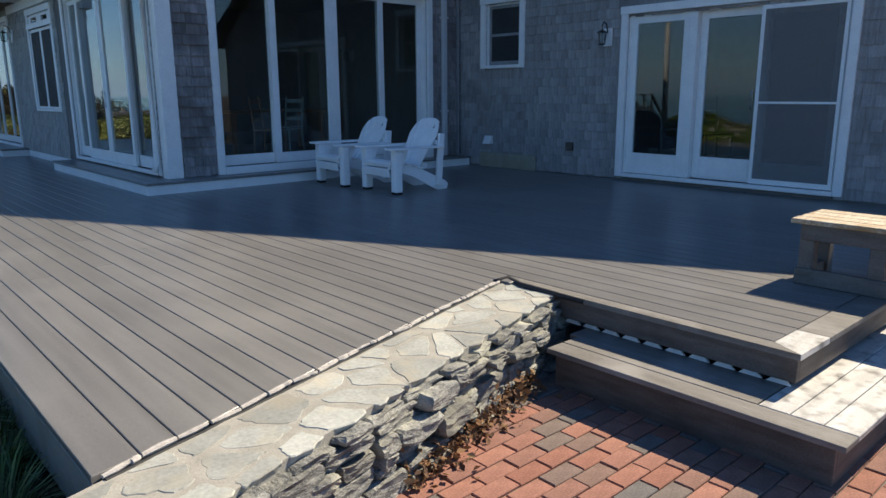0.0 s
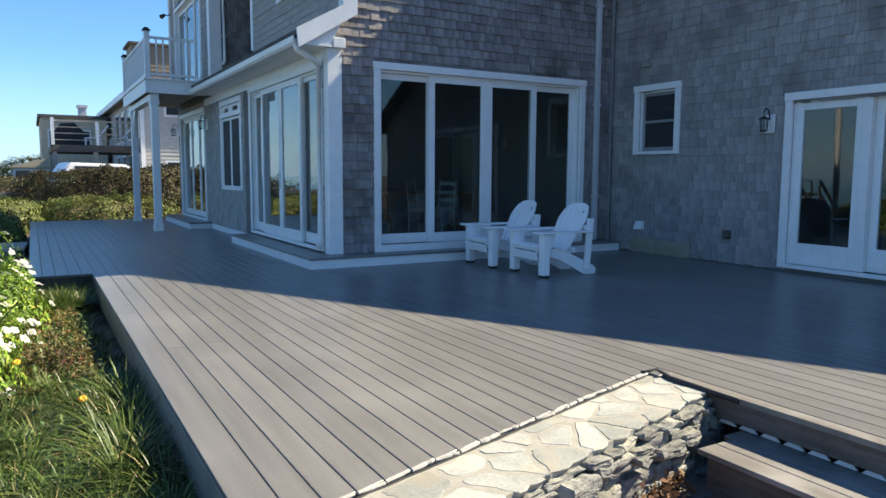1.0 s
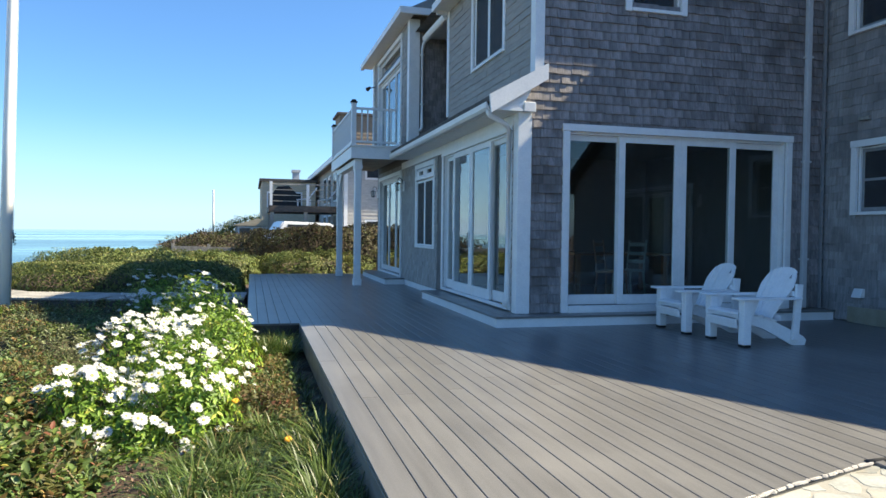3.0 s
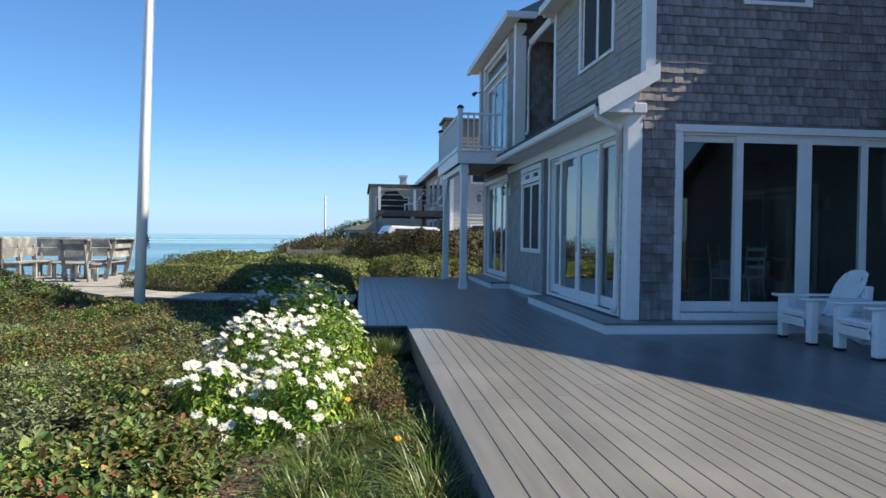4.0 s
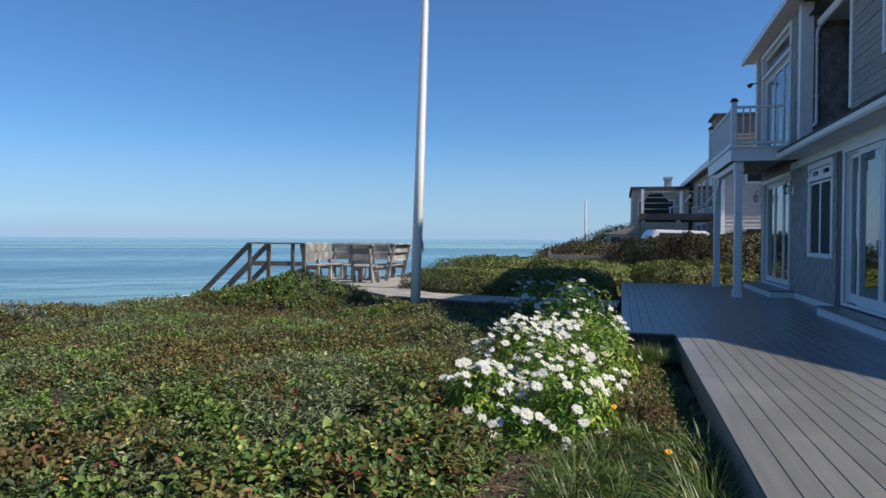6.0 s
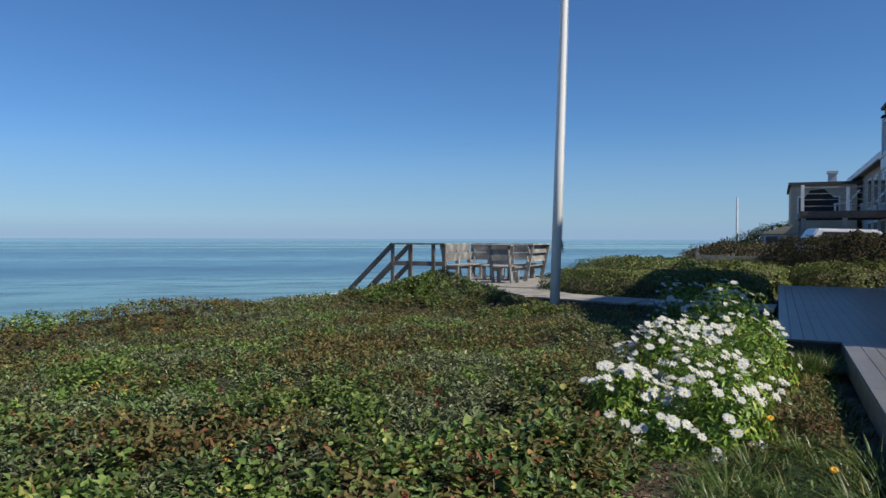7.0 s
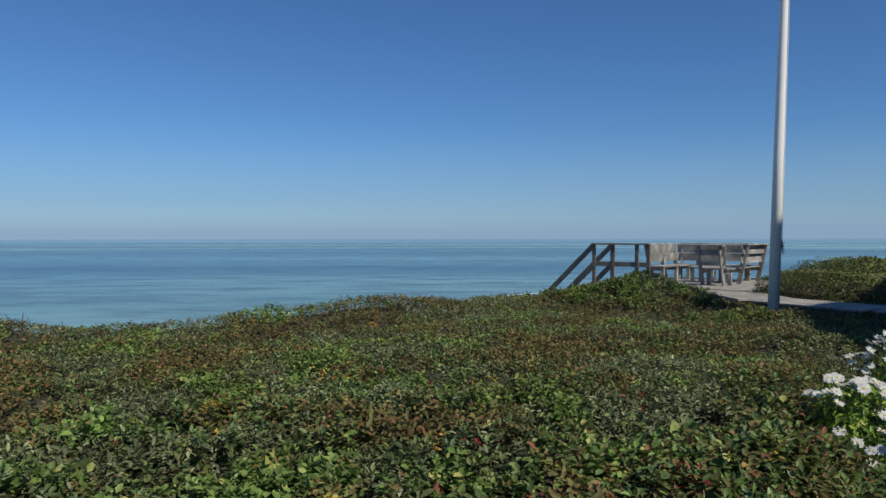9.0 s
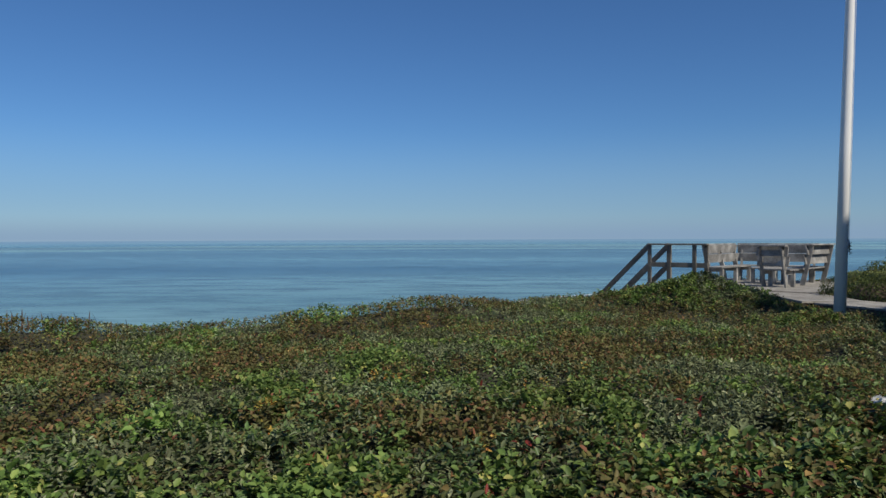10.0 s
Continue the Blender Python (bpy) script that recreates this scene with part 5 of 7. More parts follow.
rng = np.random.default_rng(51)
roots, lens, tufts, turns = [], [], [], []
for i in range(4000):
    y = rng.uniform(2.5, 9.4)
    x = rng.uniform(-0.22 - 0.34 * smooth(5.6, 4.6, y), XE - 0.12 - 0.08 * smooth(6.0, 9.0, y))
    near = smooth(5.9, 5.3, y)
    if (x + 0.55) ** 2 + (y - 5.55) ** 2 < 0.10 or any((x - p) ** 2 + (y - q) ** 2 < 0.027 + 0.011 * near for p, q in tufts):
        continue
    tufts.append((x, y))
    n = int(rng.integers(110, 190) * (0.45 + 0.55 * near))
    s = rng.uniform(0.8, 1.4) * (0.5 + 0.5 * near) * (1 + 0.25 * smooth(0.05, 0.35, x))
    for p in rng.normal(0, 0.034, (n, 2)):
        roots.append((x + p[0], y + p[1], soil(x, y) - 0.01))
        lens.append(rng.uniform(0.11, 0.27) * s)
        turns.append(math.atan2(p[1], p[0]) + rng.normal(0, 0.5))
for i in range(34):
    x, y = rng.uniform(-0.2, 0.40), rng.uniform(8.6, 9.66)
    for p in rng.normal(0, 0.035, (90, 2)):
        roots.append((x + p[0], y + p[1], soil(x, y) - 0.01))
        lens.append(rng.uniform(0.22, 0.42))
        turns.append(math.atan2(p[1], p[0]) + rng.normal(0, 0.5))
grass("long_grass", np.array(roots), np.array(lens), M_GRASS, 52, "tufts of long grass between flowers and deck", "grass", 0.010, 1.45, turn=np.array(turns))
litter = np.array([(x + u * 0.13, y + v * 0.13, soil(x, y)) for x, y in tufts for u, v in rng.normal(0, 1, (9, 2))])
grass("dry_grass", litter, rng.uniform(0.10, 0.22, len(litter)), M_STRAW, 57, "dead straw-coloured grass at the foot of the tufts", "grass", 0.007, 1.7)


def marigold(x, y, z, label):
    t = thing("orange_flower", label, "flower", "orange flowers in the bed", at=(x, y, z))
    bm = bmesh.new()
    for k in range(2):
        for i in range(12):
            a = 2 * math.pi * (i + 0.5 * k) / 12
            c, s_ = math.cos(a), math.sin(a)
            r = 0.030 - 0.008 * k
            bm.faces.new([bm.verts.new((u * c - v * s_, u * s_ + v * c, h + 0.006 * k)) for u, v, h in ((0.004, -0.003, 0), (r * 0.6, -0.007, 0.004), (r, 0, 0.002), (r * 0.6, 0.007, 0.004), (0.004, 0.003, 0))])
    part("petals", bm, M_MARIGOLD, t, "orange petals")
    bm = bmesh.new()
    tube(bm, [(0, 0, 0), (0.01, 0.005, soil(x, y) - z)], 0.003, 5)
    part("stem", bm, M_DAISYLEAF, t)
    t.rotation_euler = (radians(28), radians(-6), 0)


for p in ((-0.21, 5.50, -0.04), (0.15, 4.78, -0.15)):
    marigold(*p, "single orange flower between daisies and grass")
# dull low plants between the daisies and the deck
n = 5200
x, y = rng.uniform(-0.35, 0.28, n), rng.uniform(5.3, 9.5, n)
z = np.array([soil(a, b) + 0.05 + 0.14 * (0.5 + noise.noise((a * 2.5, b * 2.5, 41.0))) for a, b in zip(x, y)]) - np.abs(rng.normal(0, 0.05, n))
blades("low_plants", np.stack([x, y, z], 1), np.tile((0, 0, 1.0), (n, 1)), rng.uniform(0.03, 0.07, n), M_RUSSET, 58, "dull brown-green low plants beside the deck", "plants", 0.4)
# low weeds in the bed, and sprigs of the shrubs
n = 9000
x, y = rng.uniform(-1.5, 0.42, n), rng.uniform(2.3, 13.5, n)
keep = (x < 0.35) & ~((y < 4.7) & (x < -0.45) & (x > -1.15) & (rng.uniform(0, 1, n) < 0.35))
x, y = x[keep], y[keep]
z = np.array([soil(a, b) for a, b in zip(x, y)]) + rng.uniform(0.0, 0.16, len(x))
blades("weeds", np.stack([x, y, z], 1), np.tile((0, 0, 1.0), (len(x), 1)), rng.uniform(0.03, 0.07, len(x)), M_GREEN, 53, "low green weeds in the flower bed", "weeds", 0.4)
# bark mulch where the bed is bare
n = 4200
x, y = rng.uniform(-1.45, 0.3, n), rng.uniform(2.6, 5.6, n)
z = np.array([soil(a, b) for a, b in zip(x, y)]) + np.abs(rng.normal(0, 0.012, n))
blades("bark_mulch", np.stack([x, y, z], 1), np.tile((0, 0, 1.0), (n, 1)), rng.uniform(0.015, 0.05, n), M_BARK, 59, "reddish-brown bark mulch in the flower bed", "mulch", 0.35, 0.35)

# ---- stone wall along the deck ----
WD = Vector((0.9594, 0.2821))
WN = Vector((0.2821, -0.9594))
W0 = Vector((XE, 2.32))
def wp(s, w):
    """A place s along the stone wall and w out from the deck."""
    return W0 + WD * s + WN * w


stone_wall = thing("stone_wall", "dry-laid stone wall capped with pale flat stones", "stone wall", kind="structure")
TOPZ, WIDE, S0, S1 = -0.02, 0.46, -0.42, 2.98
bm = bmesh.new()
prism(bm, [tuple(wp(S0 + 0.05, 0.02)), tuple(wp(S1 - 0.06, 0.02)), tuple(wp(S1 - 0.06, WIDE - 0.06)), tuple(wp(S0 + 0.05, WIDE - 0.06))], "z", -0.6, TOPZ - 0.035)
part("core", bm, M_DARK, stone_wall)
bm = bmesh.new()
prism(bm, [tuple(wp(S0, 0.012)), tuple(wp(S1 - 0.02, 0.012)), tuple(wp(S1 - 0.02, WIDE - 0.03)), tuple(wp(S0, WIDE - 0.03))], "z", TOPZ - 0.05, TOPZ + 0.001)
part("mortar", bm, M_MORTAR, stone_wall, "sandy mortar between the capstones")


def clip_cell(poly, a, b):
    """The part of a convex outline that lies nearer to a than to b."""
    n, m = b - a, (a + b) / 2
    out = []
    for p, q in zip(poly, poly[1:] + poly[:1]):
        dp, dq = (p - m).dot(n), (q - m).dot(n)
        if dp <= 0:
            out.append(p)
        if dp * dq < 0:
            out.append(p + (q - p) * (dp / (dp - dq)))
    return out


def flagstones():
    rnd = random.Random(17)
    seeds = []
    for i in range(1500):
        p = Vector((rnd.uniform(S0, S1), rnd.uniform(0.0, WIDE)))
        if all((p - q).length > rnd.choice((0.12, 0.2, 0.28, 0.38)) for q in seeds):
            seeds.append(p)
        if len(seeds) > 40:
            break
    for a in seeds:
        poly = [Vector(p) for p in ((S0, 0.028), (S1, 0.028), (S1, WIDE), (S0, WIDE))]
        for b in seeds:
            if b is not a:
                poly = clip_cell(poly, a, b)
        if len(poly) < 3:
            continue
        c = sum(poly, Vector((0, 0))) / len(poly)
        # rounded, worn outline inside the cell
        ring = []
        for j in range(len(poly)):
            p, q = poly[j], poly[(j + 1) % len(poly)]
            for t in (0.12, 0.3, 0.5, 0.7, 0.88):
                e = p.lerp(q, t)
                k = 1 - (0.016 + 0.028 * noise.noise((e.x * 6, e.y * 6, c.x * 3)) + 0.012 * noise.noise((e.x * 21, e.y * 21, c.x)) + 0.010 * rnd.random() ** 2 + 0.02 * abs(t - 0.5) ** 2) / max(0.05, (e - c).length)
                out = c + (e - c) * k
                if e.y > WIDE - 0.01:
                    out.y = WIDE - 0.012 + 0.03 * noise.noise((e.x * 7, 0.0, 3.0)) + rnd.uniform(-0.008, 0.008)
                ring.append(out)
        z = TOPZ + rnd.uniform(0.003, 0.005)
        tilt = Vector((rnd.uniform(-0.012, 0.012), rnd.uniform(-0.012, 0.012)))
        bm = bmesh.new()
        lo, mid, top = [], [], []
        for p in ring:
            d = tilt.dot(p - c)
            w = wp(p.x, p.y)
            wi = wp(*(c + (p - c) * 0.95))
            lo.append(bm.verts.new((w.x - WN.x * 0.012, w.y - WN.y * 0.012, z - rnd.uniform(0.02, 0.038))))
            mid.append(bm.verts.new((w.x, w.y, min(z - 0.0045 + d, TOPZ))))
            top.append(bm.verts.new((wi.x, wi.y, z + d)))
        cw = wp(c.x, c.y)
        cv = bm.verts.new((cw.x, cw.y, z))
        n = len(ring)
        for r, s in ((lo, mid), (mid, top)):
            for j in range(n):
                bm.faces.new((r[j], r[(j + 1) % n], s[(j + 1) % n], s[j]))
        for j in range(n):
            bm.faces.new((top[j], top[(j + 1) % n], cv))
        part("flagstone", bm, M_STONE, stone_wall)


flagstones()


def rubble(centre, size, turn, seed):
    """One rough field stone: a slabby block with chipped corners and ragged layers on its faces."""
    rnd = random.Random(seed)
    bm = bmesh.new()
    bmesh.ops.create_cube(bm, size=1.0)
    bmesh.ops.subdivide_edges(bm, edges=bm.edges, cuts=4, use_grid_fill=True)
    skew, taper = rnd.uniform(-0.12, 0.12), rnd.uniform(-0.15, 0.15)
    for v in bm.verts:
        p = v.co
        r = 1 - 0.16 * max(0.0, abs(p.x) - 0.3) * max(0.0, abs(p.z) - 0.2) * 8 - 0.10 * max(0.0, abs(p.y) - 0.3)
        q = Vector((p.x * size[0] * (1 - 0.1 * abs(p.z)), p.y * size[1], p.z * size[2] * (1 + taper * p.x)))
        q.x += skew * q.z
        q *= r
        o = Vector((seed * 3.1, seed * 1.3, 0))
        q += Vector(noise.noise_vector(q * 9 + o)) * 0.017
        ledge = noise.noise((q.z * 65 + seed, q.x * 6, seed * 0.7)) * 0.013 + noise.noise(q * 45 + o) * 0.006
        q.y += ledge * (1 if p.y < 0 else -1)
        q.z += noise.noise(q * 22 + o) * 0.007
        v.co = q
    m = Matrix.Translation(centre) @ Euler((rnd.uniform(-0.08, 0.08), rnd.uniform(-0.04, 0.04), turn + rnd.uniform(-0.08, 0.08))).to_matrix().to_4x4()
    bm.transform(m)
    return part("stone", bm, M_ROUGHSTONE, stone_wall)


def stack_stones():
    rnd = random.Random(31)
    turn = math.atan2(WD.y, WD.x)
    z = BRICK_Z - 0.06
    k = 0
    while z < TOPZ - 0.05:
        h = min(rnd.uniform(0.05, 0.105), TOPZ - 0.03 - z)
        if h < 0.03:
            break
        s = S0 + rnd.uniform(-0.1, 0.0)
        while s < S1 - 0.03:
            L = min(rnd.uniform(0.09, 0.32), S1 - s)
            w = WIDE - 0.06 + rnd.uniform(-0.04, 0.03) + 0.05 * (TOPZ - z)
            c = wp(s + L / 2, w)
            rows = 1 if h < 0.07 or rnd.random() < 0.5 else 2
            for j in range(rows):
                rubble(Vector((c.x, c.y, z + h * (j + 0.5) / rows + rnd.uniform(-0.008, 0.008))), (L * 1.02, 0.17 + rnd.uniform(-0.03, 0.05), h / rows * 1.05), turn, k)
                k += 1
            s += L + rnd.uniform(0.004, 0.03)
        # stones across the end by the steps
        for w in (0.1, 0.27):
            c = wp(S1 - 0.06, w)
            rubble(Vector((c.x, c.y, z + h / 2)), (0.15, 0.20, h * 1.1), turn, k)
            k += 1
        z += h


stack_stones()
# pale cut board ends scribed to the stones, one to each board, over a dark joint
edging = thing("deck_edging", "pale uneven cut ends of the deck boards along the stones", "edging", kind="structure")
bm = bmesh.new()
tube(bm, [(*wp(s_ * 0.1, 0.020 + 0.010 * noise.noise((s_ * 0.9, 0.0, 0.0))), -0.021) for s_ in range(29)], 0.009, 6)
part("dark_joint", bm, M_DARK, edging)
erng = random.Random(63)
x = XE
while x < 3.25:
    x1 = x + PITCH - 0.008
    cut = x
    while cut < x1 - 0.012:
        nxt = min(x1, cut + erng.uniform(0.05, 0.16))
        y0, y1 = (stone_line(q) - 0.006 + 0.028 * noise.noise((q * 6.0, 0.0, 1.0)) + erng.uniform(-0.006, 0.004) for q in (cut, nxt))
        r = erng.uniform(0.008, 0.015)
        za, zb = erng.uniform(-0.010, -0.004), erng.uniform(-0.010, -0.004)
        bm = bmesh.new()
        tube(bm, [(cut, y0, za), ((cut + nxt) / 2, (y0 + y1) / 2 + erng.uniform(-0.004, 0.004), (za + zb) / 2), (nxt, y1, zb)], [r * 0.75, r, r * 0.8], 7)
        part("board_end", bm, M_ROPE, edging)
        cut = nxt + 0.003
    x += PITCH
bm = bmesh.new()
a, b, c = wp(2.80, 0.0), wp(2.94, 0.03), Vector((3.345, 2.46))
tube(bm, [(a.x, a.y, -0.006), (b.x, b.y, -0.006), (3.335, 2.95, -0.008), (c.x, c.y, -0.012)], 0.02, 8)
tagged(part("deck_edging", bm, M_DARK, None, "", True), "black strip at the corner of the deck", "edging", kind="structure")

# white scallops on black imitate sunlight through lattice under the nose of the deck
lattice = thing("step_lattice", "white scallops imitating sunlight through lattice under the deck's edge", "skirting", kind="structure")
bm = bmesh.new()
box(bm, 3.47, 1.3, -0.34, 3.50, 3.0, -0.03)
part("backing", bm, M_DARK, lattice)
bm = bmesh.new()
r = 0.06
prism(bm, [(-r, 0.0), (-0.8 * r, 0.012), (-0.52 * r, 0.026), (-0.2 * r, 0.037), (0.2 * r, 0.037), (0.52 * r, 0.026), (0.8 * r, 0.012), (r, 0.0)], "x", 0.0, 0.012)
me = mesh_of("scallop", bm, M_TRIM)
for i in range(10):
    o = new("scallop", me)
    o.parent = lattice
    o.location = (3.392, 1.31 + i * 0.14, ST + 0.001)

# ---- brick patio ----
def brick_material(name, island):
    m = surface(name, (0.5, 0.5, 0.5), (0.95, 0.95, 0.95), 0.85, 9, (1, 1, 1), 110, 0.5, spec=0.15)
    n, k = m.node_tree.nodes, m.node_tree.links
    src = n.new("ShaderNodeNewGeometry").outputs["Random Per Island"] if island else n.new("ShaderNodeObjectInfo").outputs["Random"]
    ramp = n.new("ShaderNodeValToRGB")
    cr = ramp.color_ramp
    for p in (0.25, 0.45, 0.62, 0.80):
        cr.elements.new(p)
    for e, c in zip(cr.elements, ((0.33, 0.150, 0.108), (0.42, 0.205, 0.15), (0.35, 0.172, 0.13), (0.29, 0.165, 0.13), (0.22, 0.175, 0.15), (0.17, 0.165, 0.16))):
        e.color = (*c, 1)
    k.new(src, ramp.inputs["Fac"])
    mx = n.new("ShaderNodeMix")
    mx.data_type, mx.blend_type = "RGBA", "MULTIPLY"
    mx.inputs["Factor"].default_value = 1.0
    b = n["Principled BSDF"]
    k.new(b.inputs["Base Color"].links[0].from_socket, mx.inputs["A"])
    k.new(ramp.outputs["Color"], mx.inputs["B"])
    k.new(mx.outputs["Result"], b.inputs["Base Color"])
    return m


M_BRICK, M_BRICKS = brick_material("paving_brick", False), brick_material("paving_bricks", True)
patio = thing("brick_patio", "red and grey brick paving laid in running bond", "patio", kind="structure")
bm = bmesh.new()
box(bm, -1.3, -3.05, BRICK_Z - 0.12, 6.3, 2.5, BRICK_Z - 0.012)
part("sand_bed", bm, M_SAND, patio)


def brick_bm(bm, x, y, dz, lx=0.196, ly=0.096, e=0.004):
    z1, z0 = BRICK_Z + dz, BRICK_Z - 0.05
    lo = [(x, y, z0), (x + lx, y, z0), (x + lx, y + ly, z0), (x, y + ly, z0)]
    mid = [(p[0], p[1], z1 - e) for p in lo]
    top = [(x + e, y + e, z1), (x + lx - e, y + e, z1), (x + lx - e, y + ly - e, z1), (x + e, y + ly - e, z1)]
    a, b, c = ([bm.verts.new(p) for p in r] for r in (lo, mid, top))
    bm.faces.new(c)
    for r, s in ((a, b), (b, c)):
        for j in range(4):
            bm.faces.new((r[j], r[(j + 1) % 4], s[(j + 1) % 4], s[j]))


def lay_bricks():
    rnd = random.Random(8)
    bm1 = bmesh.new()
    brick_bm(bm1, 0, 0, 0)
    for v in bm1.verts:
        v.co.z -= BRICK_Z
    me = mesh_of("brick", bm1, M_BRICK)
    rest = bmesh.new()
    rows = int((2.5 + 5.0) / 0.103)
    for j in range(rows):
        y = -5.0 + j * 0.103
        x = -1.4 + (0.1 if j % 2 else 0.0)
        while x < 6.3:
            line = stone_line(x + 0.1) - 0.42
            inside = y + 0.1 < line + 0.1 and not (x > 2.99 and y > 0.9)
            if inside:
                if 1.35 < x < 3.75 and 0.35 < y:
                    o = new("brick", me)
                    o.parent = patio
                    o.location = (x, y, BRICK_Z + rnd.uniform(-0.003, 0.003))
                    o.rotation_euler = (rnd.uniform(-0.012, 0.012), rnd.uniform(-0.012, 0.012), rnd.uniform(-0.012, 0.012))
                elif y > -3.0:
                    brick_bm(rest, x, y, rnd.uniform(-0.003, 0.003))
            x += 0.2035
    tagged(part("bricks", rest, M_BRICKS, patio), kind="stuff")


lay_bricks()
# dry leaves gathered against the wall
rng = np.random.default_rng(77)
n = 2000
s, w = rng.uniform(1.0, 2.78, n), WIDE - 0.03 + np.abs(rng.normal(0, 0.075, n))
xy = np.array([tuple(wp(a, b)) for a, b in zip(s, w)])
z = BRICK_Z + 0.012 + np.abs(rng.normal(0, 0.04, n)) * np.clip(1.4 - (w - WIDE) / 0.12, 0.1, 1)
keep = xy[:, 0] < 2.92
blades("dry_leaves", np.column_stack([xy, z])[keep], np.tile((0, 0, 1.0), (n, 1))[keep], rng.uniform(0.025, 0.06, n)[keep], M_DEADLEAF, 78, "brown dry leaves gathered at the foot of the stone wall", "leaves", 0.6, 0.7)

# ---- shingles on the walls ----
def lay_shingles(parent, plane, pos, u0, u1, z0, z1, holes, seed, near, roof=None, course=0.128, wide=(0.07, 0.19), butt=0.018, joint=0.002, one=None, many=None):
    """Courses of cedar shingles, each a thin wedge with its own width; those inside the stretch near are pieces of their own."""
    rnd = random.Random(seed)
    rest_v, rest_f = [], []
    shapes = {}
    count = 0
    z = z0
    while z < z1:
        u = u0 - rnd.uniform(0, 0.1)
        while u < u1:
            w = round(rnd.uniform(*wide) / 0.02) * 0.02
            a, b = max(u, u0), min(u + w - joint, u1)
            u += w
            for h in holes:
                if h[2] - 0.05 < z + course * 0.5 < h[3] + 0.03:
                    if a < h[0] < b:
                        b = h[0] - 0.01
                    elif a < h[1] < b:
                        a = h[1] + 0.01
            if b - a < 0.02:
                continue
            m, zm = (a + b) / 2, z + course * 0.5
            if any(h[0] - 0.02 < m < h[1] + 0.02 and h[2] - 0.05 < zm < h[3] + 0.03 for h in holes):
                continue
            if roof and z + course * 1.6 > roof(m):
                continue
            dz, t = rnd.uniform(-0.009, 0.007), butt * rnd.uniform(0.8, 1.5)
            L = course * 1.55
            def shape(c0, c1, e):
                # outer face leans in towards the top
                return [(c0, -e, 0), (c1, -e, 0), (c1, 0.0, 0), (c0, 0.0, 0), (c0, -0.003, L), (c1, -0.003, L)]
            faces = [(0, 1, 5, 4), (3, 2, 1, 0), (1, 2, 5), (0, 4, 3)]
            inside = near and near[0] < m < near[1] and near[2] < z < near[3] and count < 300
            base = z + dz
            if inside:
                key = (round(b - a, 2), round(t, 3))
                if key not in shapes:
                    me = bpy.data.meshes.new("shingle")
                    vs = shape(-key[0] / 2, key[0] / 2, key[1])
                    me.from_pydata([(p[1], p[0], p[2]) if plane == "x" else p for p in vs], [], faces)
                    me.materials.append(one or M_SHINGLE)
                    shapes[key] = me
                o = new("shingle", shapes[key])
                o.parent = parent
                o.location = (pos, m, base) if plane == "x" else (m, pos, base)
                count += 1
            else:
                k = len(rest_v)
                for p in shape(a, b, t):
                    q = (pos + p[1], p[0], p[2] + base) if plane == "x" else (p[0], pos + p[1], p[2] + base)
                    rest_v.append(q)
                rest_f += [tuple(i + k for i in f) for f in faces]
        z += course
    ob = raw("shingles", rest_v, rest_f, many or M_SHINGLES, parent)
    return tagged(ob, kind="stuff")


WALLS = {o.name: o for o in scene.objects if o.name.startswith("wall_")}
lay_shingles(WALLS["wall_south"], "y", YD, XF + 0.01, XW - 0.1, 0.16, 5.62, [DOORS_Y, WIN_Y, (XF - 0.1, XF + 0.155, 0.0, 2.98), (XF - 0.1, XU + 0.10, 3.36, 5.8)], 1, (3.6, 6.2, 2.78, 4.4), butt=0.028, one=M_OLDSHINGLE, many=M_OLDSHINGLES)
lay_shingles(WALLS["wall_wing"], "x", XW, 0.6, YD - 0.02, 0.02, 7.6, [DOORS_W, WIN_W, WIN_W_UP, WIN_W_MID], 2, (5.8, 7.5, 0.0, 3.1), rake, butt=0.017, joint=0.0015, one=M_WINGSHINGLE, many=M_WINGSHINGLES)
lay_shingles(WALLS["wall_seaward"], "x", XF, YD + 0.15, 20.2, 0.13, 2.8, [SLIDER_X, NARROW_X, DOOR_X, (9.3, 13.4, 0, 2.8)], 3, (13.3, 14.2, 0.1, 2.8))
lay_shingles(WALLS["wall_upper"], "x", XU, YD + 0.14, 13.5, 3.52, 5.62, [WIN_U], 4, None, course=0.118, wide=(0.4, 1.0), butt=0.014, joint=0.001, one=M_CLAPBOARD, many=M_CLAPBOARDS)
lay_shingles(WALLS["wall_bay"], "x", 3.30, 15.6, 20.1, 3.2, 5.98, [BAY_D, BAY_T], 5, None)
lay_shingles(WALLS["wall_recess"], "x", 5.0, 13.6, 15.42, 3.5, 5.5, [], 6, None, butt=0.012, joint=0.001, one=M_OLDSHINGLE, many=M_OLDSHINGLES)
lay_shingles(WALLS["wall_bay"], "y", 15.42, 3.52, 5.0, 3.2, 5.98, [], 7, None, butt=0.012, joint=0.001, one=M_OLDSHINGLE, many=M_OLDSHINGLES)

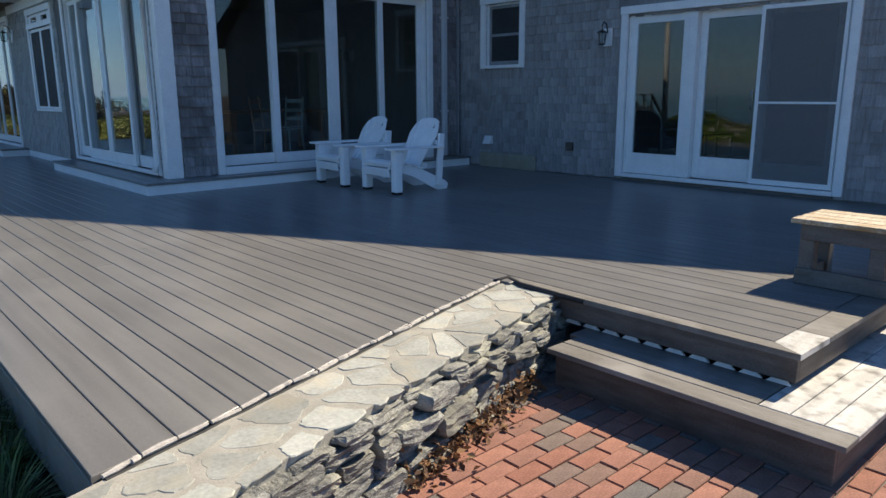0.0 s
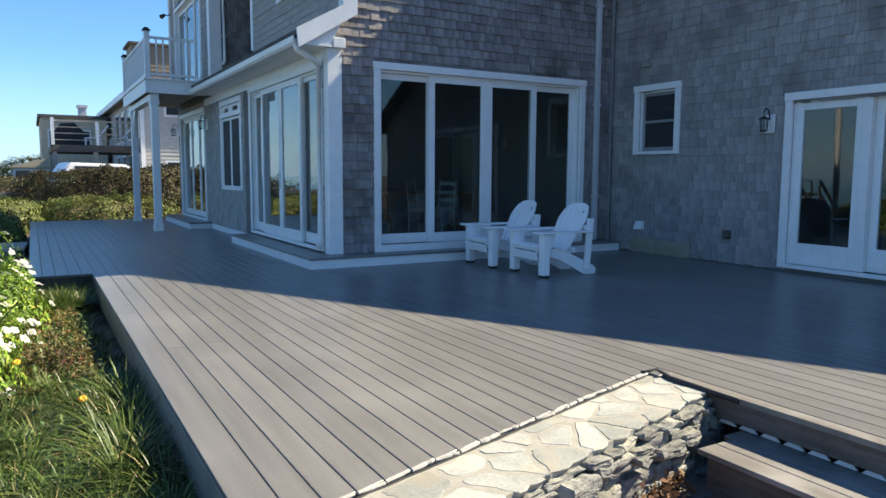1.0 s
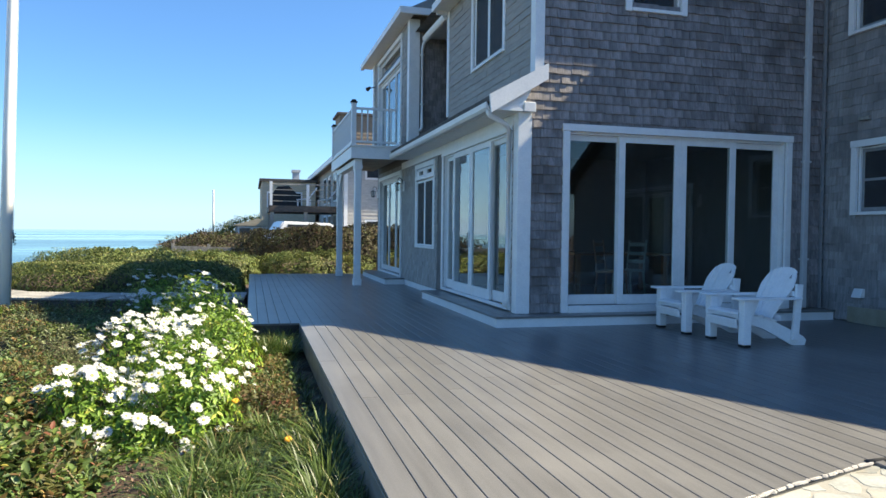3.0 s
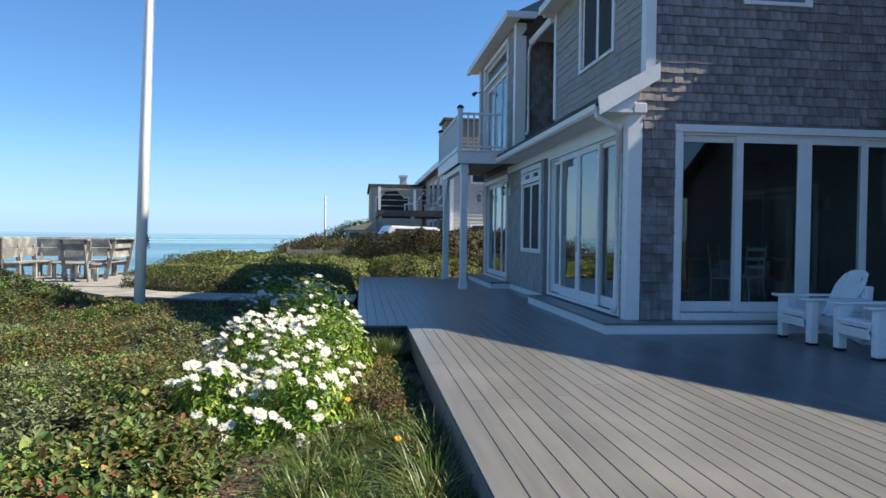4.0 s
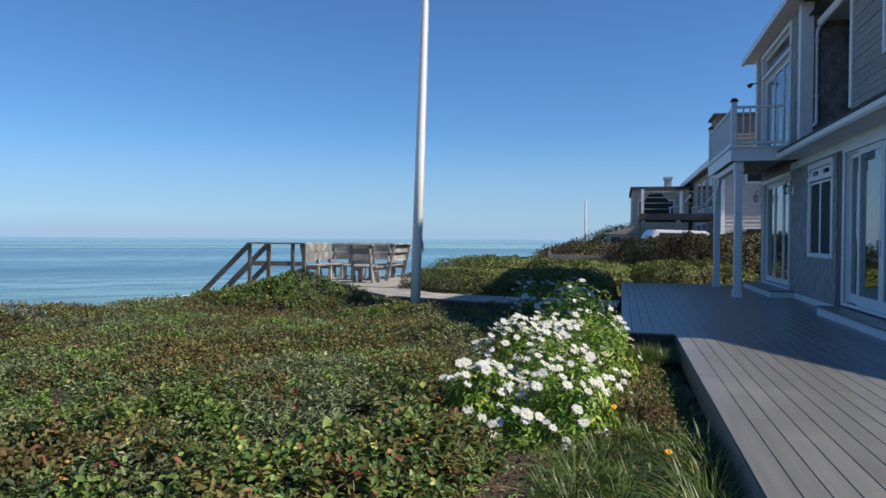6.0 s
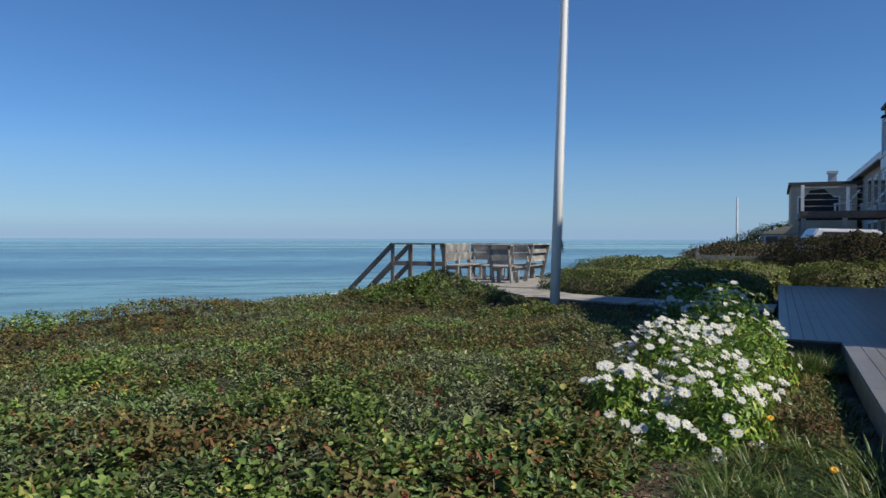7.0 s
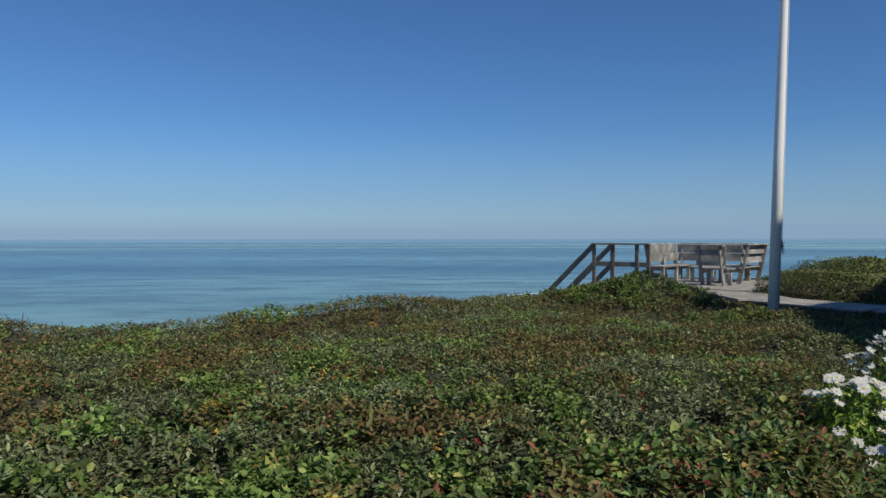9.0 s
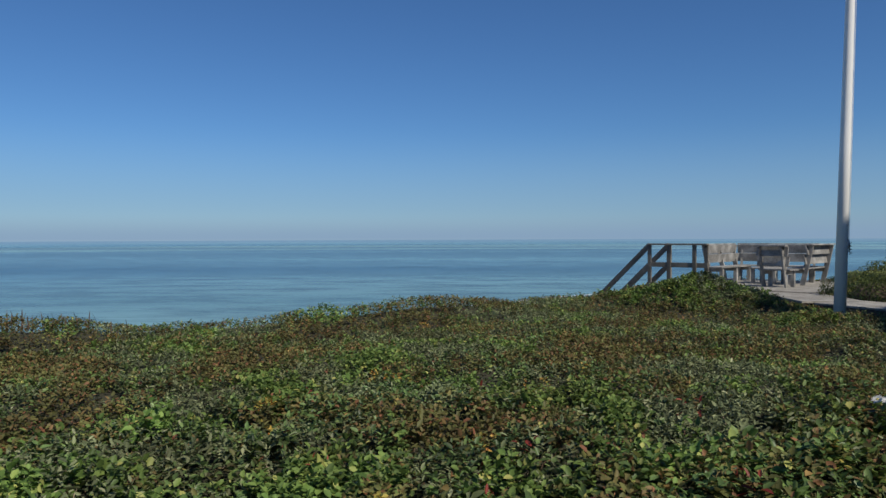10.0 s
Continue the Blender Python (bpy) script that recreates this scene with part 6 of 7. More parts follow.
# ---- screen panel of the wing doors, handles ----
M_METAL = surface("dull_grey_metal", (0.22, 0.22, 0.23), (0.36, 0.36, 0.37), 0.4, 20, metal=0.8)
M_LAMP = surface("dark_lantern_metal", (0.03, 0.03, 0.032), (0.07, 0.068, 0.065), 0.5, 30, metal=0.6)
M_BEIGE = surface("beige_plank", (0.26, 0.24, 0.17), (0.36, 0.33, 0.25), 0.8, 6)
bm = bmesh.new()
bx(bm, "x", 4.712, 4.815, XW + 0.004, XW + 0.14, 0.104, 2.2, 0.003)
part("mullion", bm, M_TRIM, wing_doors)
bm = bmesh.new()
for b in ((2.95, 2.99, 0.02, 0.04, 0.11, 2.19), (3.86, 3.90, 0.02, 0.04, 0.11, 2.19), (2.99, 3.86, 0.02, 0.04, 0.11, 0.17), (2.99, 3.86, 0.02, 0.04, 2.14, 2.19), (2.99, 3.86, 0.02, 0.04, 1.065, 1.09)):
    bx(bm, "x", b[0], b[1], XW - 0.02 + b[2] * 0.5, XW - 0.01 + b[3] * 0.5, b[4], b[5])
sc = part("screen_frame", bm, M_TRIM, wing_doors)
bm = bmesh.new()
bx(bm, "x", 2.99, 3.86, XW - 0.004, XW - 0.002, 0.17, 2.14)
part("screen_mesh", bm, M_DOORSCREEN, sc, "grey insect screen")
for u0, u1, z0, z1 in ((3.0, 3.09, 0.14, 2.18), (3.80, 3.90, 0.14, 2.18), (3.092, 3.798, 0.14, 0.36), (3.092, 3.798, 2.09, 2.18)):
    bm = bmesh.new()
    bx(bm, "x", u0, u1, XW + 0.075, XW + 0.098, z0, z1, 0.003)
    part("door_stile" if z1 - z0 > 1 else "door_rail", bm, M_TRIM, wing_doors)
glass = bmesh.new()
bx(glass, "x", 3.0, 3.9, XW + 0.10, XW + 0.106, 0.14, 2.18)
g = part("pane", glass, M_GLASS, sc, "clear glass pane")
g.visible_shadow = False
for par, pts in ((sea_doors, [(XF + 0.05, 11.42, 1.0), (XF + 0.0, 11.42, 1.03), (XF + 0.0, 11.42, 1.25), (XF + 0.05, 11.42, 1.28)]), (sea_doors, [(XF + 0.05, 11.30, 1.0), (XF + 0.0, 11.30, 1.03), (XF + 0.0, 11.30, 1.25), (XF + 0.05, 11.30, 1.28)]),
                 (south_doors, [(6.02, YD + 0.08, 1.0), (6.02, YD + 0.04, 1.03), (6.02, YD + 0.04, 1.22), (6.02, YD + 0.08, 1.25)]), (wing_doors, [(XW + 0.06, 3.97, 1.0), (XW + 0.03, 3.97, 1.02), (XW + 0.03, 3.97, 1.2), (XW + 0.06, 3.97, 1.22)])):
    bm = bmesh.new()
    tube(bm, pts, 0.011, 8)
    part("handle", bm, M_METAL, par, "grey metal pull handle", True)


# ---- lanterns and small fixtures on the walls ----
def lantern(x, y, z, label):
    t = thing("wall_lantern", label, "lantern", at=(x, y, z))
    bm = bmesh.new()
    box(bm, -0.025, -0.07, -0.12, 0.0, 0.07, 0.12, 0.004)
    part("back_plate", bm, M_TRIM, t, "pale mounting block")
    bm = bmesh.new()
    tube(bm, [(-0.02, 0, 0.05), (-0.06, 0, 0.17), (-0.12, 0, 0.20), (-0.16, 0, 0.14), (-0.15, 0, 0.09)], 0.009, 8)
    part("arm", bm, M_LAMP, t, "", True)
    bm = bmesh.new()
    tube(bm, [(-0.15, 0, 0.09), (-0.15, 0, 0.06), (-0.15, 0, 0.055)], [0.012, 0.075, 0.08], 12)
    part("cap", bm, M_LAMP, t)
    bm = bmesh.new()
    tube(bm, [(-0.15, 0, 0.055), (-0.15, 0, -0.09)], [0.058, 0.045], 12)
    part("globe", bm, M_GLASS, t, "clear glass globe")
    bm = bmesh.new()
    for a in range(4):
        c, s = math.cos(a * math.pi / 2), math.sin(a * math.pi / 2)
        tube(bm, [(-0.15 + 0.064 * c, 0.064 * s, 0.055), (-0.15 + 0.05 * c, 0.05 * s, -0.095)], 0.005, 5)
    tube(bm, [(-0.15, 0, -0.09), (-0.15, 0, -0.11)], [0.055, 0.03], 12)
    part("cage", bm, M_LAMP, t)
    return t


lantern(XW - 0.02, 6.02, 1.95, "dark metal lantern on the shingles beside the wing doors")
lantern(XF - 0.02, 16.55, 2.35, "dark metal lantern beside the far door")
lantern(XF - 0.02, 20.12, 2.35, "dark metal lantern under the balcony")
t = thing("dryer_vent", "small white vent hood low on the shingled wall", "vent", at=(XW - 0.02, 8.30, 0.44))
bm = bmesh.new()
prism(bm, [(-0.09, -0.06), (0.0, -0.06), (0.0, 0.07), (-0.03, 0.07)], "y", -0.08, 0.08)
for v in bm.verts:
    v.co = Vector((v.co.x, v.co.y, v.co.z))
part("hood", bm, M_TRIM, t)
t = thing("outlet_box", "small brown weatherproof outlet on the shingles", "outlet", at=(XW - 0.02, 6.62, 0.42))
bm = bmesh.new()
box(bm, -0.05, -0.06, -0.06, 0, 0.06, 0.06, 0.008)
part("cover", bm, M_FASCIA, t)
t = thing("outlet_box", "small brown wooden block under the upper window", "outlet", at=(XW - 0.02, 8.28, 3.0))
bm = bmesh.new()
box(bm, -0.05, -0.09, -0.025, 0, 0.09, 0.025, 0.006)
part("cover", bm, M_WOOD, t)
bm = bmesh.new()
box(bm, XW - 0.05, 7.28, 0.0, XW - 0.022, 8.5, 0.235, 0.004)
structure("baseboard", bm, M_BEIGE, "beige plank along the foot of the wing wall", "baseboard")
t = thing("floodlight", "small floodlight under the eaves of the bay", "lamp", at=(3.27, 19.9, 5.35))
bm = bmesh.new()
tube(bm, [(0, 0, 0), (-0.10, 0, -0.02), (-0.16, -0.04, -0.04)], 0.015, 6)
part("arm", bm, M_LAMP, t)
bm = bmesh.new()
tube(bm, [(-0.15, -0.02, -0.02), (-0.24, -0.08, -0.09)], [0.035, 0.06], 10)
part("head", bm, M_LAMP, t)


# ---- adirondack chairs ----
def adirondack(label):
    """Built at the origin with its front legs at x = 0, facing -x."""
    t = thing("adirondack_chair", label, "chair", "white chairs on the deck")
    for s in (-1, 1):
        bm = bmesh.new()
        box(bm, -0.05, s * 0.335 - 0.055, 0.028, 0.05, s * 0.335 + 0.055, 0.535, 0.008)
        leg = part("front_leg", bm, M_CHAIR, t)
        bm = bmesh.new()
        box(bm, -0.045, s * 0.335 - 0.05, 0.0, 0.045, s * 0.335 + 0.05, 0.028)
        part("foot_pad", bm, M_DARK, leg, "black foot pad")
        bm = bmesh.new()
        prism(bm, [(-0.06, 0.30), (-0.06, 0.37), (0.30, 0.335), (0.80, 0.105), (0.84, 0.06), (0.82, 0.0), (0.66, 0.0), (0.28, 0.195), (0.0, 0.28)], "y", s * 0.255 - 0.02, s * 0.255 + 0.02)
        part("side_rail", bm, M_CHAIR, t)
        bm = bmesh.new()
        prism(bm, [(-0.13, s * 0.335 - 0.075), (-0.10, s * 0.335 - 0.09), (0.15, s * 0.335 - 0.085), (0.70, s * 0.335 - 0.05), (0.72, s * 0.335 + 0.05), (0.15, s * 0.335 + 0.085), (-0.10, s * 0.335 + 0.09), (-0.13, s * 0.335 + 0.075)], "z", 0.537, 0.562)
        bmesh.ops.bevel(bm, geom=bm.edges[:], offset=0.005, segments=1, affect="EDGES")
        part("armrest", bm, M_CHAIR, t)
        bm = bmesh.new()
        prism(bm, [(0.05, 0.535), (0.155, 0.535), (0.145, 0.47), (0.095, 0.36), (0.05, 0.24)], "y", s * 0.335 - 0.016, s * 0.335 + 0.016)
        part("arm_bracket", bm, M_CHAIR, t)
        bm = bmesh.new()
        beam(bm, (0.665, s * 0.30, 0.06), (0.715, s * 0.30, 0.71), 0.045, 0.085, (1, 0, 0), 0.006)
        part("rear_post", bm, M_CHAIR, t)
    bm = bmesh.new()
    beam(bm, (-0.085, -0.30, 0.262), (-0.085, 0.30, 0.262), 0.022, 0.105, (-0.22, 0, 1), 0.005)
    part("apron", bm, M_CHAIR, t)
    bm = bmesh.new()
    beam(bm, (-0.068, -0.30, 0.352), (-0.068, 0.30, 0.352), 0.022, 0.06, (-0.5, 0, 1), 0.005)
    part("apron", bm, M_CHAIR, t)
    for i in range(6):
        x = -0.04 + i * 0.088
        z = 0.385 - 0.012 * max(0, i - 1) ** 1.45
        bm = bmesh.new()
        beam(bm, (x, -0.30, z), (x, 0.30, z), 0.078, 0.02, (0.12 if i else -0.2, 0, 1), 0.004)
        part("seat_slat", bm, M_CHAIR, t)
    # fan back of close boards with a rounded top
    lean = radians(30)
    for i in range(7):
        f = (i - 3) / 3
        bm = bmesh.new()
        w0, w1 = 0.0278, 0.0410
        def crest(g):
            return 0.775 - 0.045 * g * g - 0.07 * abs(g) ** 6
        h = crest(f)
        pts = [(f * 0.170 - w0, 0.0), (f * 0.170 + w0, 0.0)] + [(f * 0.250 + w1 * g, crest(f + g / 6)) for g in (1, 0.5, 0, -0.5, -1)]
        prism(bm, pts, "x", 0.0, 0.018)
        bmesh.ops.bevel(bm, geom=bm.edges[:], offset=0.003, segments=1, affect="EDGES")
        bm.transform(Matrix.Translation((0.40 - 0.05 * 0 + 0.028 * f * f * -1, 0, 0.225)) @ Matrix.Rotation(lean, 4, "Y"))
        slat = part("back_slat", bm, M_CHAIR, t)
        if i == 1:
            bm = bmesh.new()
            prism(bm, [(f * 0.235 - 0.02, h - 0.12), (f * 0.235 + 0.02, h - 0.12), (f * 0.235, h - 0.07)], "x", -0.002, 0.0)
            bm.transform(Matrix.Translation((0.40 - 0.028 * f * f, 0, 0.225)) @ Matrix.Rotation(lean, 4, "Y"))
            part("emblem", bm, M_METAL, slat, "small grey emblem")
    for z in (0.32, 0.60):
        bm = bmesh.new()
        x = 0.43 + (z - 0.225) * math.tan(lean)
        beam(bm, (x, -0.30, z), (x, 0.30, z), 0.025, 0.06, (0, 0, 1), 0.004)
        part("back_rail", bm, M_CHAIR, t)
    return t


chair = adirondack("white painted wooden adirondack chair on the shaded deck")
chair.matrix_basis = pose(5.33, 7.06, 0.002, 0, 0, -4)
copy_thing(chair, pose(5.29, 8.10, 0.002, 0, 0, -5))

# worn plank; its golden tone is low sun glare put into the colour
M_BENCHTOP = surface("sun_glare_worn_plank", (0.20, 0.12, 0.05), (0.62, 0.55, 0.42), 0.6, 9, (1, 7, 7), 40, 0.6, 0.18, stain=(0.30, 0.19, 0.08), stain_scale=6)
# ---- low wooden bench at the deck's corner ----
# frame wood coloured darker for the shadow beneath the top
M_BENCHWOOD = surface("shaded_weathered_bench_wood", (0.07, 0.062, 0.055), (0.15, 0.138, 0.125), 0.7, 4, (1, 1, 5), 50, 0.3, 0.1)
bench = thing("deck_bench", "low weathered wooden bench with a broad plank top", "bench")
for j in range(4):
    bm = bmesh.new()
    x = 4.605 + j * 0.128
    box(bm, x, 0.45, 0.395, x + 0.124, 1.805, 0.425, 0.005)
    part("top_board", bm, M_BENCHTOP, bench, "worn top board with golden sun glare in its colour")
for x, y in ((4.695, 0.55), (5.04, 0.55), (4.695, 1.305), (5.04, 1.30), (4.695, 1.71), (5.04, 1.735)):
    bm = bmesh.new()
    box(bm, x - 0.04, y - 0.045, 0.0, x + 0.04, y + 0.045, 0.395, 0.005)
    part("leg", bm, M_BENCHWOOD, bench)
for a in ((4.64, 0.5, 0.29, 4.67, 1.75, 0.395), (5.05, 0.5, 0.29, 5.08, 1.75, 0.395), (4.67, 1.715, 0.29, 5.05, 1.745, 0.395)):
    bm = bmesh.new()
    box(bm, *a, bevel=0.004)
    part("apron", bm, M_BENCHWOOD, bench)
for a in ((4.635, 0.5, 0.002, 4.678, 1.765, 0.105), (4.68, 1.712, 0.004, 5.05, 1.76, 0.1)):
    bm = bmesh.new()
    box(bm, *a, bevel=0.005)
    part("base_rail", bm, M_BENCHWOOD, bench)

# ---- flagpole ----
pole = thing("flagpole", "tall white flagpole with a cleat beside the boardwalk", "flagpole", at=(-3.897, 12.545, -0.42))
bm = bmesh.new()
tip = Vector((0.252, 0.09, 10.52))
tube(bm, [tip * t for t in (0, 0.3, 0.6, 1.0)], [0.094, 0.085, 0.066, 0.048], 20)
part("shaft", bm, M_POLE, pole, "", True)
bm = bmesh.new()
o = tip * (1.535 / 10.52)
beam(bm, o + Vector((0.085, -0.01, -0.05)), o + Vector((0.10, -0.01, 0.07)), 0.03, 0.02)
tube(bm, [o + Vector((0.11, -0.02, -0.10)), o + Vector((0.12, -0.03, 0.0)), o + Vector((0.10, -0.02, 0.10))], 0.012, 6)
part("cleat", bm, M_METAL, pole, "grey metal cleat")
bm = bmesh.new()
pts = []
for i in range(25):
    a = i * 0.9
    pts.append(o + Vector((0.125 + 0.02 * math.cos(a), -0.03 + 0.025 * math.sin(a), 0.05 - i * 0.008)))
tube(bm, pts, 0.006, 5)
part("rope_coil", bm, M_LAMP, pole, "dark coiled halyard")
bm = bmesh.new()
tube(bm, [o + Vector((0.11, -0.02, 0.05)), tip * 0.5 + Vector((0.09, -0.01, 0)), tip * 0.98 + Vector((0.06, 0, 0))], 0.004, 4)
part("halyard", bm, M_POLE, pole, "thin white halyard")


# ---- boardwalk and platform on the bluff ----
boardwalk = thing("boardwalk", "narrow grey wooden boardwalk through the shrubs", "boardwalk", kind="structure")
def lay_walk():
    rnd = random.Random(6)
    half = 0.62
    for (ax, ay), (bx_, by) in zip(WALK, WALK[1:]):
        a, b = Vector((ax, ay)), Vector((bx_, by))
        d = (b - a).normalized()
        n = Vector((-d.y, d.x))
        k = max(1, round((b - a).length / 0.145))
        step = (b - a).length / k
        for i in range(k):
            c = a + d * (i + 0.5) * step
            bm = bmesh.new()
            p, q = c - n * half, c + n * half
            beam(bm, (p.x, p.y, -0.03), (q.x, q.y, -0.03), step - 0.008, 0.035 + rnd.uniform(-0.003, 0.003))
            part("walk_board", bm, M_WOOD, boardwalk)
        for s in (-1, 1):
            bm = bmesh.new()
            p, q = a + n * s * (half - 0.04), b + n * s * (half - 0.04)
            beam(bm, (p.x, p.y, -0.16), (q.x, q.y, -0.16), 0.05, 0.20)
            part("joist", bm, M_FASCIA, boardwalk)
            m = int((b - a).length / 1.2) + 1
            for i in range(m):
                w = p.lerp(q, (i + 0.5) / m)
                bm = bmesh.new()
                box(bm, w.x - 0.045, w.y - 0.045, soil(w.x, w.y) - 0.1, w.x + 0.045, w.y + 0.045, -0.08)
                part("pier", bm, M_FASCIA, boardwalk)


lay_walk()
platform = thing("platform", "square weathered wooden platform on the bluff's edge", "platform", kind="structure")
PX0, PX1, PY0, PY1 = -9.75, -5.75, 16.75, 21.1
x = PX0
while x < PX1 - 0.02:
    bm = bmesh.new()
    box(bm, x, PY0, -0.03, x + 0.138, PY1, 0.004, 0.003)
    part("platform_board", bm, M_WOOD, platform)
    x += 0.145
for b in ((PX0 - 0.03, PY0 - 0.03, -0.25, PX1 + 0.03, PY0, -0.005), (PX0 - 0.03, PY1, -0.25, PX1 + 0.03, PY1 + 0.03, -0.005), (PX0 - 0.03, PY0, -0.25, PX0, PY1, -0.005), (PX1, PY0, -0.25, PX1 + 0.03, PY1, -0.005)):
    bm = bmesh.new()
    box(bm, *b, bevel=0.003)
    part("fascia", bm, M_FASCIA, platform)
for x in (PX0 + 0.1, PX1 - 0.1):
    for y in (PY0 + 0.1, PY1 - 0.1):
        bm = bmesh.new()
        box(bm, x - 0.06, y - 0.06, soil(x, y) - 0.2, x + 0.06, y + 0.06, -0.03)
        part("pier", bm, M_FASCIA, platform)


M_BENCHPLANK = surface("grey_brown_bench_plank", (0.155, 0.150, 0.140), (0.345, 0.335, 0.314), 0.75, 3, (1, 1, 1), 22, 0.2, 0.12, stain=(0.46, 0.45, 0.425), stain_scale=3)


def plank_bench(p, q, inward, label, height=1.0):
    """A built-in bench from p to q; the seat lies on the inward side, the slanted plank back on the other."""
    p, q, n = Vector((*p, 0)), Vector((*q, 0)), Vector((*inward, 0)).normalized()
    t = thing("plank_bench", label, "bench", "benches on the platform", at=(p.x, p.y, 0.004))
    o = p.copy()
    def P(v):
        return v - o
    d = (q - p).normalized()
    for off, z in ((-0.025, height - 0.335), (-0.076, height - 0.09)):
        bm = bmesh.new()
        beam(bm, P(p + n * off + Vector((0, 0, z))), P(q + n * off + Vector((0, 0, z))), 0.03, 0.242, (n.x * 0.22, n.y * 0.22, 1), 0.004)
        part("back_plank", bm, M_BENCHPLANK, t)
    for i in range(3):
        bm = bmesh.new()
        c = n * (0.07 + i * 0.145)
        beam(bm, P(p + c + Vector((0, 0, 0.43))), P(q + c + Vector((0, 0, 0.43))), 0.138, 0.038, (0, 0, 1), 0.004)
        part("seat_plank", bm, M_BENCHPLANK, t)
    L = (q - p).length
    k = max(2, round(L / 1.3) + 1)
    for i in range(k):
        c = p + d * (0.12 + (L - 0.24) * i / (k - 1))
        bm = bmesh.new()
        beam(bm, P(c + n * 0.36), P(c + n * 0.36 + Vector((0, 0, 0.41))), 0.09, 0.09, (1, 0, 0))
        part("leg", bm, M_BENCHPLANK, t)
        bm = bmesh.new()
        beam(bm, P(c + n * 0.06), P(c - n * 0.15 + Vector((0, 0, height + 0.03))), 0.045, 0.12, tuple(n))
        part("back_post", bm, M_BENCHPLANK, t)
        bm = bmesh.new()
        beam(bm, P(c + n * 0.40 + Vector((0, 0, 0.36))), P(c + n * 0.02 + Vector((0, 0, 0.36))), 0.045, 0.10)
        part("seat_bearer", bm, M_BENCHPLANK, t)
    bm = bmesh.new()
    beam(bm, P(p - n * 0.15 + Vector((0, 0, height + 0.05))), P(q - n * 0.15 + Vector((0, 0, height + 0.05))), 0.14, 0.035, (0, 0, 1), 0.004)
    part("top_cap", bm, M_BENCHPLANK, t)
    return t


plank_bench((-8.90, 18.4), (-8.87, 20.35), (1, -0.05), "sunlit silvery plank bench built into the platform")
plank_bench((-8.98, 20.5), (-6.88, 20.92), (0.2, -1), "long silvery plank bench along the seaward side")
plank_bench((-6.62, 20.72), (-6.62, 18.95), (-1, 0), "silvery plank bench with a slanted plank back on the platform")
plank_bench((-7.42, 18.12), (-6.60, 17.98), (0.17, 1), "short plank bench with its back to the house", 0.98)
table = thing("picnic_table", "small low weathered wooden table between the benches", "table", at=(-7.65, 19.35, 0.004))
for i in range(5):
    bm = bmesh.new()
    box(bm, -0.36 + i * 0.146, -0.4, 0.40, -0.36 + i * 0.146 + 0.14, 0.4, 0.435, 0.004)
    part("top_plank", bm, M_BENCHPLANK, table)
for x in (-0.28, 0.28):
    for y in (-0.3, 0.3):
        bm = bmesh.new()
        box(bm, x - 0.04, y - 0.04, 0, x + 0.04, y + 0.04, 0.40)
        part("leg", bm, M_BENCHPLANK, table)

M_RAILWOOD = surface("dark_weathered_railing_wood", (0.095, 0.085, 0.072), (0.21, 0.195, 0.168), 0.8, 3, (1, 1, 1), 22, 0.2, 0.12)
railing = thing("stair_railing", "weathered wooden railing beside the beach stairs", "railing")
A, B = Vector((-9.62, 16.62, 0)), Vector((-8.12, 16.66, 0))
down = Vector((-1.0, 0.05, 0)).normalized()
for c in (A, A.lerp(B, 0.36), A.lerp(B, 0.81), A.lerp(B, 0.985) + Vector((0, 0.1, 0))):
    bm = bmesh.new()
    box(bm, c.x - 0.05, c.y - 0.022, -0.2, c.x + 0.05, c.y + 0.022, 1.06, 0.005)
    part("post", bm, M_RAILWOOD, railing)
for z, h in ((1.075, 0.045), (0.55, 0.12)):
    bm = bmesh.new()
    beam(bm, A + Vector((0, 0, z)), B + Vector((0.05, 0.03, z)), 0.14 if z > 1 else 0.04, h, (0, 0, 1), 0.004)
    part("rail", bm, M_RAILWOOD, railing)
for side in (0.0, 0.95):
    o = A + Vector((-down.y, down.x, 0)) * -side
    for z in (1.06, 0.52):
        bm = bmesh.new()
        beam(bm, o + Vector((0, 0, z)), o + down * 4.4 + Vector((0, 0, z - 4.0)), 0.05, 0.13, (0, 0, 1), 0.004)
        part("sloping_rail", bm, M_RAILWOOD, railing)
    if side:
        bm = bmesh.new()
        box(bm, o.x - 0.05, o.y - 0.05, -0.3, o.x + 0.05, o.y + 0.05, 1.06)
        part("post", bm, M_RAILWOOD, railing)
stairs = thing("beach_stairs", "weathered wooden stairs going down to the beach", "stairs", kind="structure")
for i in range(18):
    c = A + down * (0.15 + i * 0.22) + Vector((down.y, -down.x, 0)) * 0.48
    bm = bmesh.new()
    n = Vector((-down.y, down.x, 0))
    beam(bm, c - n * 0.46 + Vector((0, 0, -0.19 * (i + 1))), c + n * 0.46 + Vector((0, 0, -0.19 * (i + 1))), 0.24, 0.04)
    part("tread", bm, M_RAILWOOD, stairs)
for s in (-0.48, 0.48):
    bm = bmesh.new()
    o = A + Vector((down.y, -down.x, 0)) * (0.48 + s)
    beam(bm, o + Vector((0, 0, -0.15)), o + down * 4.1 + Vector((0, 0, -3.75)), 0.05, 0.28)
    part("stringer", bm, M_RAILWOOD, stairs)

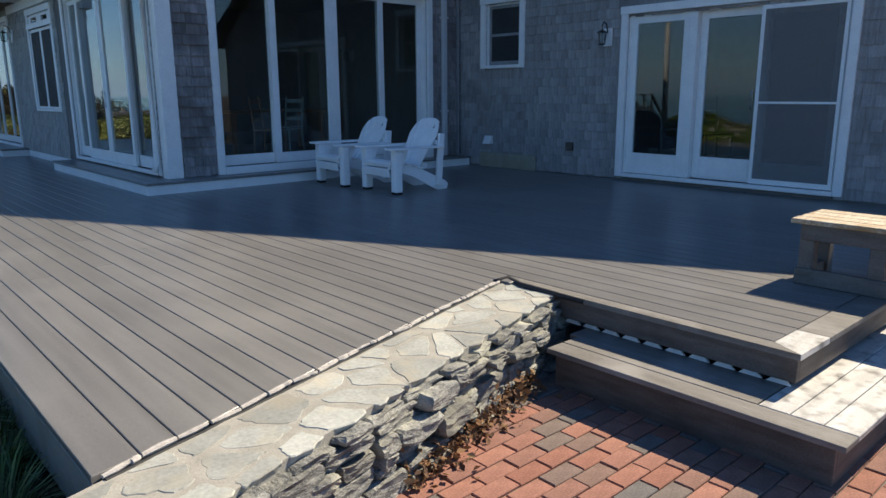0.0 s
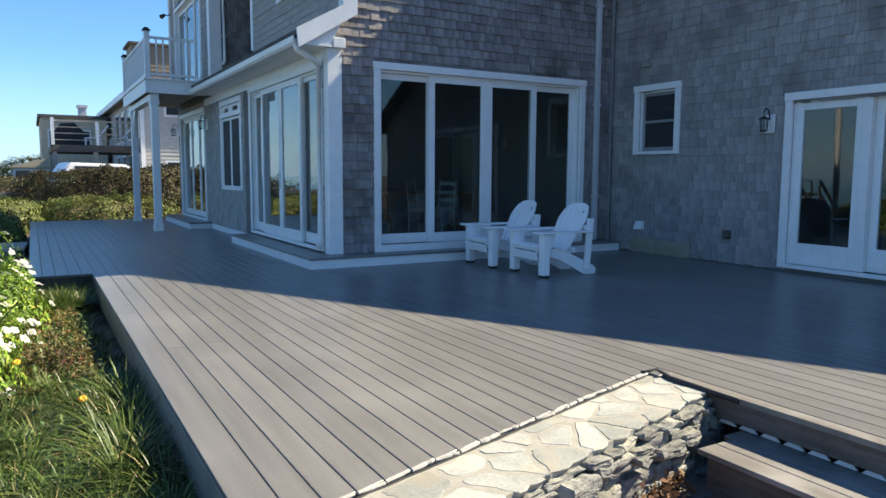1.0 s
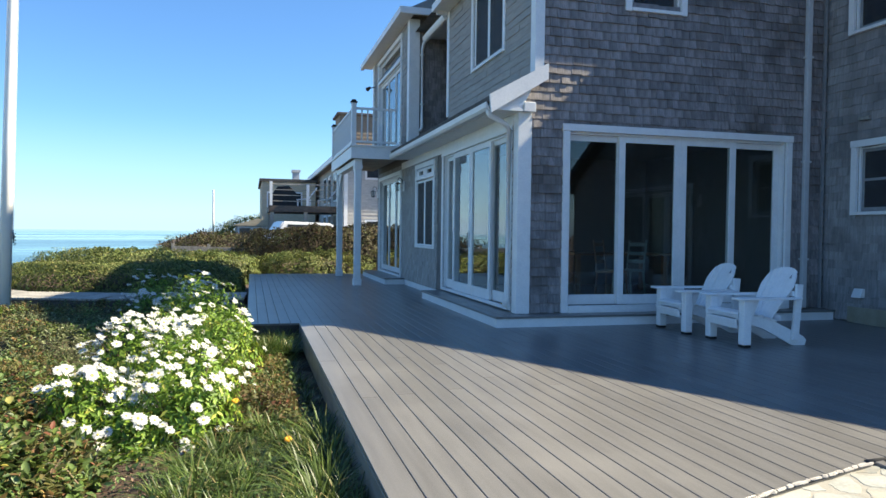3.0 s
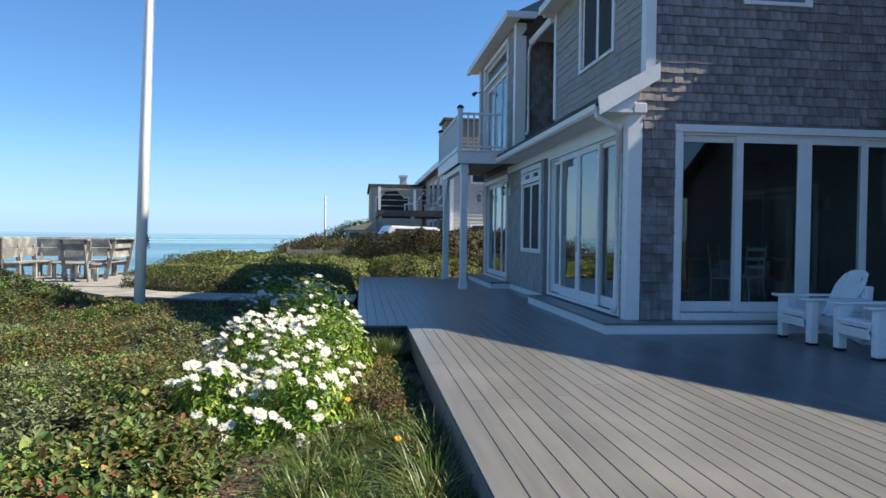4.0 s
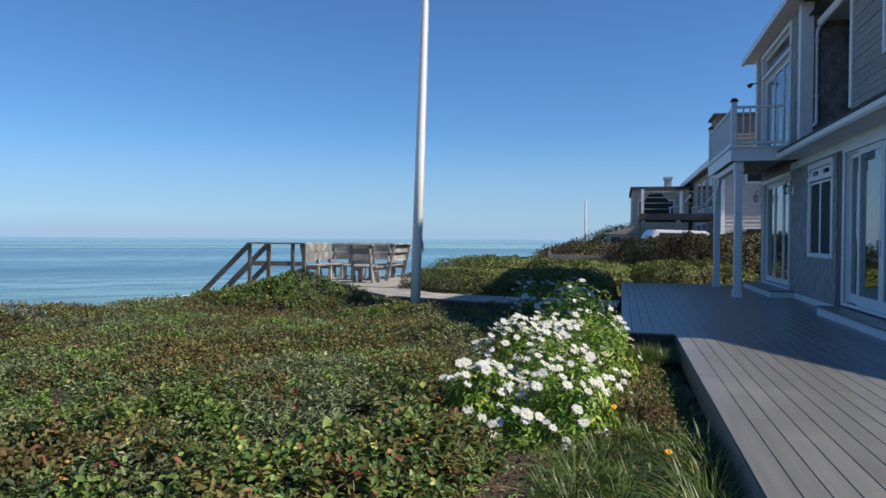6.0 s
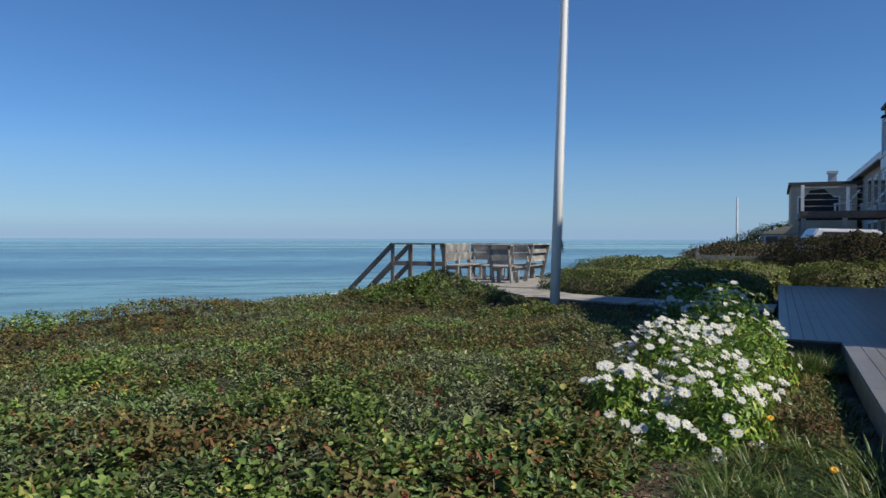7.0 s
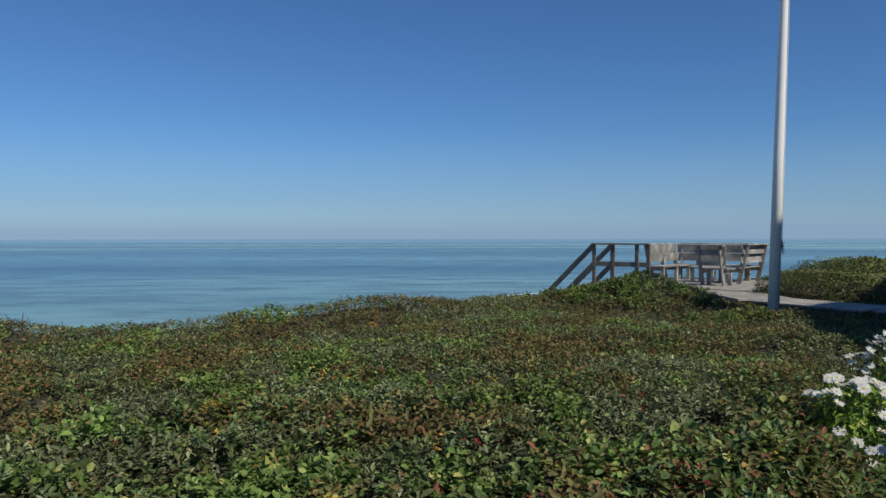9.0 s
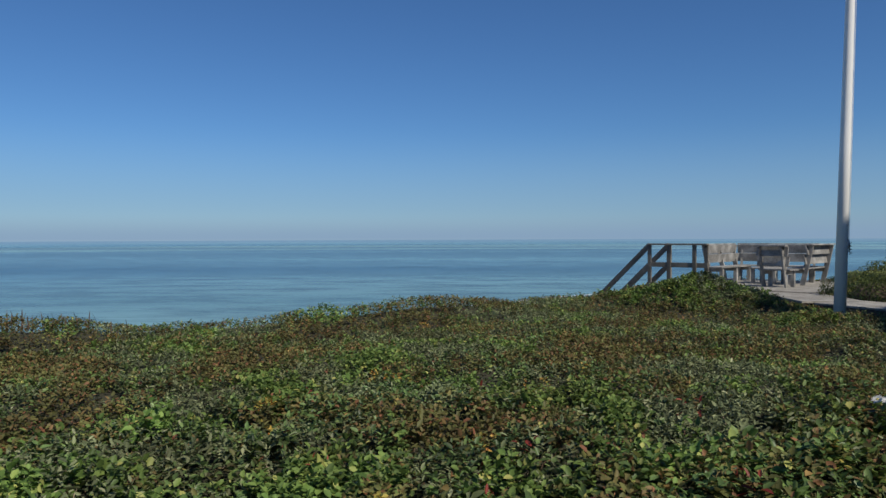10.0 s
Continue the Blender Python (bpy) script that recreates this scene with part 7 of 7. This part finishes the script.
# ---- neighbouring houses and the far end of the bluff ----
M_FARWALL = surface("far_grey_shingles", (0.34, 0.325, 0.30), (0.58, 0.555, 0.515), 0.85, 3, (1, 1, 4), 20, 0.2)
M_TAN = surface("tan_siding", (0.44, 0.37, 0.26), (0.60, 0.52, 0.385), 0.85, 3, (1, 1, 4), 20, 0.1)
M_CARWHITE = surface("white_car_paint", (0.72, 0.73, 0.74), (0.80, 0.80, 0.80), 0.25, 3, bump=0.0)
M_DARKGLASS = surface("dark_window_glass", (0.02, 0.025, 0.03), (0.04, 0.05, 0.06), 0.08, 3, bump=0.0)


def far_window(parent, plane, pos, u0, u1, z0, z1):
    bm = bmesh.new()
    bx(bm, plane, u0 - 0.1, u1 + 0.1, pos - 0.05, pos - 0.01, z0 - 0.1, z1 + 0.1)
    w = part("window", bm, M_TRIM, parent)
    bm = bmesh.new()
    bx(bm, plane, u0, u1, pos - 0.07, pos - 0.052, z0, z1)
    part("pane", bm, M_DARKGLASS, w, "dark window pane")


def courses(bm, plane, pos, u0, u1, z0, z1, step):
    z = z0
    while z < z1:
        pts = [(-0.03, 0.0), (0.0, 0.0), (0.0, step), (-0.004, step)]
        va = [bm.verts.new((u0, pos + a, z + b) if plane == "y" else (pos + a, u0, z + b)) for a, b in pts]
        vb = [bm.verts.new((u1, pos + a, z + b) if plane == "y" else (pos + a, u1, z + b)) for a, b in pts]
        for j in range(4):
            bm.faces.new((va[j], va[(j + 1) % 4], vb[(j + 1) % 4], vb[j]))
        z += step


house = thing("neighbour_house", "grey shingled neighbouring house with white trim and raised deck", "house")
bm = bmesh.new()
box(bm, 4.5, 36.0, -0.5, 9.9, 54.0, 5.1)
part("wall", bm, M_FARWALL, house)
bm = bmesh.new()
courses(bm, "y", 36.0, 4.63, 9.88, 0.0, 5.0, 0.19)
part("siding", bm, M_FARWALL, house, "coarse sunlit siding")
bm = bmesh.new()
hip = [bm.verts.new(p) for p in ((4.0, 35.6, 5.0), (10.4, 35.6, 5.0), (10.4, 54.4, 5.0), (4.0, 54.4, 5.0), (6.2, 39.6, 6.0), (8.4, 39.6, 6.0), (8.4, 50.0, 6.0), (6.2, 50.0, 6.0))]
for f in ((0, 1, 5, 4), (1, 2, 6, 5), (2, 3, 7, 6), (3, 0, 4, 7), (4, 5, 6, 7), (3, 2, 1, 0)):
    bm.faces.new([hip[i] for i in f])
part("roof", bm, M_CEDARROOF, house, "tan cedar shingled roof")
bm = bmesh.new()
box(bm, 4.45, 38.2, 5.05, 8.3, 40.2, 7.5)
part("upper_storey", bm, M_CEDARROOF, house, "tan shingled upper storey")
bm = bmesh.new()
courses(bm, "y", 38.2, 4.46, 8.29, 5.1, 7.4, 0.2)
tagged(part("siding", bm, M_CEDARROOF, house, "tan shingle courses"), kind="stuff")
bm = bmesh.new()
box(bm, 4.3, 38.05, 7.5, 8.45, 40.35, 7.64, 0.02)
part("upper_roof", bm, M_ROOF, house, "flat dark roof edge")
bm = bmesh.new()
box(bm, 3.95, 35.5, 4.92, 4.05, 54.5, 5.2)
box(bm, 4.44, 35.95, -0.3, 4.62, 36.0, 5.0)
part("trim", bm, M_TRIM, house)
bm = bmesh.new()
box(bm, 2.85, 54.0, 4.0, 3.35, 54.6, 5.75)
box(bm, 2.78, 53.92, 5.6, 3.42, 54.68, 5.78)
far_chimney = bm
for y0 in (36.8, 39.6, 42.4, 45.2):
    far_window(house, "x", 4.5, y0, y0 + 1.3, 3.0, 4.5)
    far_window(house, "x", 4.5, y0, y0 + 1.3, 0.6, 2.1)
for x0 in (5.6, 8.4):
    far_window(house, "y", 35.97, x0, x0 + 0.9, 4.0, 4.75)
    far_window(house, "y", 35.97, x0, x0 + 0.9, 0.9, 1.75)
bm = bmesh.new()
box(bm, 0.75, 37.0, 2.2, 4.5, 42.0, 2.52)
part("deck_frame", bm, M_FASCIA, house, "brown raised deck")
for x, y in ((0.9, 37.15), (0.9, 41.8), (2.6, 37.15)):
    bm = bmesh.new()
    box(bm, x - 0.1, y - 0.1, -0.5, x + 0.1, y + 0.1, 2.2)
    part("deck_post", bm, M_WOOD, house)
for x in (0.85, 2.7, 4.3):
    bm = bmesh.new()
    box(bm, x - 0.07, 36.98, 2.52, x + 0.07, 37.12, 3.62 if x > 1 else 3.75)
    part("rail_post", bm, M_TRIM, house)
for z in (2.75, 3.05, 3.33, 3.62):
    bm = bmesh.new()
    beam(bm, (0.85, 37.05, z), (4.4, 37.05, z), 0.03, 0.035 if z < 3.5 else 0.07)
    part("rail", bm, M_WOOD, house)
def lounger(x, y, z, label):
    t = thing("deck_chair", label, "chair", "chairs on the neighbour's deck", at=(x, y, z))
    bm = bmesh.new()
    beam(bm, (0.1, 0, 0.35), (0.75, 0, 0.42), 0.55, 0.05)
    part("seat", bm, M_CHAIR, t)
    bm = bmesh.new()
    beam(bm, (0.7, 0, 0.4), (1.15, 0, 1.0), 0.55, 0.05)
    part("backrest", bm, M_CHAIR, t)
    for x_ in (0.15, 0.8):
        for s in (-0.22, 0.22):
            bm = bmesh.new()
            box(bm, x_ - 0.025, s - 0.025, 0, x_ + 0.025, s + 0.025, 0.37)
            part("leg", bm, M_CHAIR, t)


lounger(2.1, 38.0, 2.52, "white lounge chair on the neighbour's raised deck")
lounger(3.2, 38.2, 2.52, "pale reclining chair on the neighbour's raised deck")
t = thing("grill", "black covered grill on the neighbour's raised deck", "grill", at=(1.6, 39.5, 2.52))
bm = bmesh.new()
prism(bm, [(-0.75, 0), (0.75, 0), (0.70, 0.7), (0.25, 1.15), (-0.35, 1.1), (-0.72, 0.6)], "y", -0.35, 0.35)
part("cover", bm, M_DARK, t)

cottage = thing("neighbour_house", "tan and grey house with a flat parapet further along the bluff", "house")
bm = bmesh.new()
box(bm, 0.55, 50.0, -0.5, 4.2, 60.0, 4.6)
part("wall", bm, M_TAN, cottage)
bm = bmesh.new()
box(bm, 0.4, 49.8, 4.6, 4.4, 60.2, 4.78)
part("roof", bm, M_ROOF, cottage)
part("chimney", far_chimney, M_SPOUT, cottage)
for x0 in (1.0, 2.4):
    far_window(cottage, "y", 50.0, x0, x0 + 0.8, 2.6, 3.8)
low = thing("garage", "low grey garage with white windows behind the hedge", "garage")
bm = bmesh.new()
box(bm, -1.0, 44.0, -0.5, 1.6, 47.0, 1.55)
part("wall", bm, M_FARWALL, low)
bm = bmesh.new()
prism(bm, [(-1.2, 1.5), (0.3, 1.95), (1.8, 1.5)], "y", 43.8, 47.2)
part("roof", bm, M_TAN, low)
for x0 in (-0.8, 0.0, 0.8):
    far_window(low, "y", 44.0, x0, x0 + 0.6, 0.9, 1.35)


def parked_car(x, y, turn, label, tall=1.0):
    t = thing("car", label, "car", "cars parked by the far houses", at=(x, y, -0.4))
    t.rotation_euler, t.scale = (0, 0, turn), (1, 1, tall)
    bm = bmesh.new()
    prism(bm, [(-2.2, 0.35), (2.2, 0.35), (2.25, 0.85), (1.3, 1.0), (0.7, 1.65), (-1.6, 1.7), (-2.15, 1.0)], "y", -0.9, 0.9)
    bmesh.ops.bevel(bm, geom=bm.edges[:], offset=0.06, segments=2, affect="EDGES")
    part("body", bm, M_CARWHITE, t)
    bm = bmesh.new()
    prism(bm, [(-1.5, 1.1), (1.05, 1.1), (0.62, 1.55), (-1.4, 1.58)], "y", -0.915, 0.915)
    part("window", bm, M_DARKGLASS, t, "dark side windows")
    for wx in (-1.4, 1.4):
        for wy in (-0.85, 0.85):
            bm = bmesh.new()
            tube(bm, [(wx, wy - 0.1, 0.33), (wx, wy + 0.1, 0.33)], 0.33, 16)
            part("wheel", bm, M_DARK, t)


parked_car(2.7, 34.2, 0.2, "white van parked behind the hedge", 1.22)
parked_car(1.6, 47.5, 0.0, "white van parked by the far houses", 1.3)

fence = thing("fence", "low weathered grey board fence among shrubs", "fence")
for i in range(20):
    bm = bmesh.new()
    x = -2.75 + i * 0.12
    box(bm, x, 25.98, -0.55, x + 0.115, 26.0, 0.67 - 0.003 * i, 0.002)
    part("board", bm, M_WOOD, fence)
for i in range(3):
    bm = bmesh.new()
    x = -2.78 + i * 1.18
    box(bm, x, 26.0, -0.6, x + 0.09, 26.09, 0.76 - 0.03 * i)
    part("post", bm, M_WOOD, fence)
far_pole = thing("flagpole", "slender white flagpole on the distant bluff", "flagpole", at=(-3.1, 60.0, -0.3))
bm = bmesh.new()
tube(bm, [(0, 0, 0), (0, 0, 4.75)], [0.10, 0.07], 10)
part("shaft", bm, M_POLE, far_pole)

# ---- a few pieces of furniture inside ----
def side_chair(x, y, turn, mat, label):
    t = thing("dining_chair", label, "chair", "chairs inside the house", at=(x, y, 0.16))
    t.rotation_euler = (0, 0, turn)
    bm = bmesh.new()
    box(bm, -0.21, -0.21, 0.44, 0.21, 0.21, 0.48, 0.01)
    part("seat", bm, mat, t)
    for sx in (-0.18, 0.18):
        for sy in (-0.18, 0.18):
            bm = bmesh.new()
            tube(bm, [(sx * 1.15, sy * 1.15, 0), (sx, sy, 0.44)], [0.014, 0.02], 8)
            part("leg", bm, mat, t)
    for sy in (-0.18, 0.18):
        bm = bmesh.new()
        tube(bm, [(0.19, sy, 0.48), (0.26, sy, 1.0)], 0.016, 8)
        part("back_post", bm, mat, t)
    for z in (0.62, 0.76, 0.92):
        bm = bmesh.new()
        beam(bm, (0.20 + (z - 0.48) * 0.13, -0.18, z), (0.20 + (z - 0.48) * 0.13, 0.18, z), 0.015, 0.06)
        part("back_slat", bm, mat, t)


M_BROWN = surface("brown_chair_wood", (0.16, 0.07, 0.03), (0.28, 0.13, 0.06), 0.4, 6)
M_PALEGREEN = surface("pale_painted_wood", (0.17, 0.20, 0.18), (0.25, 0.275, 0.25), 0.5, 6)
side_chair(5.9, 10.9, 2.2, M_BROWN, "brown wooden dining chair inside the glass doors")
side_chair(6.4, 11.2, 0.4, M_PALEGREEN, "pale painted dining chair inside the glass doors")
side_chair(9.5, 4.9, 1.0, M_LAMP, "dark chair inside the wing doors")
t = thing("dining_table", "wooden dining table inside the glass doors", "table", at=(6.6, 12.2, 0.16))
bm = bmesh.new()
box(bm, -1.0, -0.5, 0.71, 1.0, 0.5, 0.75, 0.008)
part("tabletop", bm, M_BROWN, t)
for sx in (-0.9, 0.9):
    for sy in (-0.4, 0.4):
        bm = bmesh.new()
        box(bm, sx - 0.04, sy - 0.04, 0, sx + 0.04, sy + 0.04, 0.71)
        part("leg", bm, M_BROWN, t)
